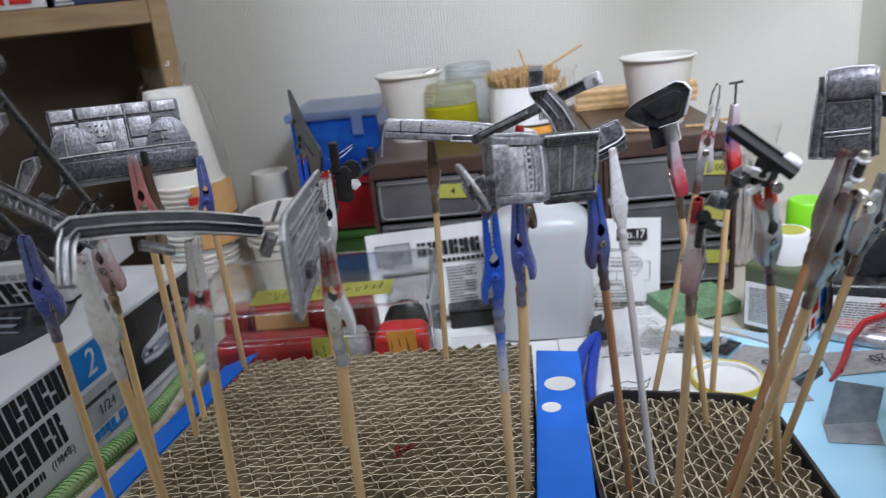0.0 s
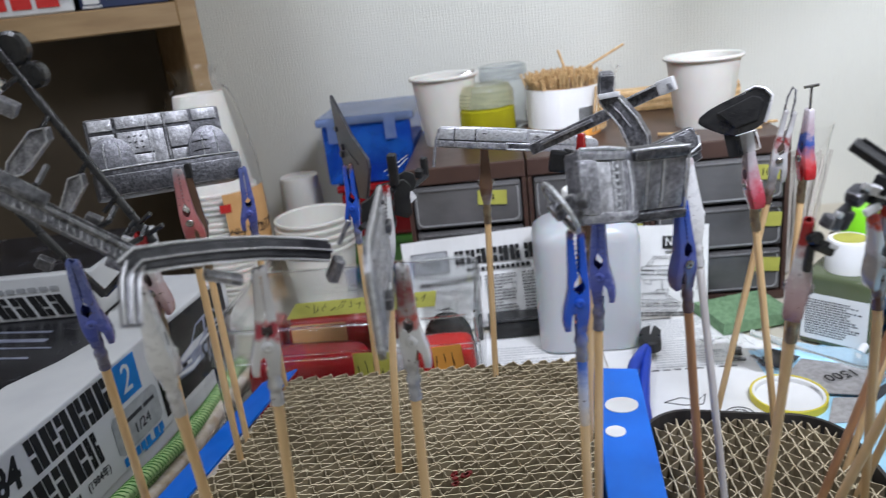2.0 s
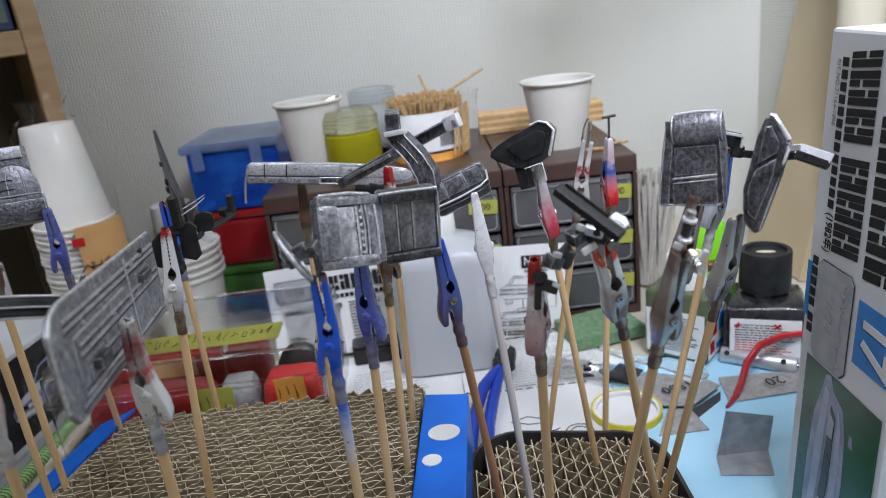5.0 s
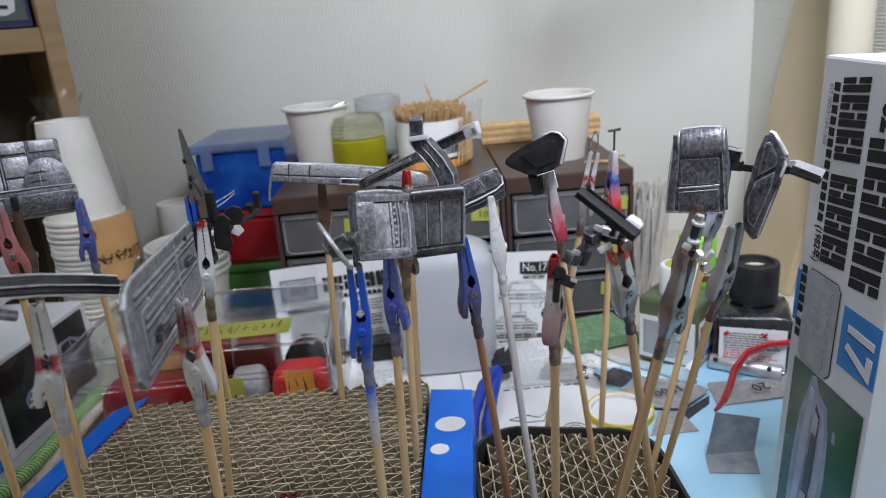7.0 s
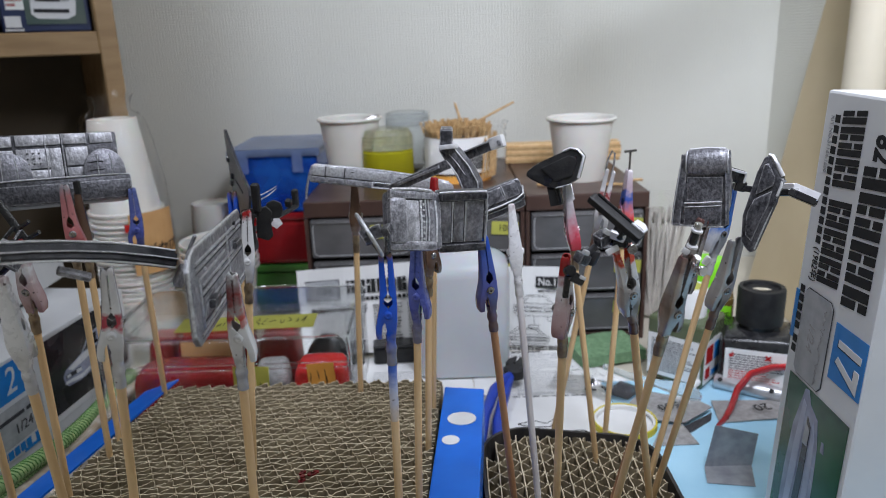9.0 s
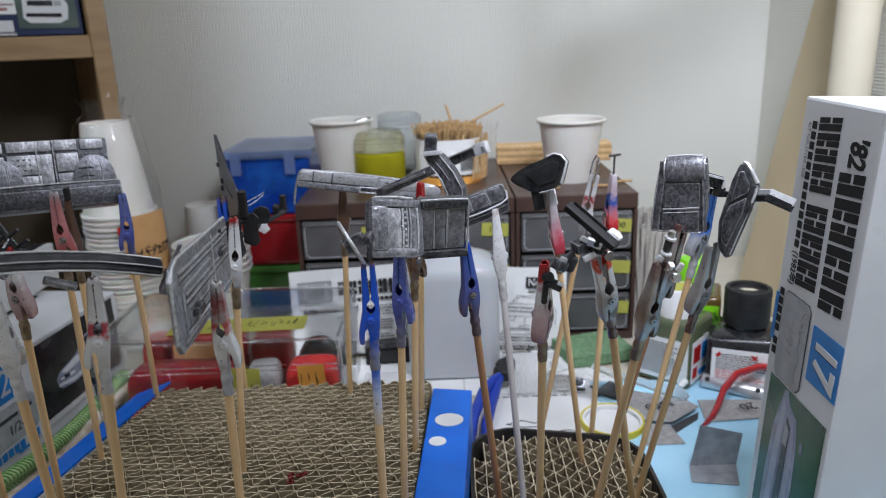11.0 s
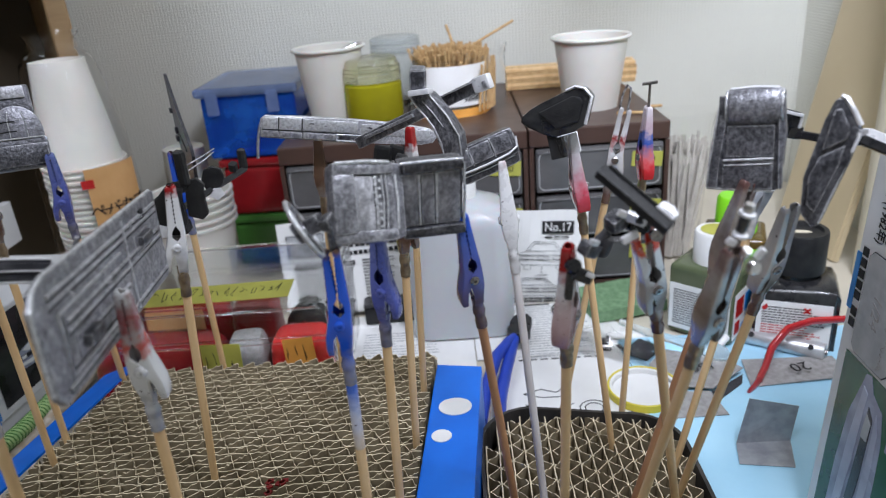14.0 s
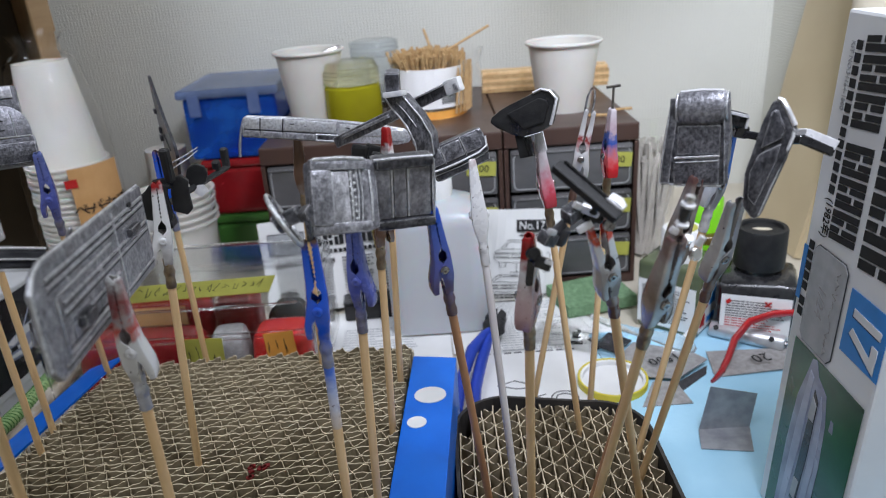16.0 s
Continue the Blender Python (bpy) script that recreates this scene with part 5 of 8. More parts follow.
def door_panel():
    m = face_frame((-27.2, 253.5, 163), (-10, 83, -6.5), (0, 0, 1))
    t = thing("door_panel", "grey drybrushed model car side panel with moulded armrests", "model part", m)
    bm = bmesh.new()
    out = [(-41, -10), (-38, -13), (40, -13.5), (42, -12), (42, 12.5), (40, 13.2), (-34, 13.5), (-39, 12), (-42, 8.5)]
    prism(bm, [(x / 1000, y / 1000) for x, y in out], 0.0018, pose(0, 0, -0.0009), 0.0005)
    part("panel", bm, M["dry"], t)
    for y, x0, x1, r in ((9.5, -36, 40, 0.5), (7.6, -36, 40, 0.35), (2.0, -30, 40, 0.45), (-0.2, -30, 40, 0.35), (-4.0, -28, 8, 0.4), (-10.5, -36, 40, 0.45)):
        rib(t, "moulding", [(x0, y, 1.0), ((x0 + x1) / 2, y, 1.15), (x1, y, 1.0)], r, M["drybright"])
        # Dark rod under each moulding draws its shadow as colour.
        rib(t, "groove", [(x0, y - 0.95, 0.82), ((x0 + x1) / 2, y - 0.95, 0.86), (x1, y - 0.95, 0.82)], 0.20, M["groove"])
    rib(t, "frame_line", [(-33, 4.6, 1.0), (-33, -9, 1.0), (-14, -9, 1.0), (6, -9, 1.0)], 0.45, M["dryhi"])
    rib(t, "frame_line", [(-33, 4.6, 1.0), (-10, 4.8, 1.1), (6, 5, 1.0)], 0.4, M["dryhi"])
    # Same painted shadow beside the frame and split lines.
    rib(t, "groove", [(-32, 3.6, 0.85), (-32, -8, 0.85), (-14, -8, 0.85), (5, -8, 0.85)], 0.26, M["groove"])
    rib(t, "groove", [(12.1, -12, 0.85), (12.1, 12, 0.85)], 0.26, M["groove"])
    rib(t, "split_line", [(11, -12, 1.0), (11, 12, 1.0)], 0.5, M["dryhi"])
    for x, y, w, h, th in ((-22, -4.5, 8, 3.2, 2.6), (24, 3.5, 9, 3.0, 2.2)):
        pad(t, "armrest_base", x, y - 0.4, w + 4, h + 2.2, 0.5, 0.8, M["drygrey"], 0.3)
        pad(t, "armrest", x, y, w, h, 0.9, th, M["drydark"], 0.9)
    for x, y in ((-25, 6.0), (-5, 1.4), (17, 8.8), (26, 9)):
        bm = bmesh.new()
        lathe(bm, [(0.0012, 0), (0, 0.0009)], 4, pose(x / 1000, y / 1000, 0.0009, 0, 0, 20))
        part("stud", bm, M["dry"], t)
    pad(t, "window_crank", 27, 9.5, 3.0, 2.6, 0.6, 0.9, M["groove"], 0.3)
    rib(t, "edge", [(-42, 8.5, 0.3), (-39, 12.2, 0.3), (-34, 13.6, 0.3), (40, 13.3, 0.3)], 0.4, M["dryhi"])
    rib(t, "edge", [(-41.6, -9, 0.3), (-42, 0, 0.3), (-42, 8.5, 0.3)], 0.45, M["dryhi"])
    return t


def front_seat():
    """Lies on its side: cushion and backrest side by side."""
    t = thing("front_seat", "silver drybrushed model car front seat lying on its side", "model part", Matrix.Translation(mmv(43, 276, 171)))
    inv = Matrix.Translation(-mmv(43, 276, 171))
    a = inv @ face_frame((35.3, 269.0, 173.2), (16, 8.5, -3), (-0.05, 0.35, 1))
    b = inv @ face_frame((51, 279.0, 170.2), (17, 4.0, -0.6), (0, -0.12, 1))

    def put(ob, m):
        ob.matrix_local = m
        return ob
    put(pad(t, "cushion", 0.8, 0, 20.3, 20, -6, 6, M["drygrey"], 1.8), a)
    put(pad(t, "cushion_pad", -1.2, -0.5, 6.0, 14.5, -0.6, 1.6, M["drybright"], 0.75), a)
    put(pad(t, "cushion_pad", 5.4, -0.5, 5.4, 15, -0.6, 1.1, M["dry"], 0.5), a)
    put(pad(t, "front_roll", -6.6, -0.4, 6.6, 15.6, -1.2, 3.6, M["dry"], 1.6), a)
    put(pad(t, "bolster", -1, 8.6, 17, 3.6, -1.5, 3.4, M["dry"], 1.5), a)
    put(pad(t, "bolster", -1, -8.8, 18, 3.4, -1.5, 3.2, M["dry"], 1.4), a)
    for k in range(14):
        bm = bmesh.new()
        prism(bm, [(-0.0005, -0.0003), (0.0002, -0.0005), (0.0006, 0.0002), (-0.0001, 0.0005)], 0.0005, None, 0.0001)
        part("stitch", bm, M["dryhi"], t).matrix_local = a @ pose(0.0020 + 0.0011 * (k % 2), 0.0062 - k * 0.00098, 0.0010, 0, 0, 40 * k)
    for k, x in enumerate((-3.6, 3.9, 5.0)):
        put(rib(t, "bright_edge", [(x, 7.2, 0.9), (x + 0.3, 0.4, 1.1), (x - 0.1, -7.6, 0.8)], 0.28, M["dryhi"]), a)
    for x in (2.2, 8.0):
        put(rib(t, "piping", [(x, 6.8, 0.6), (x + 0.2, 0, 0.9), (x, -7.5, 0.6)], 0.4, M["dryhi"]), a)
    put(pad(t, "backrest", 0.5, -0.5, 18, 21, -6, 6, M["drydark"], 1.6), b)
    for x, w in ((-5.6, 4.6), (-0.6, 3.8), (5.2, 6.4)):
        put(pad(t, "back_pad", x, -0.6, w, 15.5, -0.6, 1.2, M["drygrey"], 0.5), b)
    for x in (-3.0, 1.7):
        put(rib(t, "piping", [(x, 7, 0.6), (x, 0, 0.7), (x, -8, 0.6)], 0.3, M["dryhi"]), b)
    put(pad(t, "bolster", 1, 9.0, 17, 3.4, -1.5, 3.2, M["drydark"], 1.4), b)
    put(pad(t, "bolster", 1, -10.2, 18, 3.4, -1.5, 3.2, M["drydark"], 1.4), b)
    put(rib(t, "bright_edge", [(-8, 10.6, 1.0), (0, 10.8, 1.4), (9, 10.4, 1.0)], 0.4, M["dryhi"]), b)
    put(rib(t, "bright_edge", [(9.4, 9, 0.3), (9.6, 0, 0.4), (9.4, -10, 0.3)], 0.4, M["dryhi"]), b)
    put(rib(t, "bright_edge", [(-8.5, 10.0, 1.4), (0, 10.3, 1.8), (6, 9.8, 1.6)], 0.6, M["dryhi"]), a)
    return t


def upright_seat():
    m = face_frame((139.5, 289.8, 176), (13, -7.6, 1.2), (4, 2.5, 28))
    t = thing("miniature_seat", "dark drybrushed model seat back with a rolled top", "model part", m)
    bm = bmesh.new()
    out = [(-11, -13.2), (7.8, -13.8), (9.2, -6), (9.6, 2), (9.0, 11.6), (-6.6, 12), (-9.2, 1)]
    prism(bm, [(x / 1000, y / 1000) for x, y in out], 0.0042, pose(0, 0, -0.0045), 0.0008)
    smooth(part("backrest", bm, M["drymid"], t), 50)
    bm = bmesh.new()
    rows = []
    for x, k in ((-5.4, 0.80), (-5.0, 0.95), (-4.2, 1.0), (1.5, 1.03), (7.2, 1.0), (8.0, 0.95), (8.5, 0.80)):
        rows.append([mmv(x, 9.6 + 5.0 * k * math.sin(a), -1.4 + 3.6 * k * math.cos(a)) for a in [2 * math.pi * q / 20 for q in range(20)]])
    loft(bm, rows)
    smooth(part("top_roll", bm, M["dry"], t, "leather-grained silver-brushed roll"), 60)
    for x in (-5.5, 8.6):
        bm = bmesh.new()
        tube(bm, [mmv(x, 9.6 + 4.2 * math.sin(a), -1.4 + 3.0 * math.cos(a)) for a in [2 * math.pi * k / 16 for k in range(17)]], 0.0004, 5)
        smooth(part("roll_rim", bm, M["dryhi"], t), 60)
    for x0, x2 in ((-8.9, -6.2), (8.4, 7.9)):
        w = 3.0 if x0 < 0 else 1.5
        bm = bmesh.new()
        rows = []
        for y, f in ((-13.0, 0.0), (-6, 0.35), (1, 0.68), (8, 0.95), (12.6, 1.0)):
            x = x0 + (x2 - x0) * f ** 1.4
            rows.append([mmv(x - w / 2, y, -1.6), mmv(x - w / 2 + 0.3, y, 0.6), mmv(x, y, 1.1), mmv(x + w / 2 - 0.3, y, 0.6), mmv(x + w / 2, y, -1.6)])
        loft(bm, rows)
        smooth(part("side_bolster", bm, M["drymid"], t), 50)
    pad(t, "centre_pad", 0.8, 0.0, 12.4, 8.6, -0.7, 0.7, M["drymid"], 0.3)
    pad(t, "pocket", 0.3, -9.2, 13.2, 8.2, -0.6, 1.5, M["drymid"], 0.5)
    rib(t, "pocket_seam", [(-6.0, -5.2, 0.9), (1, -4.9, 1.0), (7.0, -4.6, 0.9)], 0.38, M["dryhi"])
    rib(t, "pocket_seam", [(-5.8, -6.6, 0.9), (1, -6.3, 1.0), (6.8, -6.0, 0.9)], 0.22, M["dryhi"])
    rib(t, "bright_edge", [(-4.6, 14.3, -0.6), (1.5, 14.7, -0.4), (7.6, 14.3, -0.6)], 0.5, M["silver"])
    rib(t, "bright_edge", [(-6.9, 12.4, 0.2), (-8.6, 3, 0.5), (-9.9, -6, 0.3), (-10.6, -13, 0.0)], 0.32, M["dryhi"])
    rib(t, "bright_edge", [(-10.6, -13.2, 0.0), (-2, -13.6, 0.5), (7.4, -13.8, 0.2)], 0.32, M["dryhi"])
    return t


def side_seat():
    m = face_frame((151, 272, 172), (0.83, -0.55, 0.05), (0.25, 0.1, 1))
    t = thing("miniature_seat", "dark drybrushed model seat back turned edge-on", "model part", m)
    bm = bmesh.new()
    out = [(2.2, 18.0), (4.6, 18.7), (8.6, 11.4), (8.0, 10.2), (8.4, 9.0), (6.6, 2.5), (1.2, -14.0), (-0.4, -14.8), (-3.3, -11.1), (-3.4, -2.0), (0.4, 13.0)]
    prism(bm, [(x / 1000, y / 1000) for x, y in out], 0.005, pose(0, 0, -0.004), 0.0010)
    smooth(part("shell", bm, M["drydark"], t), 50)
    bm = bmesh.new()
    out = [(2.4, 15.4), (4.0, 15.8), (6.4, 10.6), (5.8, 8.2), (0.4, 5.0)]
    prism(bm, [(x / 1000, y / 1000) for x, y in out], 0.0013, pose(0, 0, 0.0006), 0.0005)
    smooth(part("head_pad", bm, M["drydark"], t), 50)
    bm = bmesh.new()
    out = [(5.6, 6.8), (4.8, 2.0), (0.2, -10.8), (-1.9, -8.6), (-2.0, -1.5), (0.0, 3.6)]
    prism(bm, [(x / 1000, y / 1000) for x, y in out], 0.0011, pose(0, 0, 0.0006), 0.0005)
    smooth(part("back_pad", bm, M["drydark"], t), 50)
    rib(t, "bright_edge", [(3.6, 18.6, 0.4), (4.7, 18.3, 0.7), (6.8, 14.8, 0.8), (8.4, 11.6, 0.5)], 0.75, M["silver"])
    rib(t, "bright_edge", [(8.1, 10.0, 0.6), (8.2, 8.8, 0.7), (7.0, 5.0, 0.7)], 0.5, M["silver"])
    rib(t, "bright_edge", [(7.0, 5.0, 0.7), (4.4, -3.6, 0.7), (1.2, -13.4, 0.6)], 0.3, M["dryhi"])
    return t


def small_seat():
    m = face_frame((68.6, 338, 164.0), (16, 3, 5.2), (-3.9, 2, 12))
    t = thing("seat_cushion", "dark drybrushed model seat cushion on a white clip", "model part", m)
    pad(t, "cushion", 0, 0.6, 25, 10.4, -6, 6, M["drydark"], 2.4)
    pad(t, "underside", 0.6, -5.0, 22.5, 5.4, -8.5, 7.2, M["drydark"], 2.2)
    for x, w in ((-8.2, 6.2), (-0.8, 7.6), (6.9, 6.6)):
        pad(t, "pad", x, 1.5, w, 6.2, -0.7, 1.5, M["drymid"], 0.7)
    for x in (-4.9, 3.3):
        rib(t, "seam", [(x, 5.0, 0.1), (x + 0.2, 1.5, 0.5), (x, -2.0, 0.3)], 0.22, M["dryhi"])
    rib(t, "piping", [(-12.2, -2.8, -0.5), (-6, -3.2, 0.3), (0, -3.3, 0.4), (8, -2.9, 0.3), (11.6, -1.7, -0.2), (12.5, 1.6, -0.9)], 0.45, M["silver"])
    rib(t, "piping", [(-12, -4.6, -1.2), (0, -5.0, -1.0), (10, -4.4, -1.2)], 0.25, M["dryhi"])
    return t


def bracket_and_lever():
    t = thing("lever_bracket", "gunmetal model bracket crossed by a long flat lever", "model part", Matrix.Translation(mmv(48, 342, 183)))
    o = mmv(48, 342, 183)

    def bar(name, a, b, w, d, mt, roll=(0, -1, 0.2)):
        a, b = mmv(*a) - o, mmv(*b) - o
        m = frame_of((a + b) / 2, b - a, roll)
        bm = bmesh.new()
        box(bm, ((b - a).length, w / 1000, d / 1000), m, min(w, d) / 1000 * 0.22, 2)
        return smooth(part(name, bm, mt, t), 50)
    bar("block", (47.5, 343, 194.6), (47.0, 343.5, 186.4), 5.6, 6.2, M["drydark"])
    bar("block_cap", (47.6, 342.8, 195.2), (47.5, 343, 193.6), 5.2, 5.6, M["drymid"])
    m = face_frame((47.5, 343, 190), (1, -0.45, 0), (0, 0, 1))
    m.translation -= o
    out = [(-2.6, -4.4), (-0.6, -7.6), (2.6, -11.0), (5.4, -14.6), (8.0, -20.5), (9.0, -26.5), (12.0, -27.2), (15.6, -25.0), (15.2, -17.5), (11.0, -10.4), (7.0, -6.0), (4.8, -3.4), (-2.2, -3.0)]
    bm = bmesh.new()
    prism(bm, [(x / 1000, y / 1000) for x, y in out], 0.0055, m @ pose(0, 0, -0.0028), 0.0008)
    smooth(part("leg", bm, M["drymid"], t), 50)
    for name, line, r in (("edge", [(-2.4, -4.6, 2.6), (-0.4, -7.7, 2.8), (2.8, -11.2, 2.8), (5.5, -14.8, 2.7), (8.0, -20.5, 2.7), (8.9, -26.0, 2.4)], 0.35), ("edge", [(4.8, -3.8, 2.6), (7.2, -6.4, 2.8), (11.0, -10.8, 2.8), (14.8, -17.6, 2.7), (15.3, -24.6, 2.4)], 0.3), ("seam", [(2.0, -6.0, 2.7), (5.4, -9.4, 2.8), (9.2, -14.6, 2.7)], 0.2)):
        bm = bmesh.new()
        tube(bm, [m @ mmv(*q) for q in line], r / 1000, 6)
        smooth(part(name, bm, M["dryhi"], t), 60)
    bar("collar", (44.4, 341, 186.6), (51.4, 339.2, 187.4), 2.0, 6.0, M["silver"])
    bar("lever", (20, 372, 163), (68.2, 346.5, 187.0), 4.6, 2.6, M["drymid"])
    bar("lever_slot", (24, 369, 166), (44, 358.2, 175.6), 1.4, 3.0, M["dry"])
    bar("lever_edge", (52, 353.4, 181.4), (68.2, 345.0, 189.2), 0.6, 3.0, M["dryhi"])
    bar("lever_tip", (66.6, 346.3, 186.6), (72.0, 343.2, 188.8), 5.4, 3.8, M["silver"])
    bar("tip_recess", (69.6, 343.6, 187.4), (71.2, 342.7, 188.0), 2.6, 3.0, M["dry"])
    return t


def dashboard():
    m = face_frame((15.5, 385.5, 164.8), (67, 14, -12.5), (0.08, 0.05, 1))
    t = thing("dashboard", "whitish silver drybrushed model dashboard held from below", "model part", m)
    bm = bmesh.new()
    out = [(-36, 3.0), (-34.5, 4.4), (-20, 4.8), (0, 4.9), (20, 4.3), (32, 3.2), (35.6, 1.8), (36.4, -0.6), (35.0, -2.8), (30, -3.8), (0, -4.5), (-36, -4.5)]
    prism(bm, [(x / 1000, y / 1000) for x, y in out], 0.0044, pose(0, 0, -0.0036), 0.0009)
    smooth(part("body", bm, M["drybright"], t), 50)
    for x, y, w, h in ((-32.6, 1.6, 5.2, 4.6), (-24.4, 1.8, 8.6, 4.8), (-8, 1.9, 21.5, 4.6), (14.5, 1.4, 20.5, 4.4), (29.5, 0.2, 7.5, 4.6)):
        pad(t, "panel", x, y, w, h, 0.5, 0.6, M["dryhi"], 0.3)
    for x, w in ((-32.0, 6.4), (-23.6, 8.2), (-12.6, 11.8)):
        pad(t, "ledge", x, -2.6, w, 2.4, 0.5, 1.1, M["dry"], 0.4)
    for x in (-28.9, -19.6):
        pad(t, "gap", x, 0.2, 0.55, 8.0, 0.45, 0.5, M["groove"], 0.1)
    pad(t, "gap", -15, -0.9, 41, 0.4, 0.45, 0.5, M["groove"], 0.1)
    for pts in ([(-5.6, -3.9, 0.9), (-5.6, -1.4, 0.9)], [(7.4, -3.8, 0.9), (7.4, -1.2, 0.9)], [(-5.6, -1.3, 0.9), (1, -1.3, 0.9), (7.4, -1.2, 0.9)], [(-5.6, -4.0, 0.9), (7.4, -3.9, 0.9)]):
        rib(t, "recess_frame", pts, 0.36, M["dryhi"])
    pad(t, "recess", 0.9, -2.6, 11.5, 2.0, 0.4, 0.5, M["drydark"], 0.2)
    rng = random.Random(6)
    for k in range(12):
        pad(t, "chip", rng.uniform(-33, 30), rng.uniform(0.0, 3.0), rng.uniform(0.6, 2.4), rng.uniform(0.3, 0.7), 1.0, 0.2, M["drygrey"] if k % 2 else M["drydark"], 0.05, rng.uniform(-8, 8))
    rib(t, "top_edge", [(-34.6, 4.3, 0.3), (-20, 4.7, 0.5), (0, 4.8, 0.5), (20, 4.2, 0.5), (33, 3.0, 0.3)], 0.3, M["dryhi"])
    rib(t, "leg", [(-35.4, 3.4, 0), (-36.4, -1, 0), (-36.9, -7, 0), (-36.8, -13, 0)], 0.7, M["dry"])
    return t


def column_cover():
    m = face_frame((98, 348, 172.8), (0.93, -0.36, 0.1), (0.1, 0.1, 1))
    t = thing("steering_cover", "gloss black model column cover with a silver rim", "model part", m)
    bm = bmesh.new()
    out = [(-16.4, -0.4), (-15.6, 1.8), (-12, 4.2), (-8, 5.8), (4.5, 10.5), (8.0, 9.6), (10.3, 6.5), (7.2, -3.0), (2.5, -5.6), (-3.0, -7.0), (-8, -5.4), (-13.6, -2.6)]
    prism(bm, [(x / 1000, y / 1000) for x, y in out], 0.007, pose(0, 0, -0.006), 0.0010)
    smooth(part("cover", bm, M["gloss"], t), 30)
    bm = bmesh.new()
    out = [(-9, 2.6), (3.6, 7.4), (6.4, 6.4), (7.2, 4.6), (5.0, -1.6), (-3, -3.6)]
    prism(bm, [(x / 1000, y / 1000) for x, y in out], 0.0012, pose(0, 0, 0.0006), 0.0004)
    part("raised_face", bm, M["matblack"], t)
    pad(t, "stem", -4.2, -10, 5.4, 9.5, -5, 4.4, M["matblack"], 0.5, 8)
    pad(t, "clear_tab", 0.6, -9.6, 7.6, 7.4, -0.4, 1.0, M["clear"], 0.2, 12)
    rib(t, "tab_edge", [(-3.0, -6.6, 0.8), (4.0, -5.2, 0.8), (5.0, -12.0, 0.8)], 0.25, M["silver"])
    rib(t, "silver_rim", [(1.5, 9.4, 1.0), (4.8, 10.5, 1.1), (8.0, 9.5, 1.2), (10.2, 6.5, 1.2), (8.9, 2.0, 1.2), (7.3, -2.8, 1.1)], 0.62, M["silver"])
    return t


def wire_loop():
    t = thing("wire_loop", "tiny dark wire loop gripped by a speckled clip", "model part", Matrix.Translation(mmv(126, 378, 168)))
    rib(t, "loop", [(-1.2, 0, -4), (-1.7, 0, 0), (-0.6, 0, 5.4), (1.2, 0, 9.0), (2.4, 0, 7.6), (2.2, 0, 3.0), (1.0, 0, -3.0)], 0.45, M["drydark"])
    return t


def tee_pin():
    t = thing("tee_pin", "small steel model T-pin gripped by a red and blue clip", "model part", Matrix.Translation(mmv(138, 387, 166)))
    rib(t, "stem", [(0, 0, -3), (0.3, 0, 8.6)], 0.55, M["steel"])
    rib(t, "head", [(-2.7, 0, 8.9), (0.3, 0, 9.1), (3.2, 0, 9.4)], 0.65, M["steel"])
    return t


def black_handle():
    o = mmv(97, 245, 178)
    t = thing("pull_handle", "gloss black model handle with chrome end on an open clip", "model part", Matrix.Translation(o))
    m = frame_of(mmv(97.3, 244.4, 177.9) - o, mmv(12.5, -9, -10.7), (0.3, -0.6, 0.8))
    bm = bmesh.new()
    box(bm, (0.0200, 0.0035, 0.0024), m, 0.0005, 2)
    part("bar", bm, M["matblack"], t)
    bm = bmesh.new()
    box(bm, (0.0180, 0.0008, 0.0010), m @ pose(0, 0.0016, 0.0014), 0.0003, 1)
    part("bar_ridge", bm, M["gloss"], t)
    bm = bmesh.new()
    prism(bm, [(-0.0026, -0.0012), (0.0022, -0.0016), (0.0026, 0.0006), (0.0008, 0.0018), (-0.0020, 0.0015)], 0.0020, m @ pose(0.0070, 0.0026, 0.0, 8, 0, 6), 0.0005)
    part("end_cap", bm, M["silver"], t)
    bm = bmesh.new()
    box(bm, (0.0065, 0.0045, 0.0050), Matrix.Translation(mmv(103, 256, 170) - o) @ pose(0, 0, 0, 10, 20, 30), 0.0006, 1)
    part("bracket", bm, M["matblack"], t)
    bm = bmesh.new()
    tube(bm, [mmv(101, 245, 176) - o, mmv(103, 252, 172.5) - o, mmv(104, 258, 168) - o], 0.0012, 8)
    part("stem", bm, M["matblack"], t)
    return t


def small_knob(label, place, bits):
    """bits: place, size, turn, material; a size with two values is a turned piece of that width and height."""
    t = thing("small_fitting", label, "model part", Matrix.Translation(mmv(*place)))
    for a, s, turn, mt in bits:
        bm = bmesh.new()
        m = Matrix.Translation(mmv(*a)) @ pose(0, 0, 0, *turn)
        if len(s) == 2:
            r, h = s[0] / 2000, s[1] / 1000
            lathe(bm, [(0, -h / 2), (r * 0.8, -h / 2), (r, -h * 0.35), (r, h * 0.35), (r * 0.85, h / 2), (0, h / 2)], 14, m)
            smooth(part("turned_piece", bm, M[mt], t), 35)
        else:
            box(bm, [v / 1000 for v in s], m, min(s) / 1000 * 0.3, 2)
            part("piece", bm, M[mt], t)
    return t


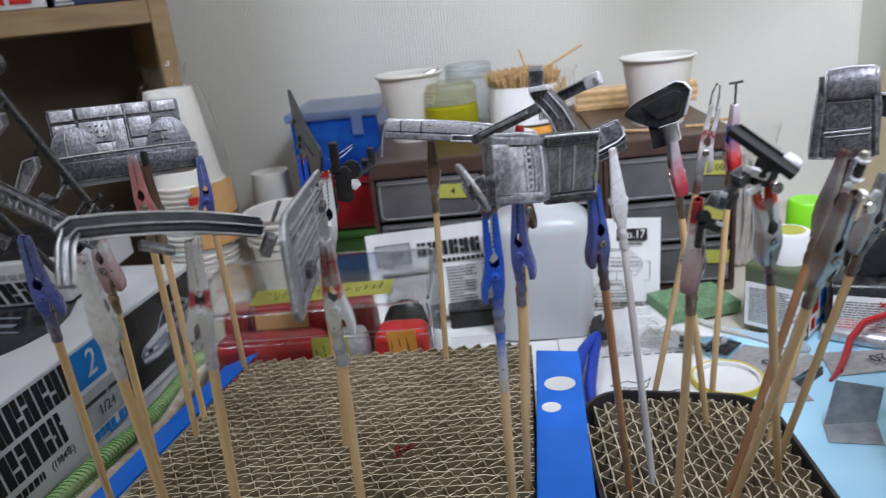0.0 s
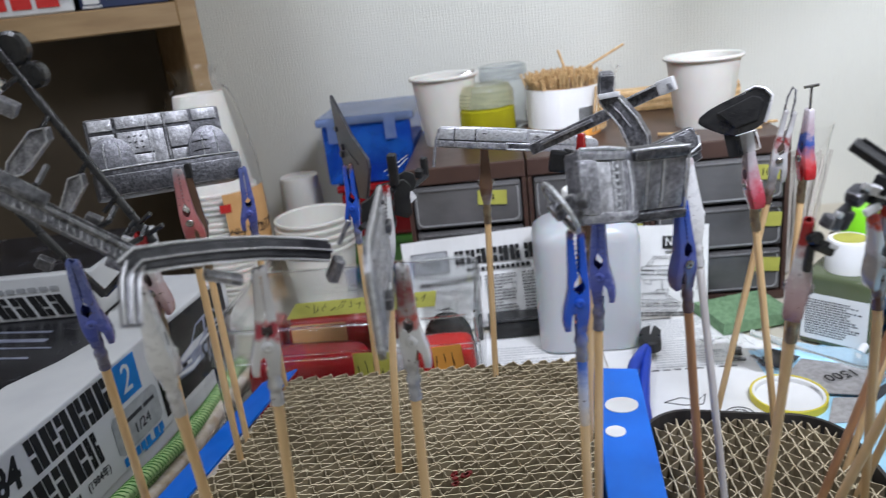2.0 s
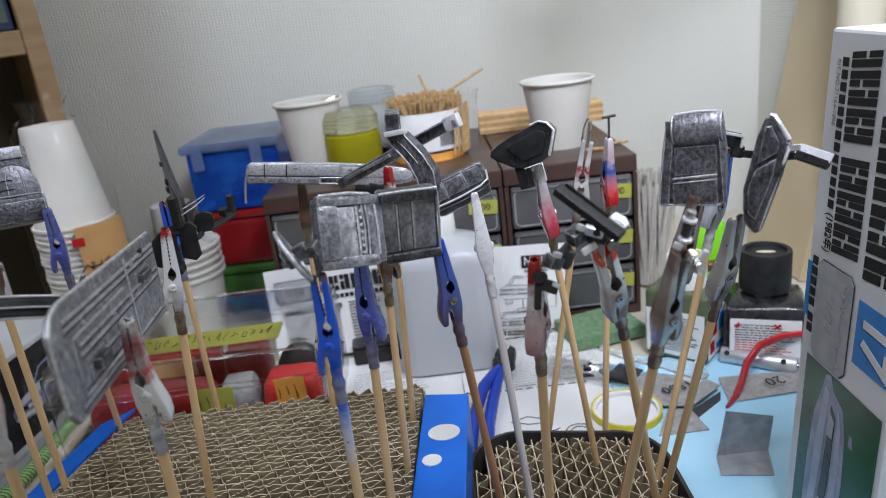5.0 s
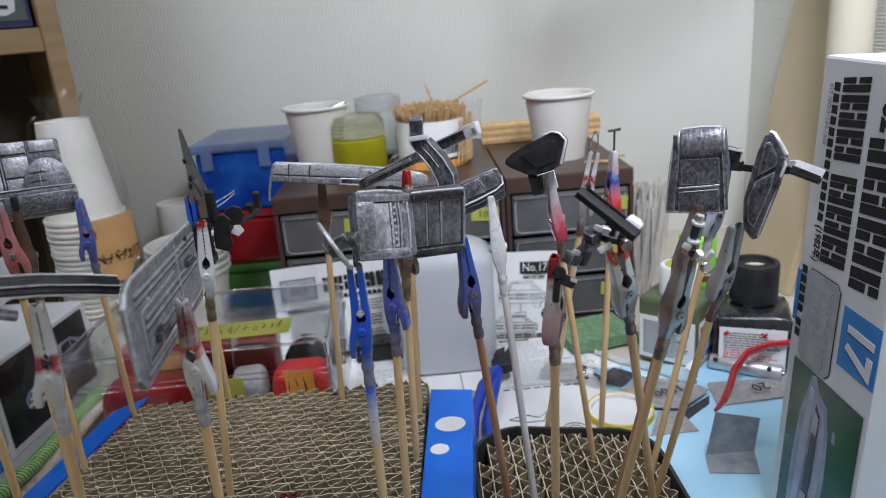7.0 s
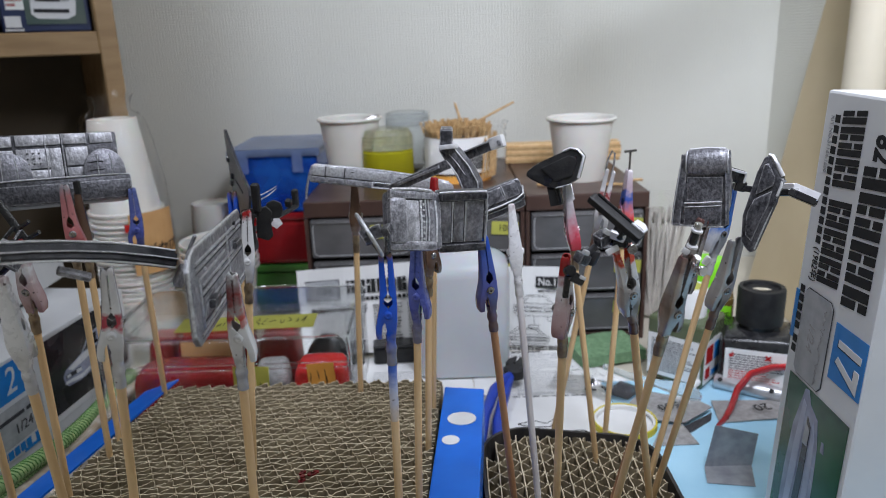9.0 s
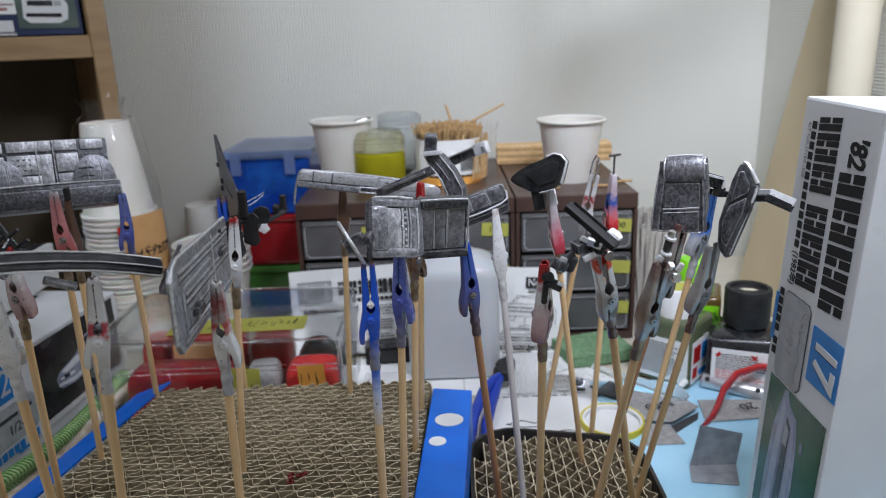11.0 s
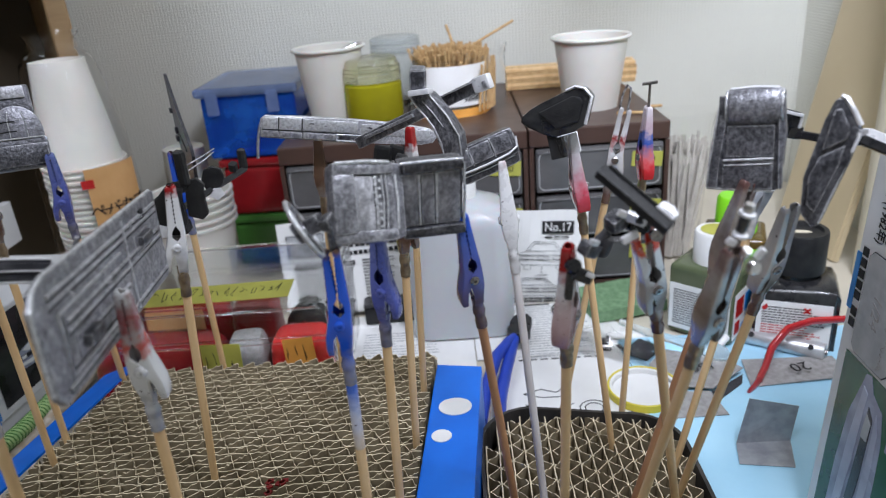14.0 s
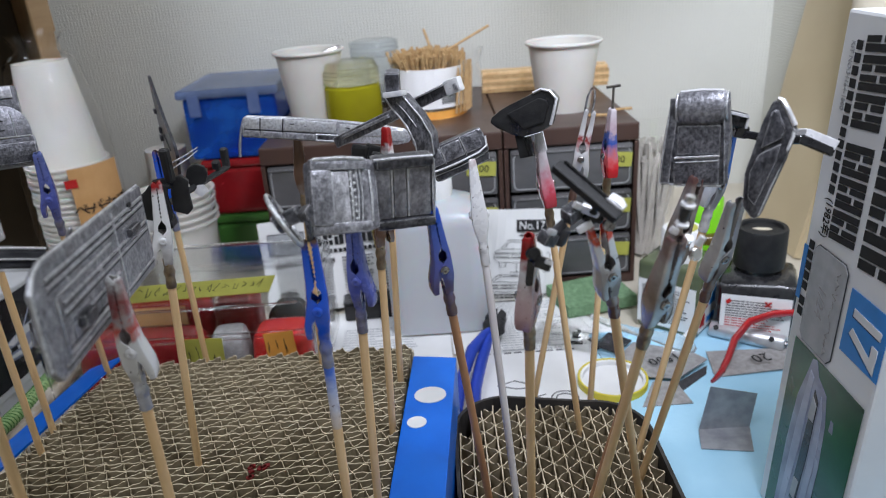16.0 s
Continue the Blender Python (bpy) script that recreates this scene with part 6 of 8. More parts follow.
def mirror_arm():
    t = thing("mirror_arm", "gloss black model arm with a boxy head and angled end", "model part", Matrix.Translation(mmv(160, 312, 175)))
    o = mmv(160, 312, 175)
    for name, a, b, w, d, mt in (("head", (153.5, 308, 178.6), (162, 310, 175.6), 4.4, 5.2, "gloss"), ("head_side", (154.2, 306, 176.4), (154.0, 306.4, 171.8), 2.0, 4.4, "gloss"), ("head_side", (161.4, 308.4, 174.4), (160.6, 308.8, 170.6), 2.0, 4.4, "gloss"),
                                 ("head_rim", (153.6, 305.2, 180.6), (162.6, 307.4, 177.6), 0.9, 1.0, "silver"), ("head_rim", (153.6, 305.4, 180.2), (153.4, 305.6, 175.4), 0.7, 0.8, "silver"), ("head_rim", (162.4, 307.4, 177.4), (162.0, 307.6, 173.8), 0.7, 0.8, "silver"), ("arm", (159, 312, 172), (171, 300, 171), 3.0, 2.4, "gloss"),
                                 ("elbow", (169, 300.5, 171.6), (174.5, 294, 173.0), 4.2, 2.8, "gloss"), ("end", (173.6, 294.4, 172.8), (181, 288.4, 169.6), 4.8, 3.0, "gloss"), ("end_rim", (169, 299, 173.6), (174.5, 292.6, 175.0), 0.9, 2.8, "silver"), ("end_rim", (174.2, 293, 175.0), (181, 287, 172.0), 0.9, 3.0, "silver")):
        a, b = mmv(*a) - o, mmv(*b) - o
        bm = bmesh.new()
        box(bm, ((b - a).length, w / 1000, d / 1000), frame_of((a + b) / 2, b - a, (0, -1, 0.1)) @ pose(0, 0, 0, 90, 0, 0), min(w, d) / 1000 * 0.15, 1)
        part(name, bm, M[mt], t)
    return t


def steering_wheel():
    z = Vector((0.857, 0.246, 0.452)).normalized()
    x = Vector((7.4, -5.6, -11.0))
    x = (x - z * x.dot(z)).normalized()
    m = Matrix((x, z.cross(x), z)).transposed().to_4x4()
    m.translation = mmv(21.5, 254.5, 172.4)
    t = thing("model_steering_wheel", "small silver-rimmed model steering wheel on a blue clip", "model part", m)
    bm = bmesh.new()
    tube(bm, [(0.0077 * math.cos(2 * math.pi * k / 28), 0.0077 * math.sin(2 * math.pi * k / 28), 0) for k in range(29)], 0.00062, 6)
    smooth(part("rim", bm, M["dryhi"], t), 60)
    bm = bmesh.new()
    lathe(bm, [(0, -0.0025), (0.0026, -0.0025), (0.003, -0.0005), (0.0024, 0.0006), (0, 0.0008)], 14)
    part("hub", bm, M["drydark"], t)
    for a in (20, 160, 270):
        rib(t, "spoke", [(2 * math.cos(radians(a)), 2 * math.sin(radians(a)), -0.6), (7.4 * math.cos(radians(a)), 7.4 * math.sin(radians(a)), 0)], 0.6, M["drydark"])
    for c, sz, r in (((0.4, 0, 2.6), (4.4, 4.0, 4.0), 12), ((1.8, -0.6, 5.6), (3.2, 4.6, 3.0), 30)):
        bm = bmesh.new()
        box(bm, [v / 1000 for v in sz], pose(c[0] / 1000, c[1] / 1000, c[2] / 1000, r, 8, r), 0.0008, 2)
        part("column_boss", bm, M["drydark"], t)
    grip = m.inverted() @ mmv(26, 262, 163.5) * 1000
    rib(t, "column", [(0.6, 0, 3), (2.4, -0.4, 5.5), tuple(grip)], 0.9, M["drydark"])
    return t


def thin_panel():
    u = Vector((-0.44, 0.90, 0.0))
    m = face_frame((-56.5, 396, 0), u, (0, 0, 1))
    t = thing("side_panel_piece", "thin dark gunmetal model side panel standing on edge", "model part", m)
    bm = bmesh.new()
    out = [(0, 142), (14, 140), (24, 145), (36, 152), (39, 160), (41, 172), (43, 184), (42, 187.5), (39.5, 187), (13, 171), (-10, 163), (-11, 159)]
    prism(bm, [(x / 1000, y / 1000) for x, y in out], 0.0014, pose(0, 0, -0.0007), 0.0003)
    part("panel", bm, M["gunmetal"], t)
    pad(t, "rib", 14, 160, 18, 1.2, -1.2, 2.4, M["gunmetal"], 0.3, 12)
    for x, y, w, h in ((30, 163, 3, 3), (37.5, 171, 4, 2.2), (34, 158.5, 5, 2.6), (26, 151, 6, 2.4)):
        pad(t, "tab", x, y, w, h, -1.9, 3.8, M["gunmetal"], 0.3)
    return t


def pedal_assembly():
    t = thing("pedal_assembly", "matt black model pedal frame with chrome levers on a white clip", "model part", Matrix.Translation(mmv(-36, 322, 166)))
    o = mmv(-36, 322, 166)
    L = lambda *p: tuple(v * 1000 for v in (mmv(*p) - o))
    bm = bmesh.new()
    tube(bm, [mmv(*L(-44, 312, 154)), mmv(*L(-38, 326, 155.5)), mmv(*L(-24.3, 365, 158))], 0.0013, 4)
    part("rod", bm, M["matblack"], t)
    plates = (
        ((-37.6, 318, 157.3), [(-5.5, -6.5), (3, -7.5), (5.5, -3), (4.5, 4), (6, 8), (0, 9), (-2, 6), (-6, 4.5), (-7, -2)], 3.4),
        ((-29.6, 323, 160), [(-3.5, -5), (1, -7), (3.2, -5), (2.4, 1), (3.6, 5), (1.5, 7.5), (-2, 7), (-3, 2)], 2.6),
        ((-30.6, 345, 161), [(-3, -4), (0, -4.6), (3, -3), (4.2, 0), (3.4, 3), (0.5, 4.4), (-2.6, 3.4), (-4, 0)], 2.2))
    for c, out, thick in plates:
        bm = bmesh.new()
        prism(bm, [(x / 1000, y / 1000) for x, y in out], thick / 1000, pose(0, 0, -thick / 2000), 0.0004)
        part("frame_plate", bm, M["matblack"], t).matrix_local = Matrix.Translation(mmv(*c) - o) @ pose(0, 0, 0, 90, 0, 14)
    for c, sz, r in (((-31.0, 320, 172), (3.2, 3, 12), 4), ((-34.5, 322, 165), (7, 4, 4), -14), ((-36, 322, 152), (6, 4, 5), 30), ((-24.8, 365, 162), (2.8, 3, 8), 0), ((-26.6, 358, 161), (3, 3, 4), 15)):
        bm = bmesh.new()
        box(bm, [v / 1000 for v in sz], Matrix.Translation(mmv(*c) - o) @ pose(0, 0, 0, r, r * 0.7, -15), 0.0006, 1)
        part("frame_piece", bm, M["matblack"], t)
    for c, r in (((-29.6, 344, 155.2), 25), ((-40.4, 315.5, 152.2), -20)):
        bm = bmesh.new()
        prism(bm, [(-0.0022, -0.0018), (0.0010, -0.0024), (0.0026, 0.0006), (0.0004, 0.0024), (-0.0020, 0.0014)], 0.0007, None, 0.0002)
        part("pedal", bm, M["silver"], t).matrix_local = Matrix.Translation(mmv(*c) - o) @ pose(0, 0, 0, 78, r, 10)
    rib(t, "lever", [L(-37, 336, 168), L(-32, 344, 169.6), L(-29, 348, 171)], 0.3, M["drymid"])
    rib(t, "lever", [L(-36, 336, 166.4), L(-32, 343, 168), L(-29, 347, 170)], 0.3, M["drymid"])
    return t


def swept(t, name, path, side, section, material):
    """A moulded bar: section points (across, out) in mm swept along a path of points, with a fixed upright direction."""
    pts = [Vector(p) for p in path]
    rings = []
    for i, p in enumerate(pts):
        d = (pts[min(i + 1, len(pts) - 1)] - pts[max(i - 1, 0)]).normalized()
        s = (Vector(side) - d * Vector(side).dot(d)).normalized()
        u = d.cross(s)
        rings.append([p + (s * a + u * b) / 1000 for a, b in section])
    bm = bmesh.new()
    loft(bm, rings)
    return part(name, bm, material, t)


def long_bar():
    t = thing("bumper_bar", "gunmetal model bumper bar with a bent end and silver edges", "model part", Matrix.Translation(mmv(-53, 233, 172)))
    o = mmv(-53, 233, 172)
    run = [(-72.5, 210.5, 180.6), (-71, 212.5, 182.0), (-66, 219, 180.4), (-60, 227, 178.0), (-53, 236.5, 174.6), (-46, 245.8, 170.4), (-41, 252.6, 167)]
    path = [mmv(*p) - o for p in run]
    out = (0.75, -0.55, 0.3)
    body = [(-2.2, -2.7), (0.6, -2.9), (0.6, -1.9), (1.6, -1.7), (1.6, -0.3), (2.5, 0.0), (2.5, 0.5), (1.5, 0.8), (1.5, 1.9), (0.8, 2.2), (0.8, 2.8), (-2.2, 2.7)]
    swept(t, "bar", path, out, body, M["gunmetal"])
    for a, b, r in ((0.8, 2.75, 0.34), (2.5, 0.25, 0.20), (0.7, -2.8, 0.34)):
        bm = bmesh.new()
        edge = []
        for i, p in enumerate(path):
            d = (path[min(i + 1, len(path) - 1)] - path[max(i - 1, 0)]).normalized()
            s = (Vector(out) - d * Vector(out).dot(d)).normalized()
            edge.append(p + (s * a + d.cross(s) * b) / 1000)
        tube(bm, edge, r / 1000, 6)
        smooth(part("edge_line", bm, M["silver"], t), 60)
    drop = [mmv(*p) - o for p in ((-71.6, 211.6, 181.4), (-71.6, 208.6, 178.8), (-71.0, 205.8, 175.2), (-70.2, 203.0, 171.4))]
    swept(t, "bent_end", drop, (0.65, -0.55, 0.4), [(-1.4, -2.0), (0.8, -2.0), (1.4, -1.3), (0.6, -0.5), (1.4, 0.3), (0.7, 1.2), (1.1, 1.9), (-1.4, 1.9)], M["drygrey"])
    for b in (-1.8, -0.2, 1.7):
        bm = bmesh.new()
        edge = []
        for i, p in enumerate(drop):
            d = (drop[min(i + 1, 3)] - drop[max(i - 1, 0)]).normalized()
            s = (Vector((0.65, -0.55, 0.4)) - d * Vector((0.65, -0.55, 0.4)).dot(d)).normalized()
            edge.append(p + (s * 1.25 + d.cross(s) * b) / 1000)
        tube(bm, edge, 0.0003, 6)
        smooth(part("edge_line", bm, M["silver"], t), 60)
    for p, s in (((-40, 254, 161), (3, 4, 7)), ((-37, 258, 170), (1.2, 1.2, 8)), ((-60, 228, 171), (9, 3, 2))):
        bm = bmesh.new()
        box(bm, [v / 1000 for v in s], Matrix.Translation(mmv(*p) - o) @ pose(0, 0, 0, 15, 25, 30), 0.0004, 1)
        part("tab", bm, M["drygrey"], t)
    return t


def sprue_tree():
    t = thing("sprue_tree", "black plastic sprue rails with small silvered model parts", "model part", Matrix.Translation(mmv(-108, 283, 168)))
    o = mmv(-108, 283, 168)
    L = lambda *p: tuple(v * 1000 for v in (mmv(*p) - o))
    rib(t, "rail", [L(-152, 285, 257), L(-143, 285, 239), L(-125, 285, 203), L(-105, 284.5, 164)], 1.5, M["gloss"])
    rib(t, "rail", [L(-172, 277, 214), L(-155, 277, 197), L(-142, 277, 182), L(-128, 279, 157), L(-124, 281, 149)], 1.5, M["gloss"])
    rib(t, "rail", [L(-124, 281, 149), L(-113, 283, 158), L(-105, 284.5, 166)], 1.2, M["gloss"])
    for a, b in (((-127, 284, 207), (-129, 281, 203)), ((-119, 284, 192), (-122, 282, 188)), ((-113, 284, 180), (-117, 282, 176)), ((-109, 284, 172), (-112, 281, 168)), ((-133, 284, 219), (-137, 281, 216)), ((-141, 284, 236), (-146, 282, 234)), ((-106, 284, 167), (-100, 283, 170)), ((-108, 284, 171), (-103, 283, 174))):
        rib(t, "gate", [L(*a), L(*b)], 0.8, M["gloss"])
    # small parts still on their gates
    bm = bmesh.new()
    prism(bm, [(0, 0), (0.006, 0.001), (0.0165, 0.010), (0.0165, 0.014), (0.012, 0.0135), (0.002, 0.005)], 0.004, face_frame(L(-143, 282, 189), (1, 0, 0), (0, 0, 1)).to_3x3().to_4x4(), 0.0007)
    p = part("mirror_shell", bm, M["dry"], t)
    p.location = mmv(-143, 283, 190) - o
    bm = bmesh.new()
    prism(bm, [(0, 0), (0.003, -0.001), (0.010, 0.007), (0.010, 0.011), (0.006, 0.010)], 0.003, face_frame((0, 0, 0), (1, 0, 0), (0, 0, 1)), 0.0006)
    p = part("mirror_shell", bm, M["dry"], t)
    p.location = mmv(-130, 283, 178) - o
    for base, pts in (((-143, 283, 190), [(0, 0), (6, 1), (16.5, 10), (16.5, 14), (12, 13.5), (2, 5), (0, 0)]), ((-130, 283, 178), [(0, 0), (3, -1), (10, 7), (10, 11), (6, 10), (0, 0)])):
        rib(t, "shell_rim", [L(base[0] + x, base[1] - 4.2 if len(pts) > 6 else base[1] - 3.2, base[2] + y) for x, y in pts], 0.38, M["dryhi"])
    for c, s, mt in (((-137, 281, 211), (6, 4, 4.5), "drygrey"), ((-147, 281, 236), (4, 3, 6), "dryhi"), ((-138, 282, 217), (2, 2, 5), "chrome"), ((-121, 280, 173), (5, 3, 7), "drydark"), ((-112, 280, 166), (3, 2, 5), "dryhi"), ((-160, 277, 208), (9, 3, 11), "drydark"), ((-137, 276, 163), (5, 3, 4), "drydark"), ((-116, 279, 160), (6, 2, 4), "dry")):
        bm = bmesh.new()
        box(bm, [v / 1000 for v in s], Matrix.Translation(mmv(*c) - o) @ pose(0, 0, 0, 10, 35, 15), 0.0006, 2)
        part("small_piece", bm, M[mt], t)
    for c, r in (((-134, 287, 227), 5.2), ((-129.5, 287, 219), 4.0)):
        bm = bmesh.new()
        lathe(bm, [(0, -0.0015), (r / 1000, -0.0015), (r / 1000, 0.0012), (r / 1000 * 0.8, 0.002), (0, 0.002)], 20, Matrix.Translation(mmv(*c) - o) @ pose(0, 0, 0, 90, 0, 0))
        part("gauge_disc", bm, M["gloss"], t)
    return t


def ribbed_strip():
    t = thing("ribbed_strip", "gunmetal ribbed model strip gripped by a violet-blue clip", "model part", Matrix.Translation(mmv(-116, 258, 169)))
    o = mmv(-116, 258, 169)
    a, b = mmv(-130, 233, 208), mmv(-96, 262, 164)
    m = frame_of((a + b) / 2 - o, b - a, (0.3, -0.6, 0.6))
    L = (b - a).length
    bm = bmesh.new()
    box(bm, (L, 0.0056, 0.0024), m, 0.0006, 2)
    part("strip", bm, M["drydark"], t)
    bm = bmesh.new()
    box(bm, (L * 0.8, 0.0016, 0.0012), m @ pose(0, 0.001, 0.0018), 0.0004, 1)
    part("spine", bm, M["drydark"], t)
    for k in range(30):
        bm = bmesh.new()
        box(bm, (0.0005, 0.0022, 0.0005), m @ pose(-L * 0.46 + k * L * 0.0315, -0.0013, 0.0013, 0, 0, 28 + 12 * math.sin(k * 2.7)), 0.0001, 1)
        part("rib", bm, M["drydark"], t)
    for y in (-0.0027, 0.0002, 0.0027):
        bm = bmesh.new()
        tube(bm, [m @ Vector((-L * 0.5, y, 0.0012)), m @ Vector((0, y, 0.0014)), m @ Vector((L * 0.5, y, 0.0012))], 0.0003, 5)
        part("edge_line", bm, M["drydark"], t)
    bm = bmesh.new()
    box(bm, (0.017, 0.0042, 0.0024), m @ pose(-L * 0.14, 0.0026, 0.0018), 0.0009, 2)
    part("raised_block", bm, M["drydark"], t)
    for k, (x, s) in enumerate(((-0.1, 0.006), (0.22, 0.005), (0.38, 0.004))):
        bm = bmesh.new()
        tube(bm, [m @ Vector((x * L, 0.003, 0)), m @ Vector((x * L + 0.002, 0.006, 0.001)), m @ Vector((x * L + 0.002, 0.006 + s, 0.001))], 0.0009, 6)
        part("peg", bm, M["gloss"], t)
    return t


rear_seat()
door_panel()
front_seat()
upright_seat()
side_seat()
small_seat()
bracket_and_lever()
dashboard()
column_cover()
wire_loop()
tee_pin()
black_handle()
mirror_arm()
steering_wheel()
thin_panel()
pedal_assembly()
long_bar()
sprue_tree()
ribbed_strip()
# Small silver facets put the chrome's glints into the colour.
small_knob("chain of dark and chrome model fittings between two clips", (85, 256, 163), [
    ((4.4, -1.5, -0.7), (4.6, 4.2, 4.0), (12, 25, 35), "drydark"), ((5.2, -3.6, 1.8), (2.6, 1.4, 1.6), (12, 25, 35), "silver"), ((11, 0, 5.3), (5.0, 4.4, 4.6), (15, -20, 30), "drydark"), ((12, -2.2, 8.0), (2.4, 1.4, 1.8), (10, 30, 20), "silver"),
    ((15.5, -1.6, 6.3), (5.2, 1.6, 2.8), (20, 20, -15), "silver"), ((14.0, -1.8, 1.8), (4.4, 1.5, 2.0), (-10, -25, 10), "silver"), ((8.4, 0, -1.0), (3.4, 5.2), (10, 20, 0), "gunmetal"), ((16.6, 0.6, 3.6), (5.4, 3.4, 3.0), (0, 15, 20), "gloss"), ((20.6, -1.0, 1.6), (3.4, 1.4), (80, 0, 10), "steel"),
    ((0.4, -2.0, -4.6), (3.8, 3.4), (70, 20, 0), "gloss"), ((2.6, -3.0, -7.0), (5.0, 2.4, 3.4), (-10, 30, 10), "gloss"), ((4.2, -4.4, -6.4), (2.2, 0.8, 1.2), (-10, 30, 10), "silver"), ((-0.4, -1.0, -10.4), (2.0, 2.2, 7.6), (0, 6, 0), "gloss"), ((7.4, -0.6, 1.6), (4.6, 2.0, 2.0), (0, -35, 15), "gunmetal")])
small_knob("chrome model fittings on a leaning clip", (121.6, 240, 164), [((-1, 0, 1), (2.6, 3.0), (30, 20, 0), "chrome"), ((-2.0, 0.5, 5.4), (3.4, 0.9), (14, 10, 0), "silver"), ((-1.6, 0.5, 7.8), (2.5, 4.0), (12, 8, 0), "gloss"), ((-0.9, 0.5, 10.2), (3.6, 0.9), (12, 12, 0), "silver"), ((-0.6, 0.4, 11.6), (2.5, 1.8), (12, 12, 0), "chrome"), ((-4, 0, 4), (2.2, 1.4, 1.8), (0, 30, 0), "silver"), ((0.9, -1.2, -2.0), (3.2, 1.8), (80, 10, 20), "chrome"), ((2.0, -1.0, 1.2), (1.6, 1.6, 3.0), (10, 30, 0), "silver")])
small_knob("black tip fitting under the bench seat", (-116, 345, 174), [((0, 0, 0), (2.5, 2.5, 6), (0, 0, 0), "matblack")])
small_knob("small dark fitting on a brown clip", (40, 327, 166), [((0, 0, 1), (4, 3, 5), (10, 20, 0), "matblack")])
small_knob("black clip fitting behind the front seat", (36, 366, 163), [((-6, -2, -4), (7, 4, 9), (0, 10, 0), "matblack"), ((-1, -1, -3), (6, 3, 6), (0, 20, 10), "matblack")])


# ---- things on and beside the drawers ----
def blue_case():
    t = thing("storage_case", "translucent blue plastic case with a frosted lid", "case", pose(-0.134, 0.635, 0.0925))
    bm = bmesh.new()
    box(bm, (0.072, 0.085, 0.048), None, 0.003, 2, (0.036, 0.0425, 0.024))
    part("body", bm, M["clearblue"], t)
    bm = bmesh.new()
    box(bm, (0.079, 0.092, 0.007), None, 0.0025, 2, (0.036, 0.0425, 0.0515))
    part("lid", bm, M["bluelid"], t, "blue-tinted clear lid")
    for x in (0.010, 0.056):
        bm = bmesh.new()
        box(bm, (0.009, 0.003, 0.017), None, 0.001, 2, (x, -0.0022, 0.043))
        part("latch", bm, M["bluelid"], t)
    return t


def stacked_case(label, z, h, mt, x0=-0.127, w=0.060):
    t = thing("storage_case", label, "case", pose(x0, 0.636, z))
    bm = bmesh.new()
    box(bm, (w, 0.08, h - 0.007), None, 0.004, 2, (w / 2, 0.04, (h - 0.007) / 2))
    part("body", bm, mt, t)
    bm = bmesh.new()
    box(bm, (w + 0.004, 0.084, 0.0062), None, 0.002, 2, (w / 2, 0.04, h - 0.0036))
    part("lid", bm, mt, t)
    return t


blue_case()
stacked_case("red plastic case under the blue one", 0.0455, 0.0465, M["casered"])
stacked_case("dark green plastic case at the bottom of the pile", 0.0006, 0.0445, M["green"])


def jar(label, place, r, h, body, lid, lid_h):
    t = thing("screw_jar", label, "jar", pose(*place))
    bm = bmesh.new()
    lathe(bm, [(0, 0), (r * 0.95, 0), (r, 0.003), (r, h - lid_h - 0.002), (r * 0.9, h - lid_h), (0, h - lid_h)], 30)
    smooth(part("body", bm, body, t), 40)
    bm = bmesh.new()
    lathe(bm, [(0, h - lid_h + 0.0003), (r * 0.98, h - lid_h + 0.0003), (r * 0.98, h - 0.008), (r * 0.9, h - 0.002), (r * 0.82, h), (0, h)], 30)
    smooth(part("lid", bm, lid, t), 40)
    for k in range(4):
        bm = bmesh.new()
        z = h - lid_h + 0.002 + k * 0.0028
        tube(bm, [(r * 0.99 * math.cos(a), r * 0.99 * math.sin(a), z) for a in [2 * math.pi * q / 28 for q in range(29)]], 0.0005, 5)
        part("thread", bm, lid, t)
    return t


jar("yellow screw jar with a clear plastic lid", (-0.001, 0.629, 0.118), 0.0216, 0.0440, M["jaryellow"], M["yellowlid"], 0.0165)
jar("clear plastic jar behind the yellow one", (0.014, 0.682, 0.118), 0.020, 0.052, M["pale"], M["pale"], 0.012)

cup_tool = thing("metal_nib", "small dark metal tool resting in a paper cup", "tool", pose(-0.017, 0.642, 0.1685, 0, 75, 20))
bm = bmesh.new()
tube(bm, [(0, 0, -0.020), (0, 0, 0.006), (0, 0, 0.010)], [0.0016, 0.0018, 0.0008], 8)
part("shaft", bm, M["steel"], cup_tool)


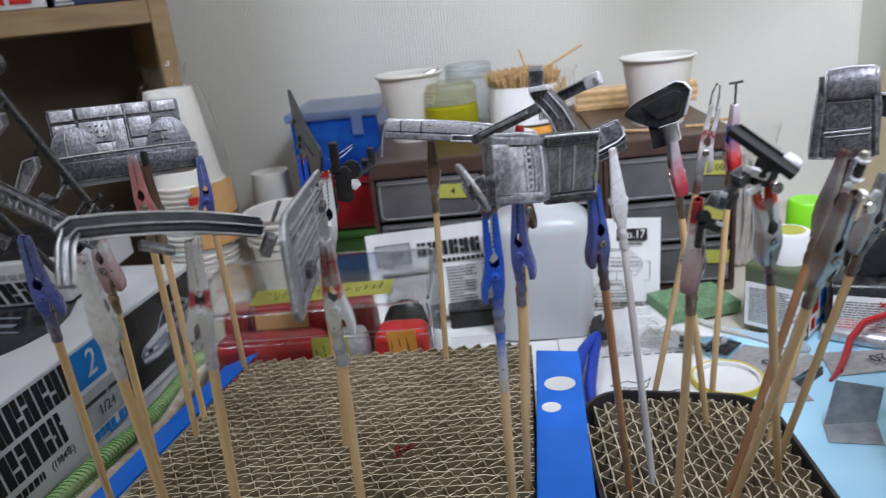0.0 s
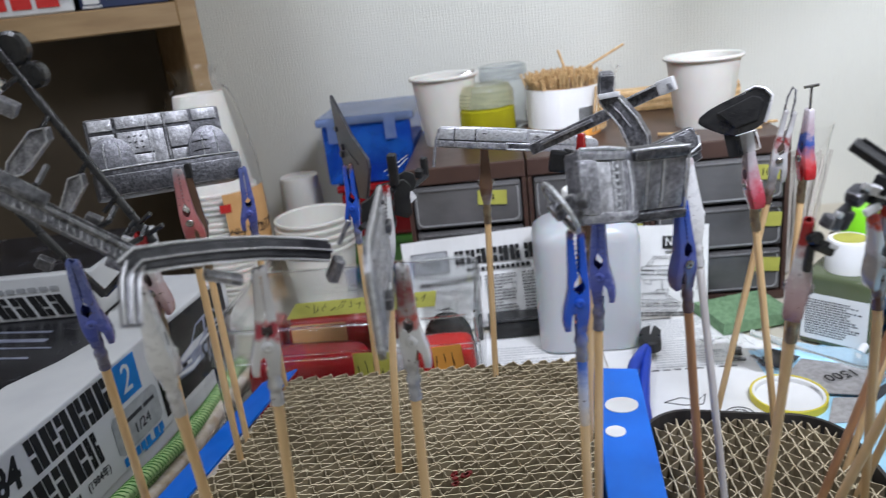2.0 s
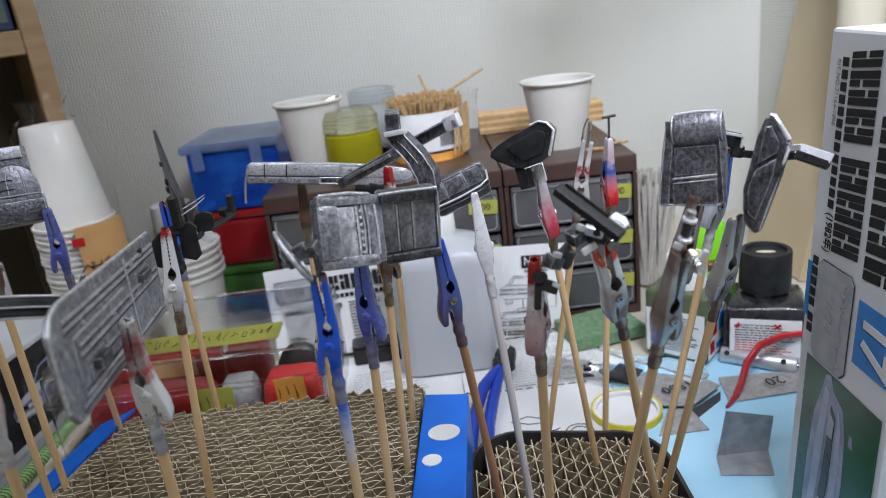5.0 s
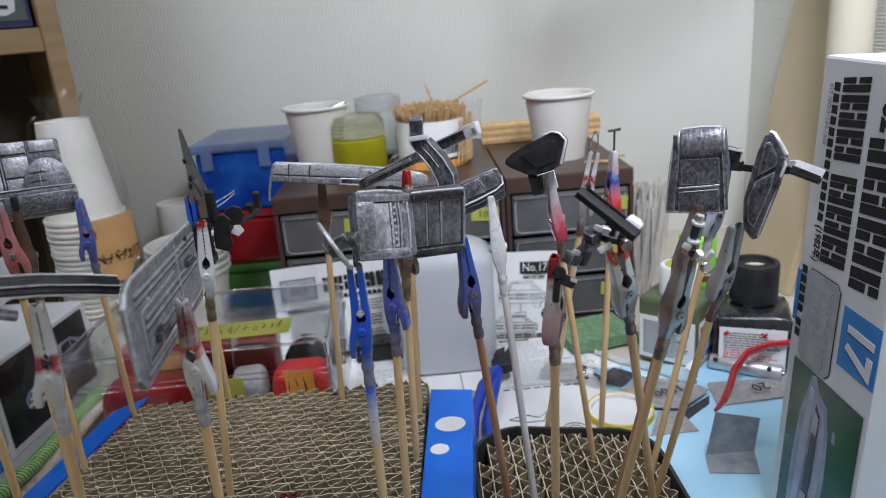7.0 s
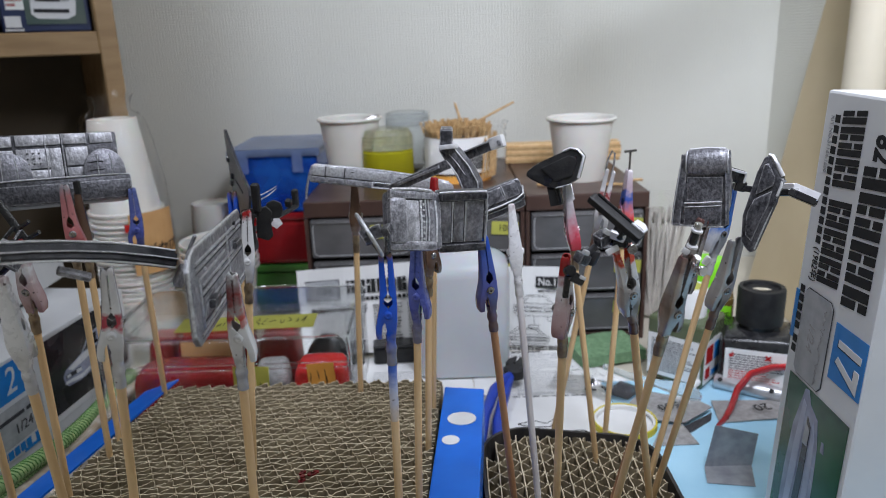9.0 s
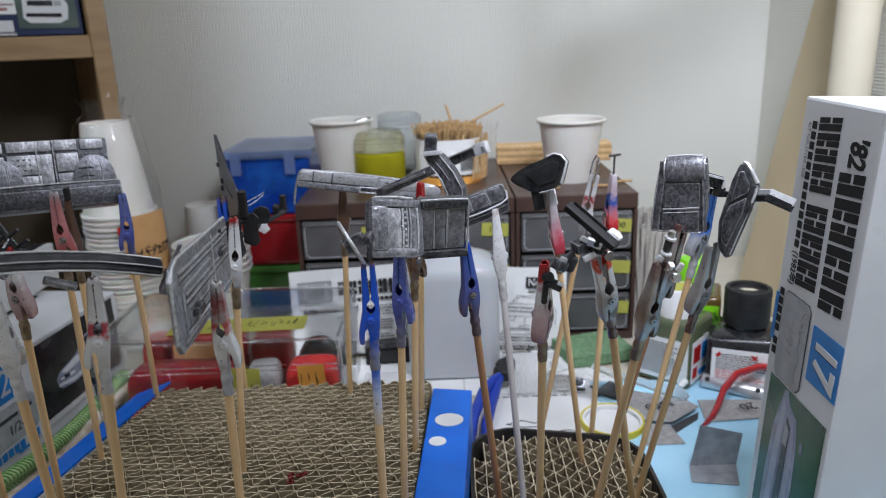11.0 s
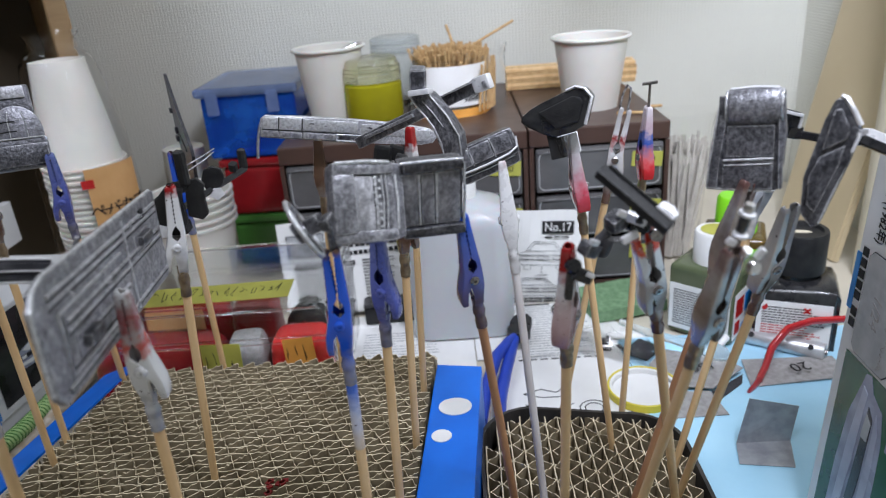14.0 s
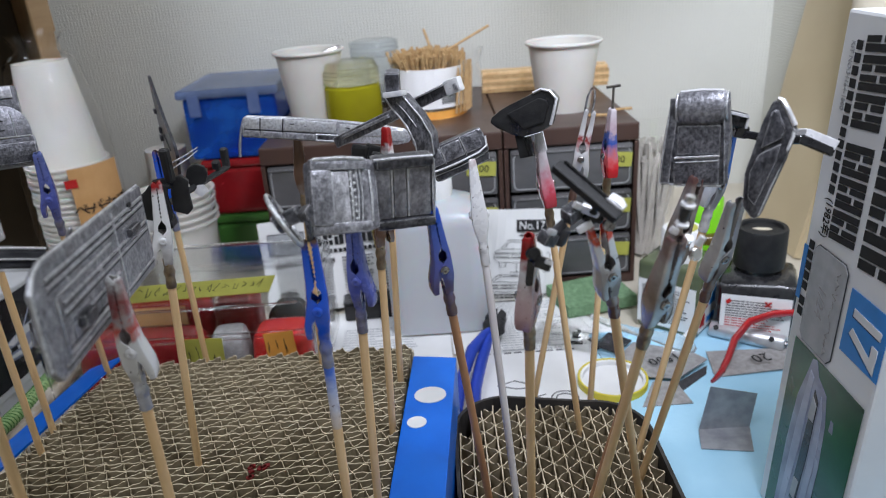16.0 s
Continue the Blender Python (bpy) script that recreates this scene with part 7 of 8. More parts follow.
def toothpick_tub():
    t = thing("toothpick_tub", "clear tub packed with wooden toothpicks and a white label", "tub", pose(0.0570, 0.632, 0.118))
    r, h = 0.0275, 0.040
    bm = bmesh.new()
    lathe(bm, [(0, 0), (r, 0), (r, h), (r - 0.001, h), (r - 0.001, 0.001), (0, 0.001)], 36)
    tub = part("tub", bm, M["clear"], t)
    tub.visible_shadow = False
    bm = bmesh.new()
    lathe(bm, [(r + 0.0004, 0.0), (r + 0.0004, 0.006), (r + 0.0002, 0.006), (r + 0.0002, 0.0)], 36)
    part("orange_band", bm, M["orange"], t)
    bm = bmesh.new()
    secs = [[((r + o) * math.cos(a), (r + o) * math.sin(a), z) for o, z in ((0.0003, 0.008), (0.0006, 0.008), (0.0006, 0.0365), (0.0003, 0.0365))] for a in [radians(-165 + k * 6) for k in range(24)]]
    loft(bm, secs)
    lab = part("label", bm, M["white"], t, "white paper label")
    for k in range(13):
        a = radians(-70 + k * 2.0)
        bm = bmesh.new()
        box(bm, (0.0003, 0.0004 if k % 3 else 0.0007, 0.011), Matrix.Translation(((r + 0.0008) * math.cos(a), (r + 0.0008) * math.sin(a), 0.0165)) @ pose(0, 0, 0, 0, 0, math.degrees(a)))
        part("barcode_bar", bm, M["ink"], lab)
    # the picks: a crowded sheaf with blunt, uneven ends
    bm = bmesh.new()
    rng = random.Random(11)
    for k in range(330):
        q, a = math.sqrt(rng.random()) * (r - 0.0022), rng.uniform(0, 6.283)
        x, y = q * math.cos(a), q * math.sin(a)
        lean = Vector((x * 0.36 + rng.uniform(-0.004, 0.004), y * 0.36 + rng.uniform(-0.004, 0.004), 0))
        top = 0.0475 + rng.uniform(-0.003, 0.003) - q * 0.12
        tube(bm, [(x * 0.95, y * 0.95, 0.03), (x + lean.x * 0.5, y + lean.y * 0.5, top)], 0.00095, 5)
    tagged(part("sheaf", bm, M["toothpick"], t), kind="stuff")
    for k in range(15):
        bm = bmesh.new()
        a = radians(-52 + k * 7.5)
        tube(bm, [(0.0305 * math.cos(a) + 0.0005, 0.0305 * math.sin(a), 0.003), (0.0325 * math.cos(a + 0.1), 0.0325 * math.sin(a + 0.1), 0.036 + 0.004 * math.sin(k * 2.7))], 0.0009, 5)
        part("loose_pick", bm, M["toothpick"], t)
    for a, b in (((0.004, 0, 0.046), (-0.001, 0.004, 0.062)), ((0.012, 0, 0.044), (0.048, 0.006, 0.061))):
        bm = bmesh.new()
        tube(bm, [a, b], 0.001, 6)
        part("stray_pick", bm, M["toothpick"], t)
    bm = bmesh.new()
    rng = random.Random(2)
    loft(bm, [[((q + rng.uniform(-0.0015, 0.0015)) * math.cos(a) + 0.006, (q + rng.uniform(-0.0015, 0.0015)) * math.sin(a), z) for a in [2 * math.pi * k / 20 for k in range(20)]] for q, z in ((0.033, 0.002), (0.0345, 0.02), (0.034, 0.038), (0.036, 0.047))], False)
    smooth(part("wrapping", bm, M["film"], t, "loose clear film"), 180).visible_shadow = False
    return t


toothpick_tub()


def stick_bundle():
    t = thing("stick_bundle", "bundle of flat wooden craft sticks lying on the drawers", "sticks", pose(0.100, 0.690, 0.1182))
    k = 0
    for row in range(6):
        for col in range(3):
            bm = bmesh.new()
            box(bm, (0.108, 0.006, 0.0026), pose(0.054 + 0.0012 * math.sin(k * 2.3), 0.004 + col * 0.0066, 0.0014 + row * 0.0029, 0, 0, 0.6 * math.sin(k)), 0.0003, 1)
            part("wooden_stick", bm, M["bamboo"] if k % 2 else M["toothpick"], t)
            k += 1
    return t


stick_bundle()
for x, y, rz, ln in ((0.118, 0.585, -22, 0.026), (0.168, 0.578, -12, 0.018), (0.190, 0.590, 5, 0.012)):
    t = thing("loose_stick", "broken wooden stick lying on the drawer top", "stick", pose(x, y, 0.1193, 0, 0, rz))
    bm = bmesh.new()
    tube(bm, [(0, 0, 0), (ln * 0.5, 0.0003, 0.0001), (ln, 0, 0)], 0.0011, 7)
    part("stick", bm, M["toothpick"], t)


def swab_bag():
    t = thing("swab_bag", "clear bag of thin white plastic sticks beside the drawers", "bag", pose(0.218, 0.60, 0.0006))
    rng = random.Random(4)
    bm = bmesh.new()
    for k in range(70):
        x, y = rng.uniform(-0.012, 0.014), rng.uniform(-0.010, 0.010)
        tube(bm, [(x * 0.6, y * 0.7, 0.002), (x + rng.uniform(-0.006, 0.010), y, 0.075 + rng.uniform(0, 0.02))], 0.0011, 5)
    tagged(part("plastic_sticks", bm, M["swab"], t), kind="stuff")
    bm = bmesh.new()
    loft(bm, [[((q + rng.uniform(-0.0015, 0.0015)) * math.cos(a), (q * 0.7 + rng.uniform(-0.0015, 0.0015)) * math.sin(a), z) for a in [2 * math.pi * k / 18 for k in range(18)]] for q, z in ((0.012, 0.001), (0.018, 0.03), (0.022, 0.07), (0.023, 0.10), (0.026, 0.112))], False)
    smooth(part("film", bm, M["film"], t), 180).visible_shadow = False
    return t


swab_bag()


# ---- instruction sheets ----
def leaning_sheet(label, x0, x1, z0, z1, y0, y1, marks, tilt=0.0):
    m = frame_of((x0, y0, z0), (x1 - x0, 0, (x1 - x0) * tilt), (0, y1 - y0, z1 - z0))
    t = thing("instruction_sheet", label, "paper", m)
    w, h = (x1 - x0), math.hypot(z1 - z0, y1 - y0)
    bm = bmesh.new()
    n = 12
    for i in range(n + 1):
        for j in (0, 1):
            bm.verts.new((w * i / n, 0.0012 * math.sin(i * 0.9) * j, h * j))
    bm.verts.ensure_lookup_table()
    for i in range(n):
        bm.faces.new([bm.verts[2 * i], bm.verts[2 * i + 2], bm.verts[2 * i + 3], bm.verts[2 * i + 1]])
    sheet = part("sheet", bm, M["white"], t)
    sol = sheet.modifiers.new("solid", "SOLIDIFY")
    sol.thickness = 0.0003
    f = pose(0, -0.0014, 0, 90, 0, 0)
    for rects, mt in marks:
        bars("print", rects, 0.0002, mt, t, f)
    return t, f, w, h


def text_lines(x, y, w, n, step, h, seed):
    """Lines of small print, each broken into word-long pieces."""
    rng = random.Random(seed)
    rects = []
    for k in range(n):
        at, end = 0.0, w * (rng.uniform(0.35, 0.9) if k % 5 == 4 else rng.uniform(0.88, 1.0))
        while at < end - h:
            ln = min(rng.uniform(1.5, 7) * h, end - at)
            rects.append((x + at, y - k * step, ln, h))
            at += ln + rng.uniform(0.5, 1.1) * h
    return rects


t, f, w, h = leaning_sheet("white kit instruction sheet with black heading bars", -0.066, 0.044, 0.0008, 0.066, 0.536, 0.5505,
                           [(strokes(word_blocks(0.037, 0.046, 0.0105, [0.0066] * 6 + [-0.001] + [0.0066, 0.0064], 0.0012), 0.0), M["ink"]), (word_blocks(0.044, 0.0405, 0.0028, [0.0026] * 13, 0.0009), M["ink"]),
                            ([(0.009, 0.0335, 0.042, 0.0032)], M["ink"]), (word_blocks(0.020, 0.0345, 0.0012, [0.0016] * 9, 0.0006), M["white"]), (text_lines(0.009, 0.0295, 0.040, 13, 0.0021, 0.0007, 1), M["ink"]), (text_lines(0.056, 0.036, 0.022, 15, 0.0022, 0.0007, 2), M["ink"]), (text_lines(0.082, 0.036, 0.022, 15, 0.0022, 0.0007, 12), M["ink"]),
                            ([(0.006, 0.042, 0.026, 0.016)], M["sandblack"])], 0.05)
bars("plaque", [(0.0066, 0.0426, 0.0248, 0.0148)], 0.0002, M["greyink"], t, f @ pose(0, 0, 0.0002))
words("1/24", 0.0075, M["sandblack"], t, f @ pose(0.0190, 0.0490, 0.0005), name="scale_text", shear=0.2)
t, f, w, h = leaning_sheet("white kit instruction sheet with line drawings of a car", 0.075, 0.140, 0.0008, 0.0655, 0.538, 0.5505,
                           [([(0.034, 0.050, 0.0215, 0.0085)], M["ink"]), (text_lines(0.036, 0.0470, 0.018, 1, 0.002, 0.0010, 21), M["ink"]), (text_lines(0.006, 0.0040, 0.050, 2, 0.002, 0.0009, 22), M["ink"])], -0.06)
words("No.17", 0.0085, M["white"], t, f @ pose(0.0447, 0.0542, 0.0004), name="sheet_number", squeeze=0.85)


def line_car(t, f, x, y, w, h):
    """A car seen from behind, drawn in thin lines."""
    for pts in ([(0, 0.3), (0.02, 0.55), (0.15, 0.64), (0.9, 0.62), (1, 0.5), (1, 0.25), (0.93, 0.12), (0.08, 0.14), (0, 0.3)], [(0.15, 0.64), (0.3, 0.97), (0.72, 0.95), (0.9, 0.62)], [(0.22, 0.66), (0.33, 0.90), (0.69, 0.89), (0.82, 0.65)],
                [(0, 0.33), (1, 0.29)], [(0.02, 0.5), (0.99, 0.47)], [(0.38, 0.34), (0.62, 0.33), (0.62, 0.45), (0.38, 0.46), (0.38, 0.34)], [(0.06, 0.35), (0.3, 0.345), (0.3, 0.46), (0.06, 0.48), (0.06, 0.35)], [(0.7, 0.33), (0.95, 0.32), (0.95, 0.45), (0.7, 0.45), (0.7, 0.33)],
                [(0.10, 0.13), (0.12, -0.02), (0.24, -0.03), (0.25, 0.12)], [(0.76, 0.12), (0.77, -0.04), (0.89, -0.04), (0.91, 0.12)]):
        bm = bmesh.new()
        tube(bm, [(x + a * w, y + b * h, 0.0003) for a, b in pts], 0.00017, 4)
        part("line_drawing", bm, M["ink"], t).matrix_local = f


line_car(t, f, 0.018, 0.0255, 0.034, 0.0195)
line_car(t, f, 0.010, 0.0045, 0.036, 0.0150)
for pts in ([(0.034, 0.0275), (0.034, 0.0210)], [(0.030, 0.0210), (0.038, 0.0210), (0.038, 0.0185), (0.030, 0.0185), (0.030, 0.0210)], [(0.013, 0.036), (0.010, 0.036), (0.010, 0.022), (0.014, 0.022)], [(0.055, 0.035), (0.0575, 0.035), (0.0575, 0.021), (0.053, 0.021)]):
    bm = bmesh.new()
    tube(bm, [(a, b, 0.0003) for a, b in pts], 0.00017, 4)
    part("line_drawing", bm, M["ink"], t).matrix_local = f


def flat_sheet(label, pts, z, marks, material="white", name="instruction_sheet", cat="paper", thick=0.0003):
    t = thing(name, label, cat, pose(pts[0][0], pts[0][1], z))
    o = pts[0]
    bm = bmesh.new()
    prism(bm, [(x - o[0], y - o[1]) for x, y in pts], thick)
    part("sheet", bm, M[material], t)
    for nm, kind, data, mt in marks:
        if kind == "bars":
            bars(nm, [(x - o[0], y - o[1], a, b) for x, y, a, b in data], 0.0001, M[mt], t, pose(0, 0, thick + 0.0001))
        else:
            bm = bmesh.new()
            tube(bm, [(x - o[0], y - o[1], thick + 0.0002) for x, y in data], 0.0003, 4)
            part(nm, bm, M[mt], t)
    return t


ring = lambda x, y, rx, ry: [(x + rx * math.cos(2 * math.pi * k / 18), y + ry * math.sin(2 * math.pi * k / 18)) for k in range(19)]
flat_sheet("white instruction sheet with line drawings lying on the desk", [(0.066, 0.395), (0.160, 0.380), (0.176, 0.470), (0.135, 0.528), (0.072, 0.522)], 0.0005,
           [("line_drawing", "line", ring(0.122, 0.412, 0.0075, 0.007), "ink"), ("line_drawing", "line", ring(0.122, 0.412, 0.0048, 0.0045), "ink"),
            ("line_drawing", "line", [(0.086, 0.428), (0.096, 0.432), (0.104, 0.428), (0.110, 0.434), (0.106, 0.424), (0.096, 0.424), (0.086, 0.428)], "ink"),
            ("line_drawing", "line", [(0.086, 0.418), (0.100, 0.412), (0.112, 0.417)], "ink"), ("line_drawing", "line", [(0.140, 0.405), (0.152, 0.440), (0.150, 0.455)], "ink"),
            ("rule", "bars", [(0.080 + k * 0.0065, 0.4625, 0.0045, 0.0011) for k in range(9)], "ink")])
flat_sheet("white text sheet lying flat in front of the drawers", [(0.062, 0.466), (0.142, 0.468), (0.150, 0.5335), (0.060, 0.5335)], 0.0010,
           [("text_line", "bars", text_lines(0.090, 0.528, 0.045, 22, 0.0030, 0.0008, 5), "greyink"), ("text_line", "bars", [(0.092, 0.531, 0.022, 0.0018)], "ink")])
flat_sheet("printed white sheet under the clear container", [(-0.045, 0.430), (0.062, 0.428), (0.060, 0.530), (-0.02, 0.532)], 0.0005,
           [("text_line", "bars", text_lines(-0.01, 0.505, 0.05, 26, 0.0033, 0.0008, 6), "greyink")])


black_strip = thing("black_case", "small matt black plastic case lying before the instruction sheet", "case", pose(0.0085, 0.5265, 0.0012, 0, 0, 4))
bm = bmesh.new()
box(bm, (0.040, 0.014, 0.012), None, 0.0018, 2, (0, 0, 0.006))
smooth(part("body", bm, M["matblack"], black_strip), 40)
bm = bmesh.new()
box(bm, (0.0405, 0.0145, 0.0024), None, 0.0008, 1, (0, 0, 0.0134))
part("lid", bm, M["gloss"], black_strip)


# ---- clear container with red car bodies ----
def clear_container():
    t = thing("clear_container", "clear plastic container with red model bodies and notes", "container", pose(-0.165, 0.420, 0.0006))
    w, d, h = 0.152, 0.095, 0.066
    bm = bmesh.new()
    box(bm, (w, d, h), None, 0.008, 3, (w / 2, d / 2, h / 2 + 0.001))
    shell = part("shell", bm, M["clear"], t, "clear plastic shell")
    sol = shell.modifiers.new("wall", "SOLIDIFY")
    sol.thickness, sol.offset = 0.0007, -1
    shell.visible_shadow = False
    smooth(shell, 40)
    bm = bmesh.new()
    for z in (0.0475, 0.0508):
        ringp = [(0.002, 0.0), (w - 0.002, 0.0), (w, d), (0, d), (0.002, 0.0)]
        tube(bm, [(x, y - 0.0005, z) for x, y in ringp], 0.0006, 6)
    part("seam_rim", bm, M["clear"], t)
    rng = random.Random(5)
    for a, b in (((0.006, 0.0015, 0.0660), (w - 0.006, 0.0015, 0.0660)), ((0.006, d - 0.0015, 0.0660), (w - 0.006, d - 0.0015, 0.0660)), ((w - 0.0015, 0.006, 0.0660), (w - 0.0015, d - 0.006, 0.0660)), ((0.0015, 0.006, 0.0660), (0.0015, d - 0.006, 0.0660)), ((w - 0.001, 0.001, 0.050), (w - 0.002, 0.003, 0.064)), ((0.001, 0.001, 0.050), (0.002, 0.003, 0.064))):
        bm = bmesh.new()
        a, b = Vector(a), Vector(b)
        tube(bm, [a.lerp(b, k / 9) + Vector((0, rng.uniform(-0.0003, 0.0003), rng.uniform(-0.0003, 0.0003))) for k in range(10)], 0.0008, 6)
        smooth(part("moulded_edge", bm, M["clear"], t), 60).visible_shadow = False
    bm = bmesh.new()
    n = 9
    grid = [[bm.verts.new((-0.004 + 0.046 * u / n + rng.uniform(-0.001, 0.001), -0.004 + 0.010 * u / n + rng.uniform(-0.0022, 0.0022), 0.030 + 0.042 * v / n - 0.012 * (u / n) ** 2 * v / n + rng.uniform(-0.001, 0.001))) for v in range(n + 1)] for u in range(n + 1)]
    for u in range(n):
        for v in range(n):
            bm.faces.new((grid[u][v], grid[u + 1][v], grid[u + 1][v + 1], grid[u][v + 1]))
    film = part("creased_film", bm, M["film"], t, "creased clear film over the corner")
    sol = film.modifiers.new("wall", "SOLIDIFY")
    sol.thickness = 0.0003
    film.visible_shadow = False
    return t


clear_container()


def red_body(label, place, size, rz, mt="red"):
    """A small moulded body shell with upright sides and a rounded back."""
    t = thing("moulded_body", label, "model part", pose(*place, 0, 0, rz))
    l, w, h = size
    bm = bmesh.new()
    rings = []
    for z, k in ((0, 0.97), (0.06, 1.0), (0.55, 1.0), (0.72, 0.985), (0.86, 0.94), (0.95, 0.86), (0.99, 0.74), (1.0, 0.5)):
        ring = []
        for q in range(32):
            a = 2 * math.pi * q / 32
            c, d = math.cos(a), math.sin(a)
            ring.append((k * l / 2 * math.copysign(abs(c) ** 0.45, c), k * w / 2 * math.copysign(abs(d) ** 0.45, d), z * h))
        rings.append(ring)
    loft(bm, rings)
    smooth(part("shell", bm, M[mt], t), 40)
    return t


def cased_note(label, place, w, h, mt, tilt, scrawl):
    t = thing("sticky_note", label, "note", pose(*place, 90 + tilt[0], tilt[1], tilt[2]))
    bm = bmesh.new()
    prism(bm, [(0, 0), (w, 0), (w, h), (0, h)], 0.0003)
    part("paper", bm, M[mt], t)
    for k in range(scrawl):
        rng = random.Random(k + int(w * 1e4))
        bm = bmesh.new()
        x = w * (0.08 + 0.86 * k / scrawl)
        tube(bm, [(x + rng.uniform(0, w * 0.06), h * rng.uniform(0.2, 0.85), 0.0004) for _ in range(4)], 0.0002, 4)
        part("scrawl_bar", bm, M["ink"], t)
    return t


red_body("dark red model chassis in the clear container", (-0.145, 0.478, 0.0042), (0.018, 0.026, 0.044), 4, "darkred")
red_body("dark red model body behind the grey part in the container", (-0.066, 0.470, 0.0042), (0.026, 0.026, 0.048), -3, "darkred")
red_body("bright red model body with an orange note", (-0.033, 0.436, 0.0042), (0.034, 0.026, 0.042), 0)
red_body("red model body with a brown note in the container", (-0.108, 0.474, 0.0042), (0.052, 0.024, 0.050), 3, "casered")
red_body("red model car body at the bottom of the container", (-0.1135, 0.4405, 0.0042), (0.074, 0.026, 0.040), 0, "casered")
red_body("grey model part in the clear container", (-0.064, 0.4385, 0.0042), (0.021, 0.021, 0.040), 6, "sand")


def parts_tray():
    t = thing("parts_tray", "dark grey vacuum-formed tray lying inside the clear container", "tray", pose(-0.160, 0.4255, 0.0028))
    bm = bmesh.new()
    box(bm, (0.142, 0.084, 0.001), None, 0.0003, 1, (0.071, 0.042, 0.0005))
    part("sheet", bm, M["sandblack"], t)
    for x, w, mt in ((0.016, 0.010, "bamboo_grey"), (0.030, 0.006, "orange"), (0.116, 0.016, "sand"), (0.098, 0.008, "kraft_label")):
        bm = bmesh.new()
        box(bm, (w, 0.026, 0.004), pose(x, 0.062, 0.0035, 4, 0, 12), 0.001, 2)
        part("sprue_strip", bm, M[mt], t)
    return t


def smoky_canopy():
    t = thing("smoky_canopy", "dark smoky clear model canopy inside the clear container", "model part", pose(-0.034, 0.468, 0.0042))
    bm = bmesh.new()
    rings = []
    for q in range(7):
        a = math.pi / 2 * q / 6
        rings.append([(0.020 * math.cos(a) * math.cos(2 * math.pi * k / 24), 0.013 * math.cos(a) * math.sin(2 * math.pi * k / 24), 0.0005 + 0.046 * math.sin(a)) for k in range(24)] if q < 6 else [(0.0008 * math.cos(2 * math.pi * k / 24), 0.0006 * math.sin(2 * math.pi * k / 24), 0.0467) for k in range(24)])
    loft(bm, rings)
    smooth(part("shell", bm, M["gloss"], t), 60)
    return t


parts_tray()
smoky_canopy()
cased_note("handwritten yellow note on the clear container", (-0.1190, 0.4300, 0.0683), 0.083, 0.0215, "yellow", (-90, 0, 2), 15)
cased_note("brown paper note on a red body in the container", (-0.129, 0.4612, 0.034), 0.034, 0.017, "kraft_label", (-4, 0, 0), 0)
cased_note("yellow sticky note inside the container", (-0.083, 0.4178, 0.030), 0.021, 0.021, "yellow", (0, 2, 0), 4)
cased_note("orange sticky note inside the container", (-0.038, 0.4178, 0.031), 0.016, 0.020, "orange", (0, -3, 0), 3)


# ---- bottles on the right ----
def label_face(t, w, h, m, colour_bars, seed, lines=9):
    bm = bmesh.new()
    prism(bm, [(0, 0), (w, 0), (w, h), (0, h)], 0.0003)
    lab = part("label", bm, M["white"], t, "white paper label with small print")
    lab.matrix_local = m
    rng = random.Random(seed)
    for k in range(lines):
        y = h * 0.86 - k * h * 0.8 / lines
        at, end, rects = w * 0.07, w * rng.uniform(0.66, 0.92), []
        while at < end - w * 0.02:
            ln = min(w * rng.uniform(0.03, 0.11), end - at)
            rects.append((at, y, ln, h * 0.019))
            at += ln + w * rng.uniform(0.008, 0.02)
        bars("print", rects, 0.0002, M["ink"] if k not in colour_bars else M["red"], lab, pose(0, 0, 0.0003))
    return lab


def square_bottle():
    m = frame_of((0.1815, 0.4895, 0.0006), (0.030, -0.027, 0), (0, 0, 1))
    t = thing("cement_bottle", "square greenish glass bottle with white cap and label", "bottle", m)
    W, D, Hh = 0.040, 0.036, 0.046
    bm = bmesh.new()
    box(bm, (W, D, Hh), None, 0.0035, 3, (W / 2, D / 2, Hh / 2))
    smooth(part("glass", bm, M["bottlegreen"], t), 40)
    bm = bmesh.new()
    lathe(bm, [(0, 0), (0.0125, 0), (0.0125, 0.018), (0.0115, 0.0195), (0, 0.0195)], 26, pose(W / 2, D / 2, Hh))
    smooth(part("cap", bm, M["white"], t, "white screw cap"), 40)
    bm = bmesh.new()
    cyl(bm, 0.009, 0.0004, 20, pose(W / 2, D / 2, Hh + 0.0195))
    part("cap_sticker", bm, M["yellow"], t)
    lab = label_face(t, 0.037, 0.030, pose(0.0015, -0.0003, 0.004, 90, 0, 0), (), 3, 15)
    bm = bmesh.new()
    prism(bm, [(0, 0), (0.033, 0), (0.033, 0.030), (0, 0.030)], 0.0003)
    side = part("label", bm, M["white"], t, "white paper label with red and blue patches")
    side.matrix_local = pose(W + 0.0003, 0.0015, 0.004, 90, 0, 90)
    bars("red_patch", [(0.002, 0.014, 0.011, 0.012), (0.002, 0.003, 0.007, 0.008)], 0.0002, M["red"], side, pose(0, 0, 0.0003))
    bars("blue_patch", [(0.015, 0.014, 0.014, 0.012), (0.012, 0.003, 0.016, 0.004)], 0.0002, M["printblue"], side, pose(0, 0, 0.0003))
    return t


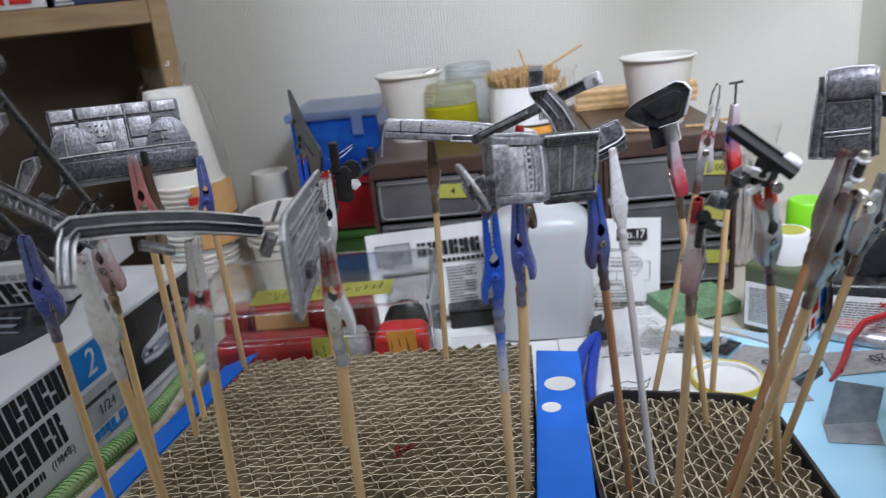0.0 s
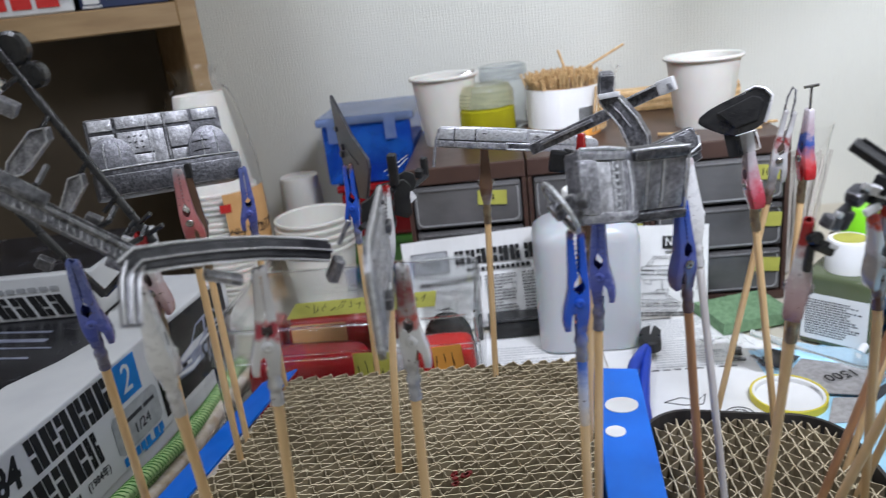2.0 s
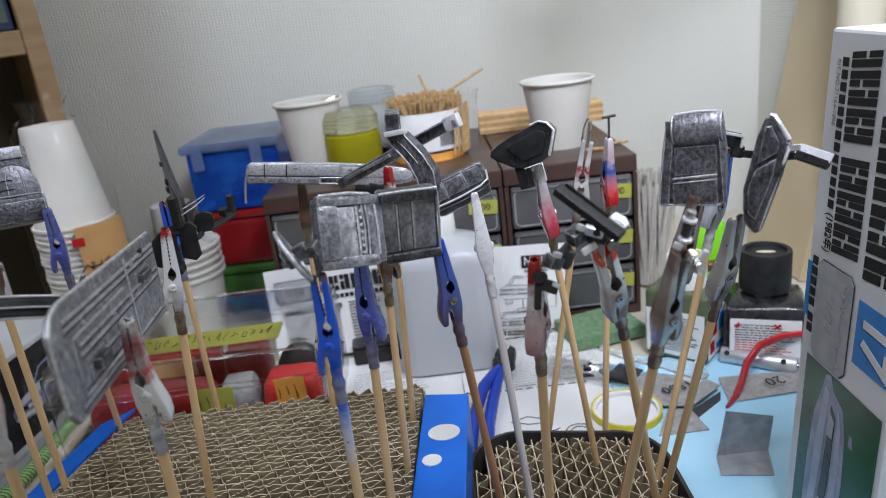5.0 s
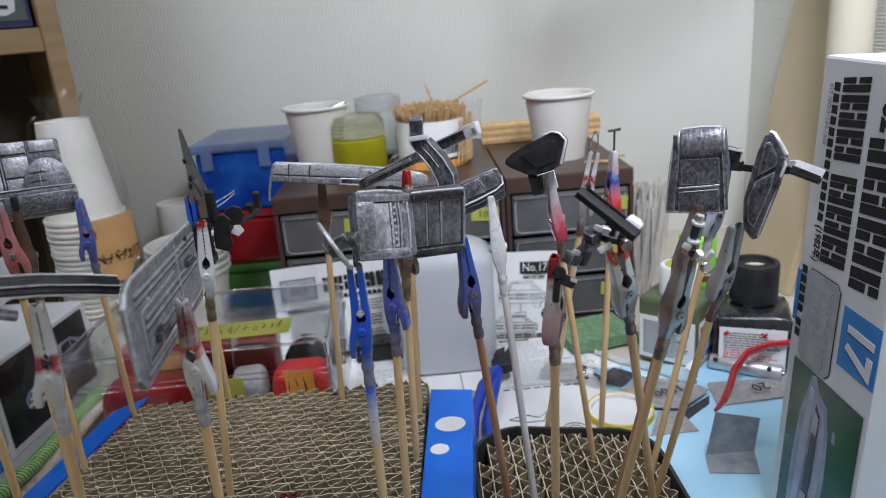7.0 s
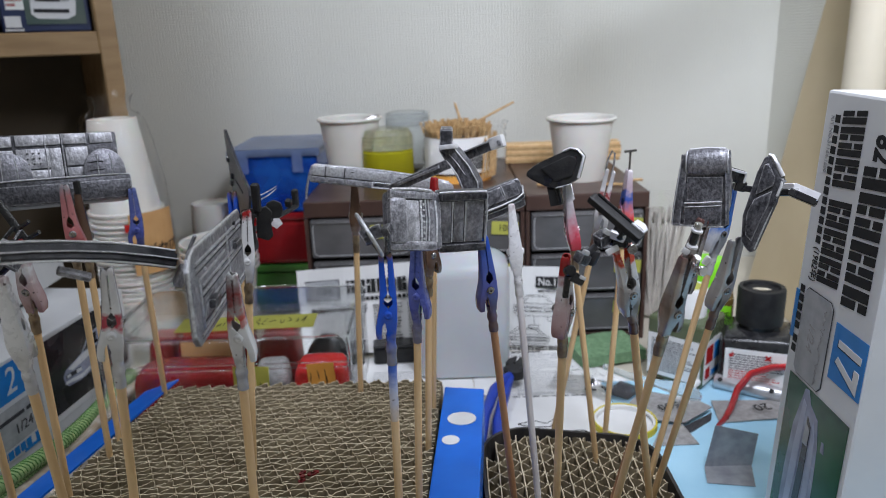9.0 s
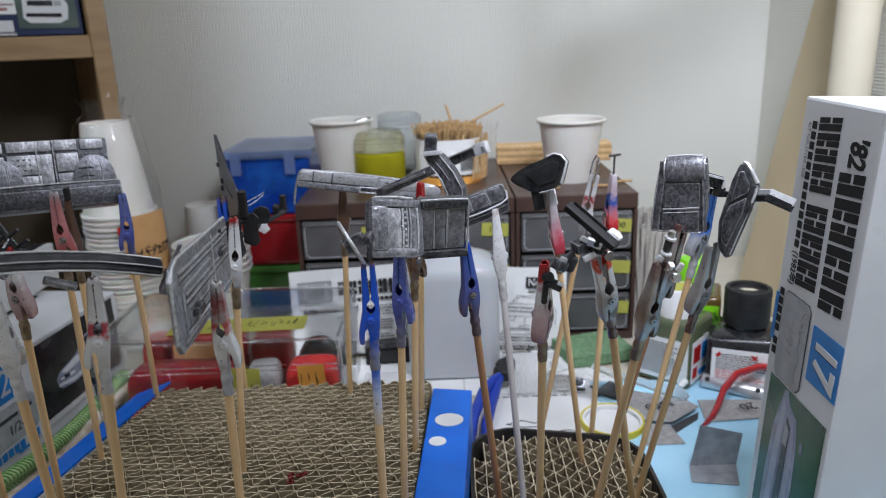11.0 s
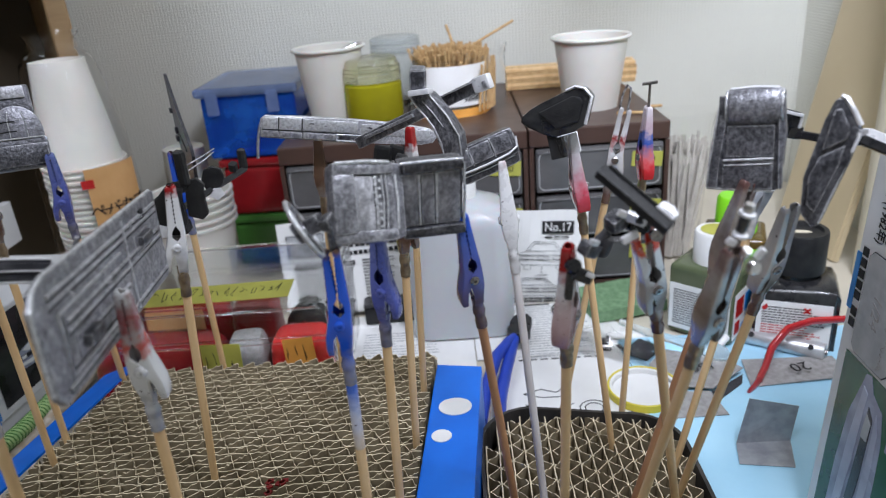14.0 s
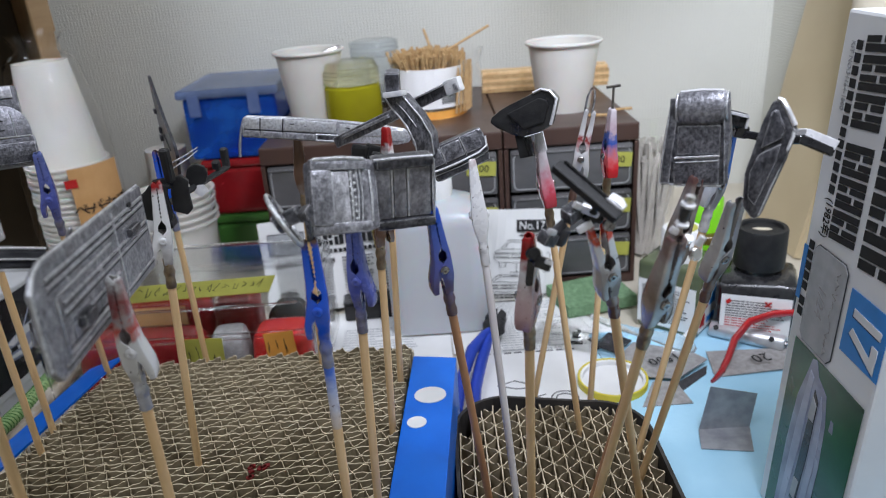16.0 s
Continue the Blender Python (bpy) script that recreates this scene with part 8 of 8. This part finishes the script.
def lime_bottle():
    m = frame_of((0.2105, 0.515, 0.0006), (0.033, -0.012, 0), (0, 0, 1))
    t = thing("cement_bottle", "amber square bottle with a lime label and lime cap", "bottle", m)
    bm = bmesh.new()
    box(bm, (0.037, 0.036, 0.050), None, 0.0035, 3, (0.0185, 0.018, 0.025))
    smooth(part("glass", bm, M["amber"], t), 40)
    bm = bmesh.new()
    lathe(bm, [(0, 0), (0.0130, 0), (0.0125, 0.021), (0.011, 0.023), (0, 0.023)], 26, pose(0.0185, 0.018, 0.050))
    smooth(part("cap", bm, M["lime"], t, "lime green screw cap"), 40)
    bm = bmesh.new()
    prism(bm, [(0, 0), (0.034, 0), (0.034, 0.040), (0, 0.040)], 0.0003)
    lab = part("label", bm, M["lime"], t, "lime green label with dark lettering")
    lab.matrix_local = pose(0.0015, -0.0003, 0.004, 90, 0, 0)
    words("RA THIN CE", 0.0062, M["ink"], lab, pose(0.0185, 0.033, 0.0004), squeeze=0.85)
    bars("print", [(0.006, 0.010 + k * 0.004, 0.022 - k * 0.002, 0.0015) for k in range(4)], 0.0002, M["ink"], lab, pose(0, 0, 0.0003))
    return t


def thinner_bottle():
    m = frame_of((0.2225, 0.4655, 0.0006), (0.047, -0.019, 0), (0, 0, 1))
    t = thing("ink_bottle", "black square paint bottle with a hazard label", "bottle", m)
    W, D, Hh = 0.046, 0.040, 0.041
    bm = bmesh.new()
    sec = []
    for z, g in ((0, 0), (0.034, 0), (0.0385, 0.003), (Hh, 0.008)):
        sec.append([(g, g, z), (W - g, g, z), (W - g, D - g, z), (g, D - g, z)])
    loft(bm, sec)
    es = [e for e in bm.edges if e.calc_length() > 0.02 and abs((e.verts[0].co - e.verts[1].co).z) > 0.02]
    bmesh.ops.bevel(bm, geom=es, offset=0.003, segments=3, affect="EDGES")
    smooth(part("body", bm, M["gloss"], t), 40)
    bm = bmesh.new()
    cyl(bm, 0.0125, 0.0035, 24, pose(W / 2, D / 2, Hh - 0.001))
    part("neck", bm, M["gloss"], t)
    bm = bmesh.new()
    lathe(bm, [(0, 0), (0.0145, 0), (0.0148, 0.002), (0.0148, 0.023), (0.0142, 0.0245), (0.0118, 0.0245), (0.0112, 0.0225), (0, 0.0225)], 32, pose(W / 2, D / 2, Hh + 0.0028))
    smooth(part("cap", bm, M["matblack"], t, "black ribbed cap with pale residue"), 40)
    bm = bmesh.new()
    prism(bm, [(-0.0055, -0.001), (-0.002, -0.0028), (0.003, -0.0022), (0.0055, -0.0006), (0.003, 0.0012), (-0.0025, 0.0008)], 0.0005, pose(W / 2, D / 2, Hh + 0.0256))
    part("residue", bm, M["cream"], t)
    lab = label_face(t, 0.039, 0.029, pose(0.0035, -0.0003, 0.002, 90, 0, 0), (7, 8, 9, 10, 11), 8, 14)
    bm = bmesh.new()
    prism(bm, [(0.0035, 0.0228), (0.0058, 0.0248), (0.0047, 0.0272), (0.0036, 0.0258), (0.0022, 0.0248)], 0.0002)
    part("hazard_mark", bm, M["red"], lab).location = (0, 0, 0.0005)
    for rz in (45, -45):
        bm = bmesh.new()
        box(bm, (0.0046, 0.0010, 0.0002), pose(0.026, 0.0248, 0.0006, 0, 0, rz))
        part("hazard_mark", bm, M["red"], lab)
    return t


square_bottle()
lime_bottle()
thinner_bottle()


# ---- small things on the desk ----
def mat_sheet():
    t = thing("work_mat", "light blue plastic work mat on the desk", "mat")
    bm = bmesh.new()
    box(bm, (0.215, 0.315, 0.0010), None, 0.0004, 1, (0.256, 0.323, 0.0006))
    part("mat", bm, M["mat"], t)
    return t


mat_sheet()


def bent_card():
    t = thing("bent_sheet", "small bent grey metal sheet standing on the blue mat", "metal sheet")
    bm = bmesh.new()
    a, b, c, d, e, g = [Vector(p) for p in ((0.1825, 0.3749, 0.0026), (0.208, 0.3747, 0.0026), (0.1872, 0.3765, 0.0270), (0.2112, 0.3772, 0.0205), (0.1793, 0.3616, 0.0014), (0.203, 0.3572, 0.0014))]
    for q in ((a, b, d, c), (e, g, b, a)):
        lo = [bm.verts.new(p) for p in q]
        bm.faces.new(lo)
    bmesh.ops.remove_doubles(bm, verts=bm.verts, dist=1e-5)
    s = part("sheet", bm, M["foil"], t)
    sol = s.modifiers.new("solid", "SOLIDIFY")
    sol.thickness = 0.0003
    return t


bent_card()


def paper_piece(label, pts, z, mt, name="sandpaper", marks=()):
    """A sheet with curling corners."""
    t = thing(name, label, "sandpaper")
    bm = bmesh.new()
    vs = [bm.verts.new((x, y, z + c)) for x, y, c in pts]
    bm.faces.new(vs)
    bmesh.ops.triangulate(bm, faces=bm.faces)
    s = part("sheet", bm, M[mt], t)
    sol = s.modifiers.new("solid", "SOLIDIFY")
    sol.thickness, sol.offset = 0.0005, 1
    for txt, x, y, rz, size in marks:
        words(txt, size, M["ink"], t, pose(x, y, z + 0.0042, 0, 0, rz), name="backing_print")
    return t


paper_piece("grey sandpaper piece with printed grit numbers", [(0.160, 0.448, 0.001), (0.172, 0.460, 0.003), (0.202, 0.446, 0.003), (0.208, 0.434, 0.004), (0.186, 0.418, 0.003), (0.168, 0.424, 0.002)], 0.0016, "sand", marks=(("1500", 0.184, 0.437, 195, 0.010),))
paper_piece("black edge of a folded sandpaper piece", [(0.180, 0.4145, 0), (0.208, 0.4335, 0), (0.2045, 0.425, 0), (0.187, 0.411, 0)], 0.0013, "sandblack")
paper_piece("grey sandpaper sheet marked by hand", [(0.208, 0.421, 0), (0.212, 0.4465, 0.001), (0.262, 0.4445, 0.001), (0.262, 0.424, 0.001)], 0.0014, "sand", marks=(("20", 0.238, 0.432, 190, 0.011),))
paper_piece("small grey sandpaper square on the blue mat", [(0.161, 0.3985, 0), (0.188, 0.3985, 0.0005), (0.1845, 0.4175, 0.002), (0.172, 0.4185, 0.002)], 0.0014, "sand")
paper_piece("dark sandpaper scrap by the tape", [(0.148, 0.462, 0.001), (0.160, 0.472, 0.004), (0.172, 0.462, 0.003), (0.160, 0.452, 0.001)], 0.0018, "sandblack")


def red_probe():
    t = thing("red_tweezers", "curved glossy red tool lying on the sandpaper", "tool")
    bm = bmesh.new()
    pts = [(0.213, 0.4245, 0.0030), (0.219, 0.432, 0.0055), (0.226, 0.441, 0.013), (0.236, 0.447, 0.0205), (0.250, 0.449, 0.0235), (0.268, 0.448, 0.0240)]
    tube(bm, pts, [0.0030, 0.0033, 0.0034, 0.0032, 0.0030, 0.0027], 12, 0.62)
    smooth(part("grip", bm, M["redgrip"], t), 60)
    bm = bmesh.new()
    tube(bm, [(0.2045, 0.4165, 0.0018), (0.2085, 0.4200, 0.0022), (0.2135, 0.425, 0.0031)], [0.0016, 0.0026, 0.0030], 10, 0.5)
    smooth(part("tip", bm, M["redgrip"], t), 60)
    return t


red_probe()


def battery():
    a, b = Vector((0.2225, 0.4685, 0.0058)), Vector((0.2575, 0.4440, 0.0058))
    t = thing("battery", "silver cylindrical battery lying by the bottles", "battery", frame_of(a, b - a, (0, 0, 1)))
    L = (b - a).length
    bm = bmesh.new()
    lathe(bm, [(0, 0), (0.0046, 0), (0.0050, 0.0006), (0.0050, L - 0.0006), (0.0046, L), (0, L)], 20, pose(0, 0, 0, 0, 90, 0))
    smooth(part("case", bm, M["canmetal"], t), 40)
    bm = bmesh.new()
    cyl(bm, 0.0016, 0.0014, 12, pose(L, 0, 0, 0, 90, 0))
    part("nub", bm, M["steel"], t)
    for x in (0.004, L - 0.007):
        bm = bmesh.new()
        cyl(bm, 0.0016, 0.0003, 14, pose(x, -0.0038, 0.0032, 50, 0, 0))
        part("pole_mark", bm, M["ink"], t)
    return t


battery()


def dropper():
    t = thing("dropper", "translucent plastic dropper lying on sandpaper", "dropper")
    bm = bmesh.new()
    pts = [(0.152, 0.486, 0.010), (0.165, 0.472, 0.0095), (0.182, 0.458, 0.0095), (0.188, 0.453, 0.010), (0.194, 0.447, 0.0105), (0.200, 0.442, 0.0095), (0.203, 0.4395, 0.0085)]
    tube(bm, pts, [0.0020, 0.0022, 0.0028, 0.0042, 0.0054, 0.0044, 0.0016], 14)
    smooth(part("barrel", bm, M["pale"], t), 60).visible_shadow = False
    bm = bmesh.new()
    tube(bm, [(0.2005, 0.4535, 0.0075), (0.2085, 0.4620, 0.0085)], 0.0022, 10)
    smooth(part("plug", bm, M["white"], t), 60)
    return t


dropper()


def tape_roll():
    t = thing("tape_roll", "thin yellow masking tape roll lying on the papers", "tape", pose(0.1508, 0.4235, 0.0012, 0, 0, 0))
    bm = bmesh.new()
    lathe(bm, [(0.0183, 0.0), (0.0195, 0.0), (0.0195, 0.0040), (0.0192, 0.0043), (0.0186, 0.0043), (0.0183, 0.0040), (0.0183, 0.0)], 44)
    smooth(part("roll", bm, M["tape"], t), 40)
    bm = bmesh.new()
    lathe(bm, [(0.0168, 0.0003), (0.0182, 0.0003), (0.0182, 0.0038), (0.0168, 0.0034), (0.0168, 0.0003)], 44)
    smooth(part("core", bm, M["white"], t), 40)
    bm = bmesh.new()
    cyl(bm, 0.0166, 0.0006, 40, pose(0, 0, 0.0003))
    part("backing_paper", bm, M["white"], t)
    return t


tape_roll()


def nippers():
    t = thing("side_cutters", "side cutters with blue grips and black jaws", "pliers")
    for pts, r in (([(0.071, 0.398, 0.005), (0.073, 0.420, 0.006), (0.078, 0.444, 0.008), (0.083, 0.462, 0.010), (0.086, 0.472, 0.011)], [0.0038, 0.0046, 0.0046, 0.0040, 0.003]),
                   ([(0.062, 0.400, 0.005), (0.0655, 0.424, 0.010), (0.073, 0.448, 0.014), (0.081, 0.465, 0.013), (0.085, 0.472, 0.012)], [0.0036, 0.0044, 0.0044, 0.0038, 0.003])):
        bm = bmesh.new()
        tube(bm, pts, r, 12, 0.75)
        smooth(part("grip", bm, M["rubber"], t, "blue moulded grip"), 60)
    bm = bmesh.new()
    lathe(bm, [(0, 0), (0.007, 0), (0.007, 0.006), (0.0055, 0.007), (0, 0.007)], 18, pose(0.0885, 0.478, 0.0085, 0, 0, 0))
    part("joint", bm, M["matblack"], t)
    for sx in (-1, 1):
        bm = bmesh.new()
        prism(bm, [(0, 0), (0.0065 * sx, 0.002), (0.0060 * sx, 0.010), (0.0012 * sx, 0.016), (0.0006 * sx, 0.006)], 0.006, pose(0.089, 0.482, 0.009, 0, 0, -18), 0.0006)
        part("jaw", bm, M["matblack"], t)
    return t


nippers()


def sponge_pad():
    t = thing("scouring_pad", "flat green scouring pad by the drawers", "pad", pose(0.140, 0.500, 0.0018, 0, 0, 14))
    bm = bmesh.new()
    bmesh.ops.create_grid(bm, x_segments=18, y_segments=10, size=0.5)
    bmesh.ops.scale(bm, vec=(0.050, 0.038, 1), verts=bm.verts)
    bmesh.ops.translate(bm, vec=(0.025, 0.019, 0), verts=bm.verts)
    geo = bmesh.ops.extrude_face_region(bm, geom=list(bm.faces))
    for v in [g for g in geo["geom"] if isinstance(g, bmesh.types.BMVert)]:
        v.co.z += 0.008 + 0.0012 * noise.noise(v.co * 260)
    part("pad", bm, M["sponge"], t)
    return t


sponge_pad()


def clear_tray():
    t = thing("crumpled_tray", "crumpled clear plastic tray with dark scraps", "tray", pose(0.142, 0.468, 0.0016, 0, 0, -28))
    rng = random.Random(9)
    bm = bmesh.new()
    bmesh.ops.create_grid(bm, x_segments=10, y_segments=6, size=0.5)
    for v in bm.verts:
        v.co = Vector((v.co.x * 0.055, v.co.y * 0.026, 0.004 + rng.uniform(0, 0.008)))
    s = part("film", bm, M["film"], t)
    sol = s.modifiers.new("solid", "SOLIDIFY")
    sol.thickness = 0.0004
    for k in range(5):
        bm = bmesh.new()
        box(bm, (rng.uniform(0.006, 0.014), 0.0025, 0.0015), pose(rng.uniform(-0.02, 0.02), rng.uniform(-0.008, 0.008), 0.0015, 0, 0, rng.uniform(0, 180)), 0.0004, 1)
        part("dark_scrap", bm, M["matblack"], t)
    return t


clear_tray()


def green_net():
    t = thing("green_net", "green woven tubes squeezed between box and scratcher", "tubing")
    for k, (x, z) in enumerate(((-0.180, 0.022), (-0.173, 0.016), (-0.185, 0.012))):
        pts = [(x - 0.012 + 0.028 * q + 0.004 * math.sin(q * 5 + k), 0.30 + 0.17 * q, z + 0.003 * math.sin(q * 7 + k)) for q in [i / 12 for i in range(13)]]
        bm = bmesh.new()
        tube(bm, pts, 0.0042, 12)
        tb = smooth(part("tube", bm, M["net"] if k != 1 else M["bamboo_grey"], t), 60)
        for i in range(70):
            q = i / 70
            c = Vector((x - 0.012 + 0.028 * q + 0.004 * math.sin(q * 5 + k), 0.30 + 0.17 * q, z + 0.003 * math.sin(q * 7 + k)))
            if k == 1:
                continue
            bm = bmesh.new()
            tube(bm, [c + Vector((0.0043 * math.cos(a), 0.0014 * math.cos(a), 0.0043 * math.sin(a))) for a in [math.pi * 2 * j / 10 for j in range(11)]], 0.0004, 4)
            part("strand", bm, M["green"], tb)
    return t


green_net()

bm = bmesh.new()
bmesh.ops.create_grid(bm, x_segments=26, y_segments=16, size=0.5)
for v in bm.verts:
    u, w = v.co.x + 0.5, v.co.y + 0.5
    lift = 0.004 + 0.034 * max(0, u - 0.35) * (1 - abs(w - 0.5) * 1.6)
    fold = 0.007 * noise.noise(Vector((u * 9, w * 7, 1.3))) + 0.003 * noise.noise(Vector((u * 24, w * 20, 4.1)))
    v.co = Vector((-0.200 + 0.030 * u + 0.050 * w * (1 - 0.2 * u), 0.290 + 0.185 * u, max(0.001, lift + fold)))
under = tagged(part("plastic_bag", bm, M["film"], None), "crumpled clear bag on the desk beside the flat box", "bag")
sol = under.modifiers.new("solid", "SOLIDIFY")
sol.thickness = 0.0002
smooth(under, 25).visible_shadow = False


# ---- corner by the side wall ----
def beige_board():
    t = thing("beige_board", "tall beige board leaning in the shaded corner", "board")
    bm = bmesh.new()
    a, b = Vector((0.3195, 0.655, 0.0008)), Vector((0.3672, 0.655, 0.272))
    toward, thick = Vector((0.004, -0.085, 0)), Vector((0.006, 0.0, -0.0008))
    loft(bm, [[p, p + toward, p + toward + thick, p + thick] for p in (a, b)])
    es = [e for e in bm.edges if abs((e.verts[0].co - e.verts[1].co).z) > 0.1]
    bmesh.ops.bevel(bm, geom=es, offset=0.0012, segments=2, affect="EDGES")
    part("board", bm, M["beige"], t)
    return t


beige_board()
t = thing("cream_tube", "cream cardboard tube standing in the corner", "tube", pose(0.3395, 0.543, 0.0006))
bm = bmesh.new()
lathe(bm, [(0.0115, 0), (0.0138, 0), (0.0138, 0.5), (0.0115, 0.5), (0.0115, 0)], 32)
smooth(part("tube", bm, M["cream"], t), 40)
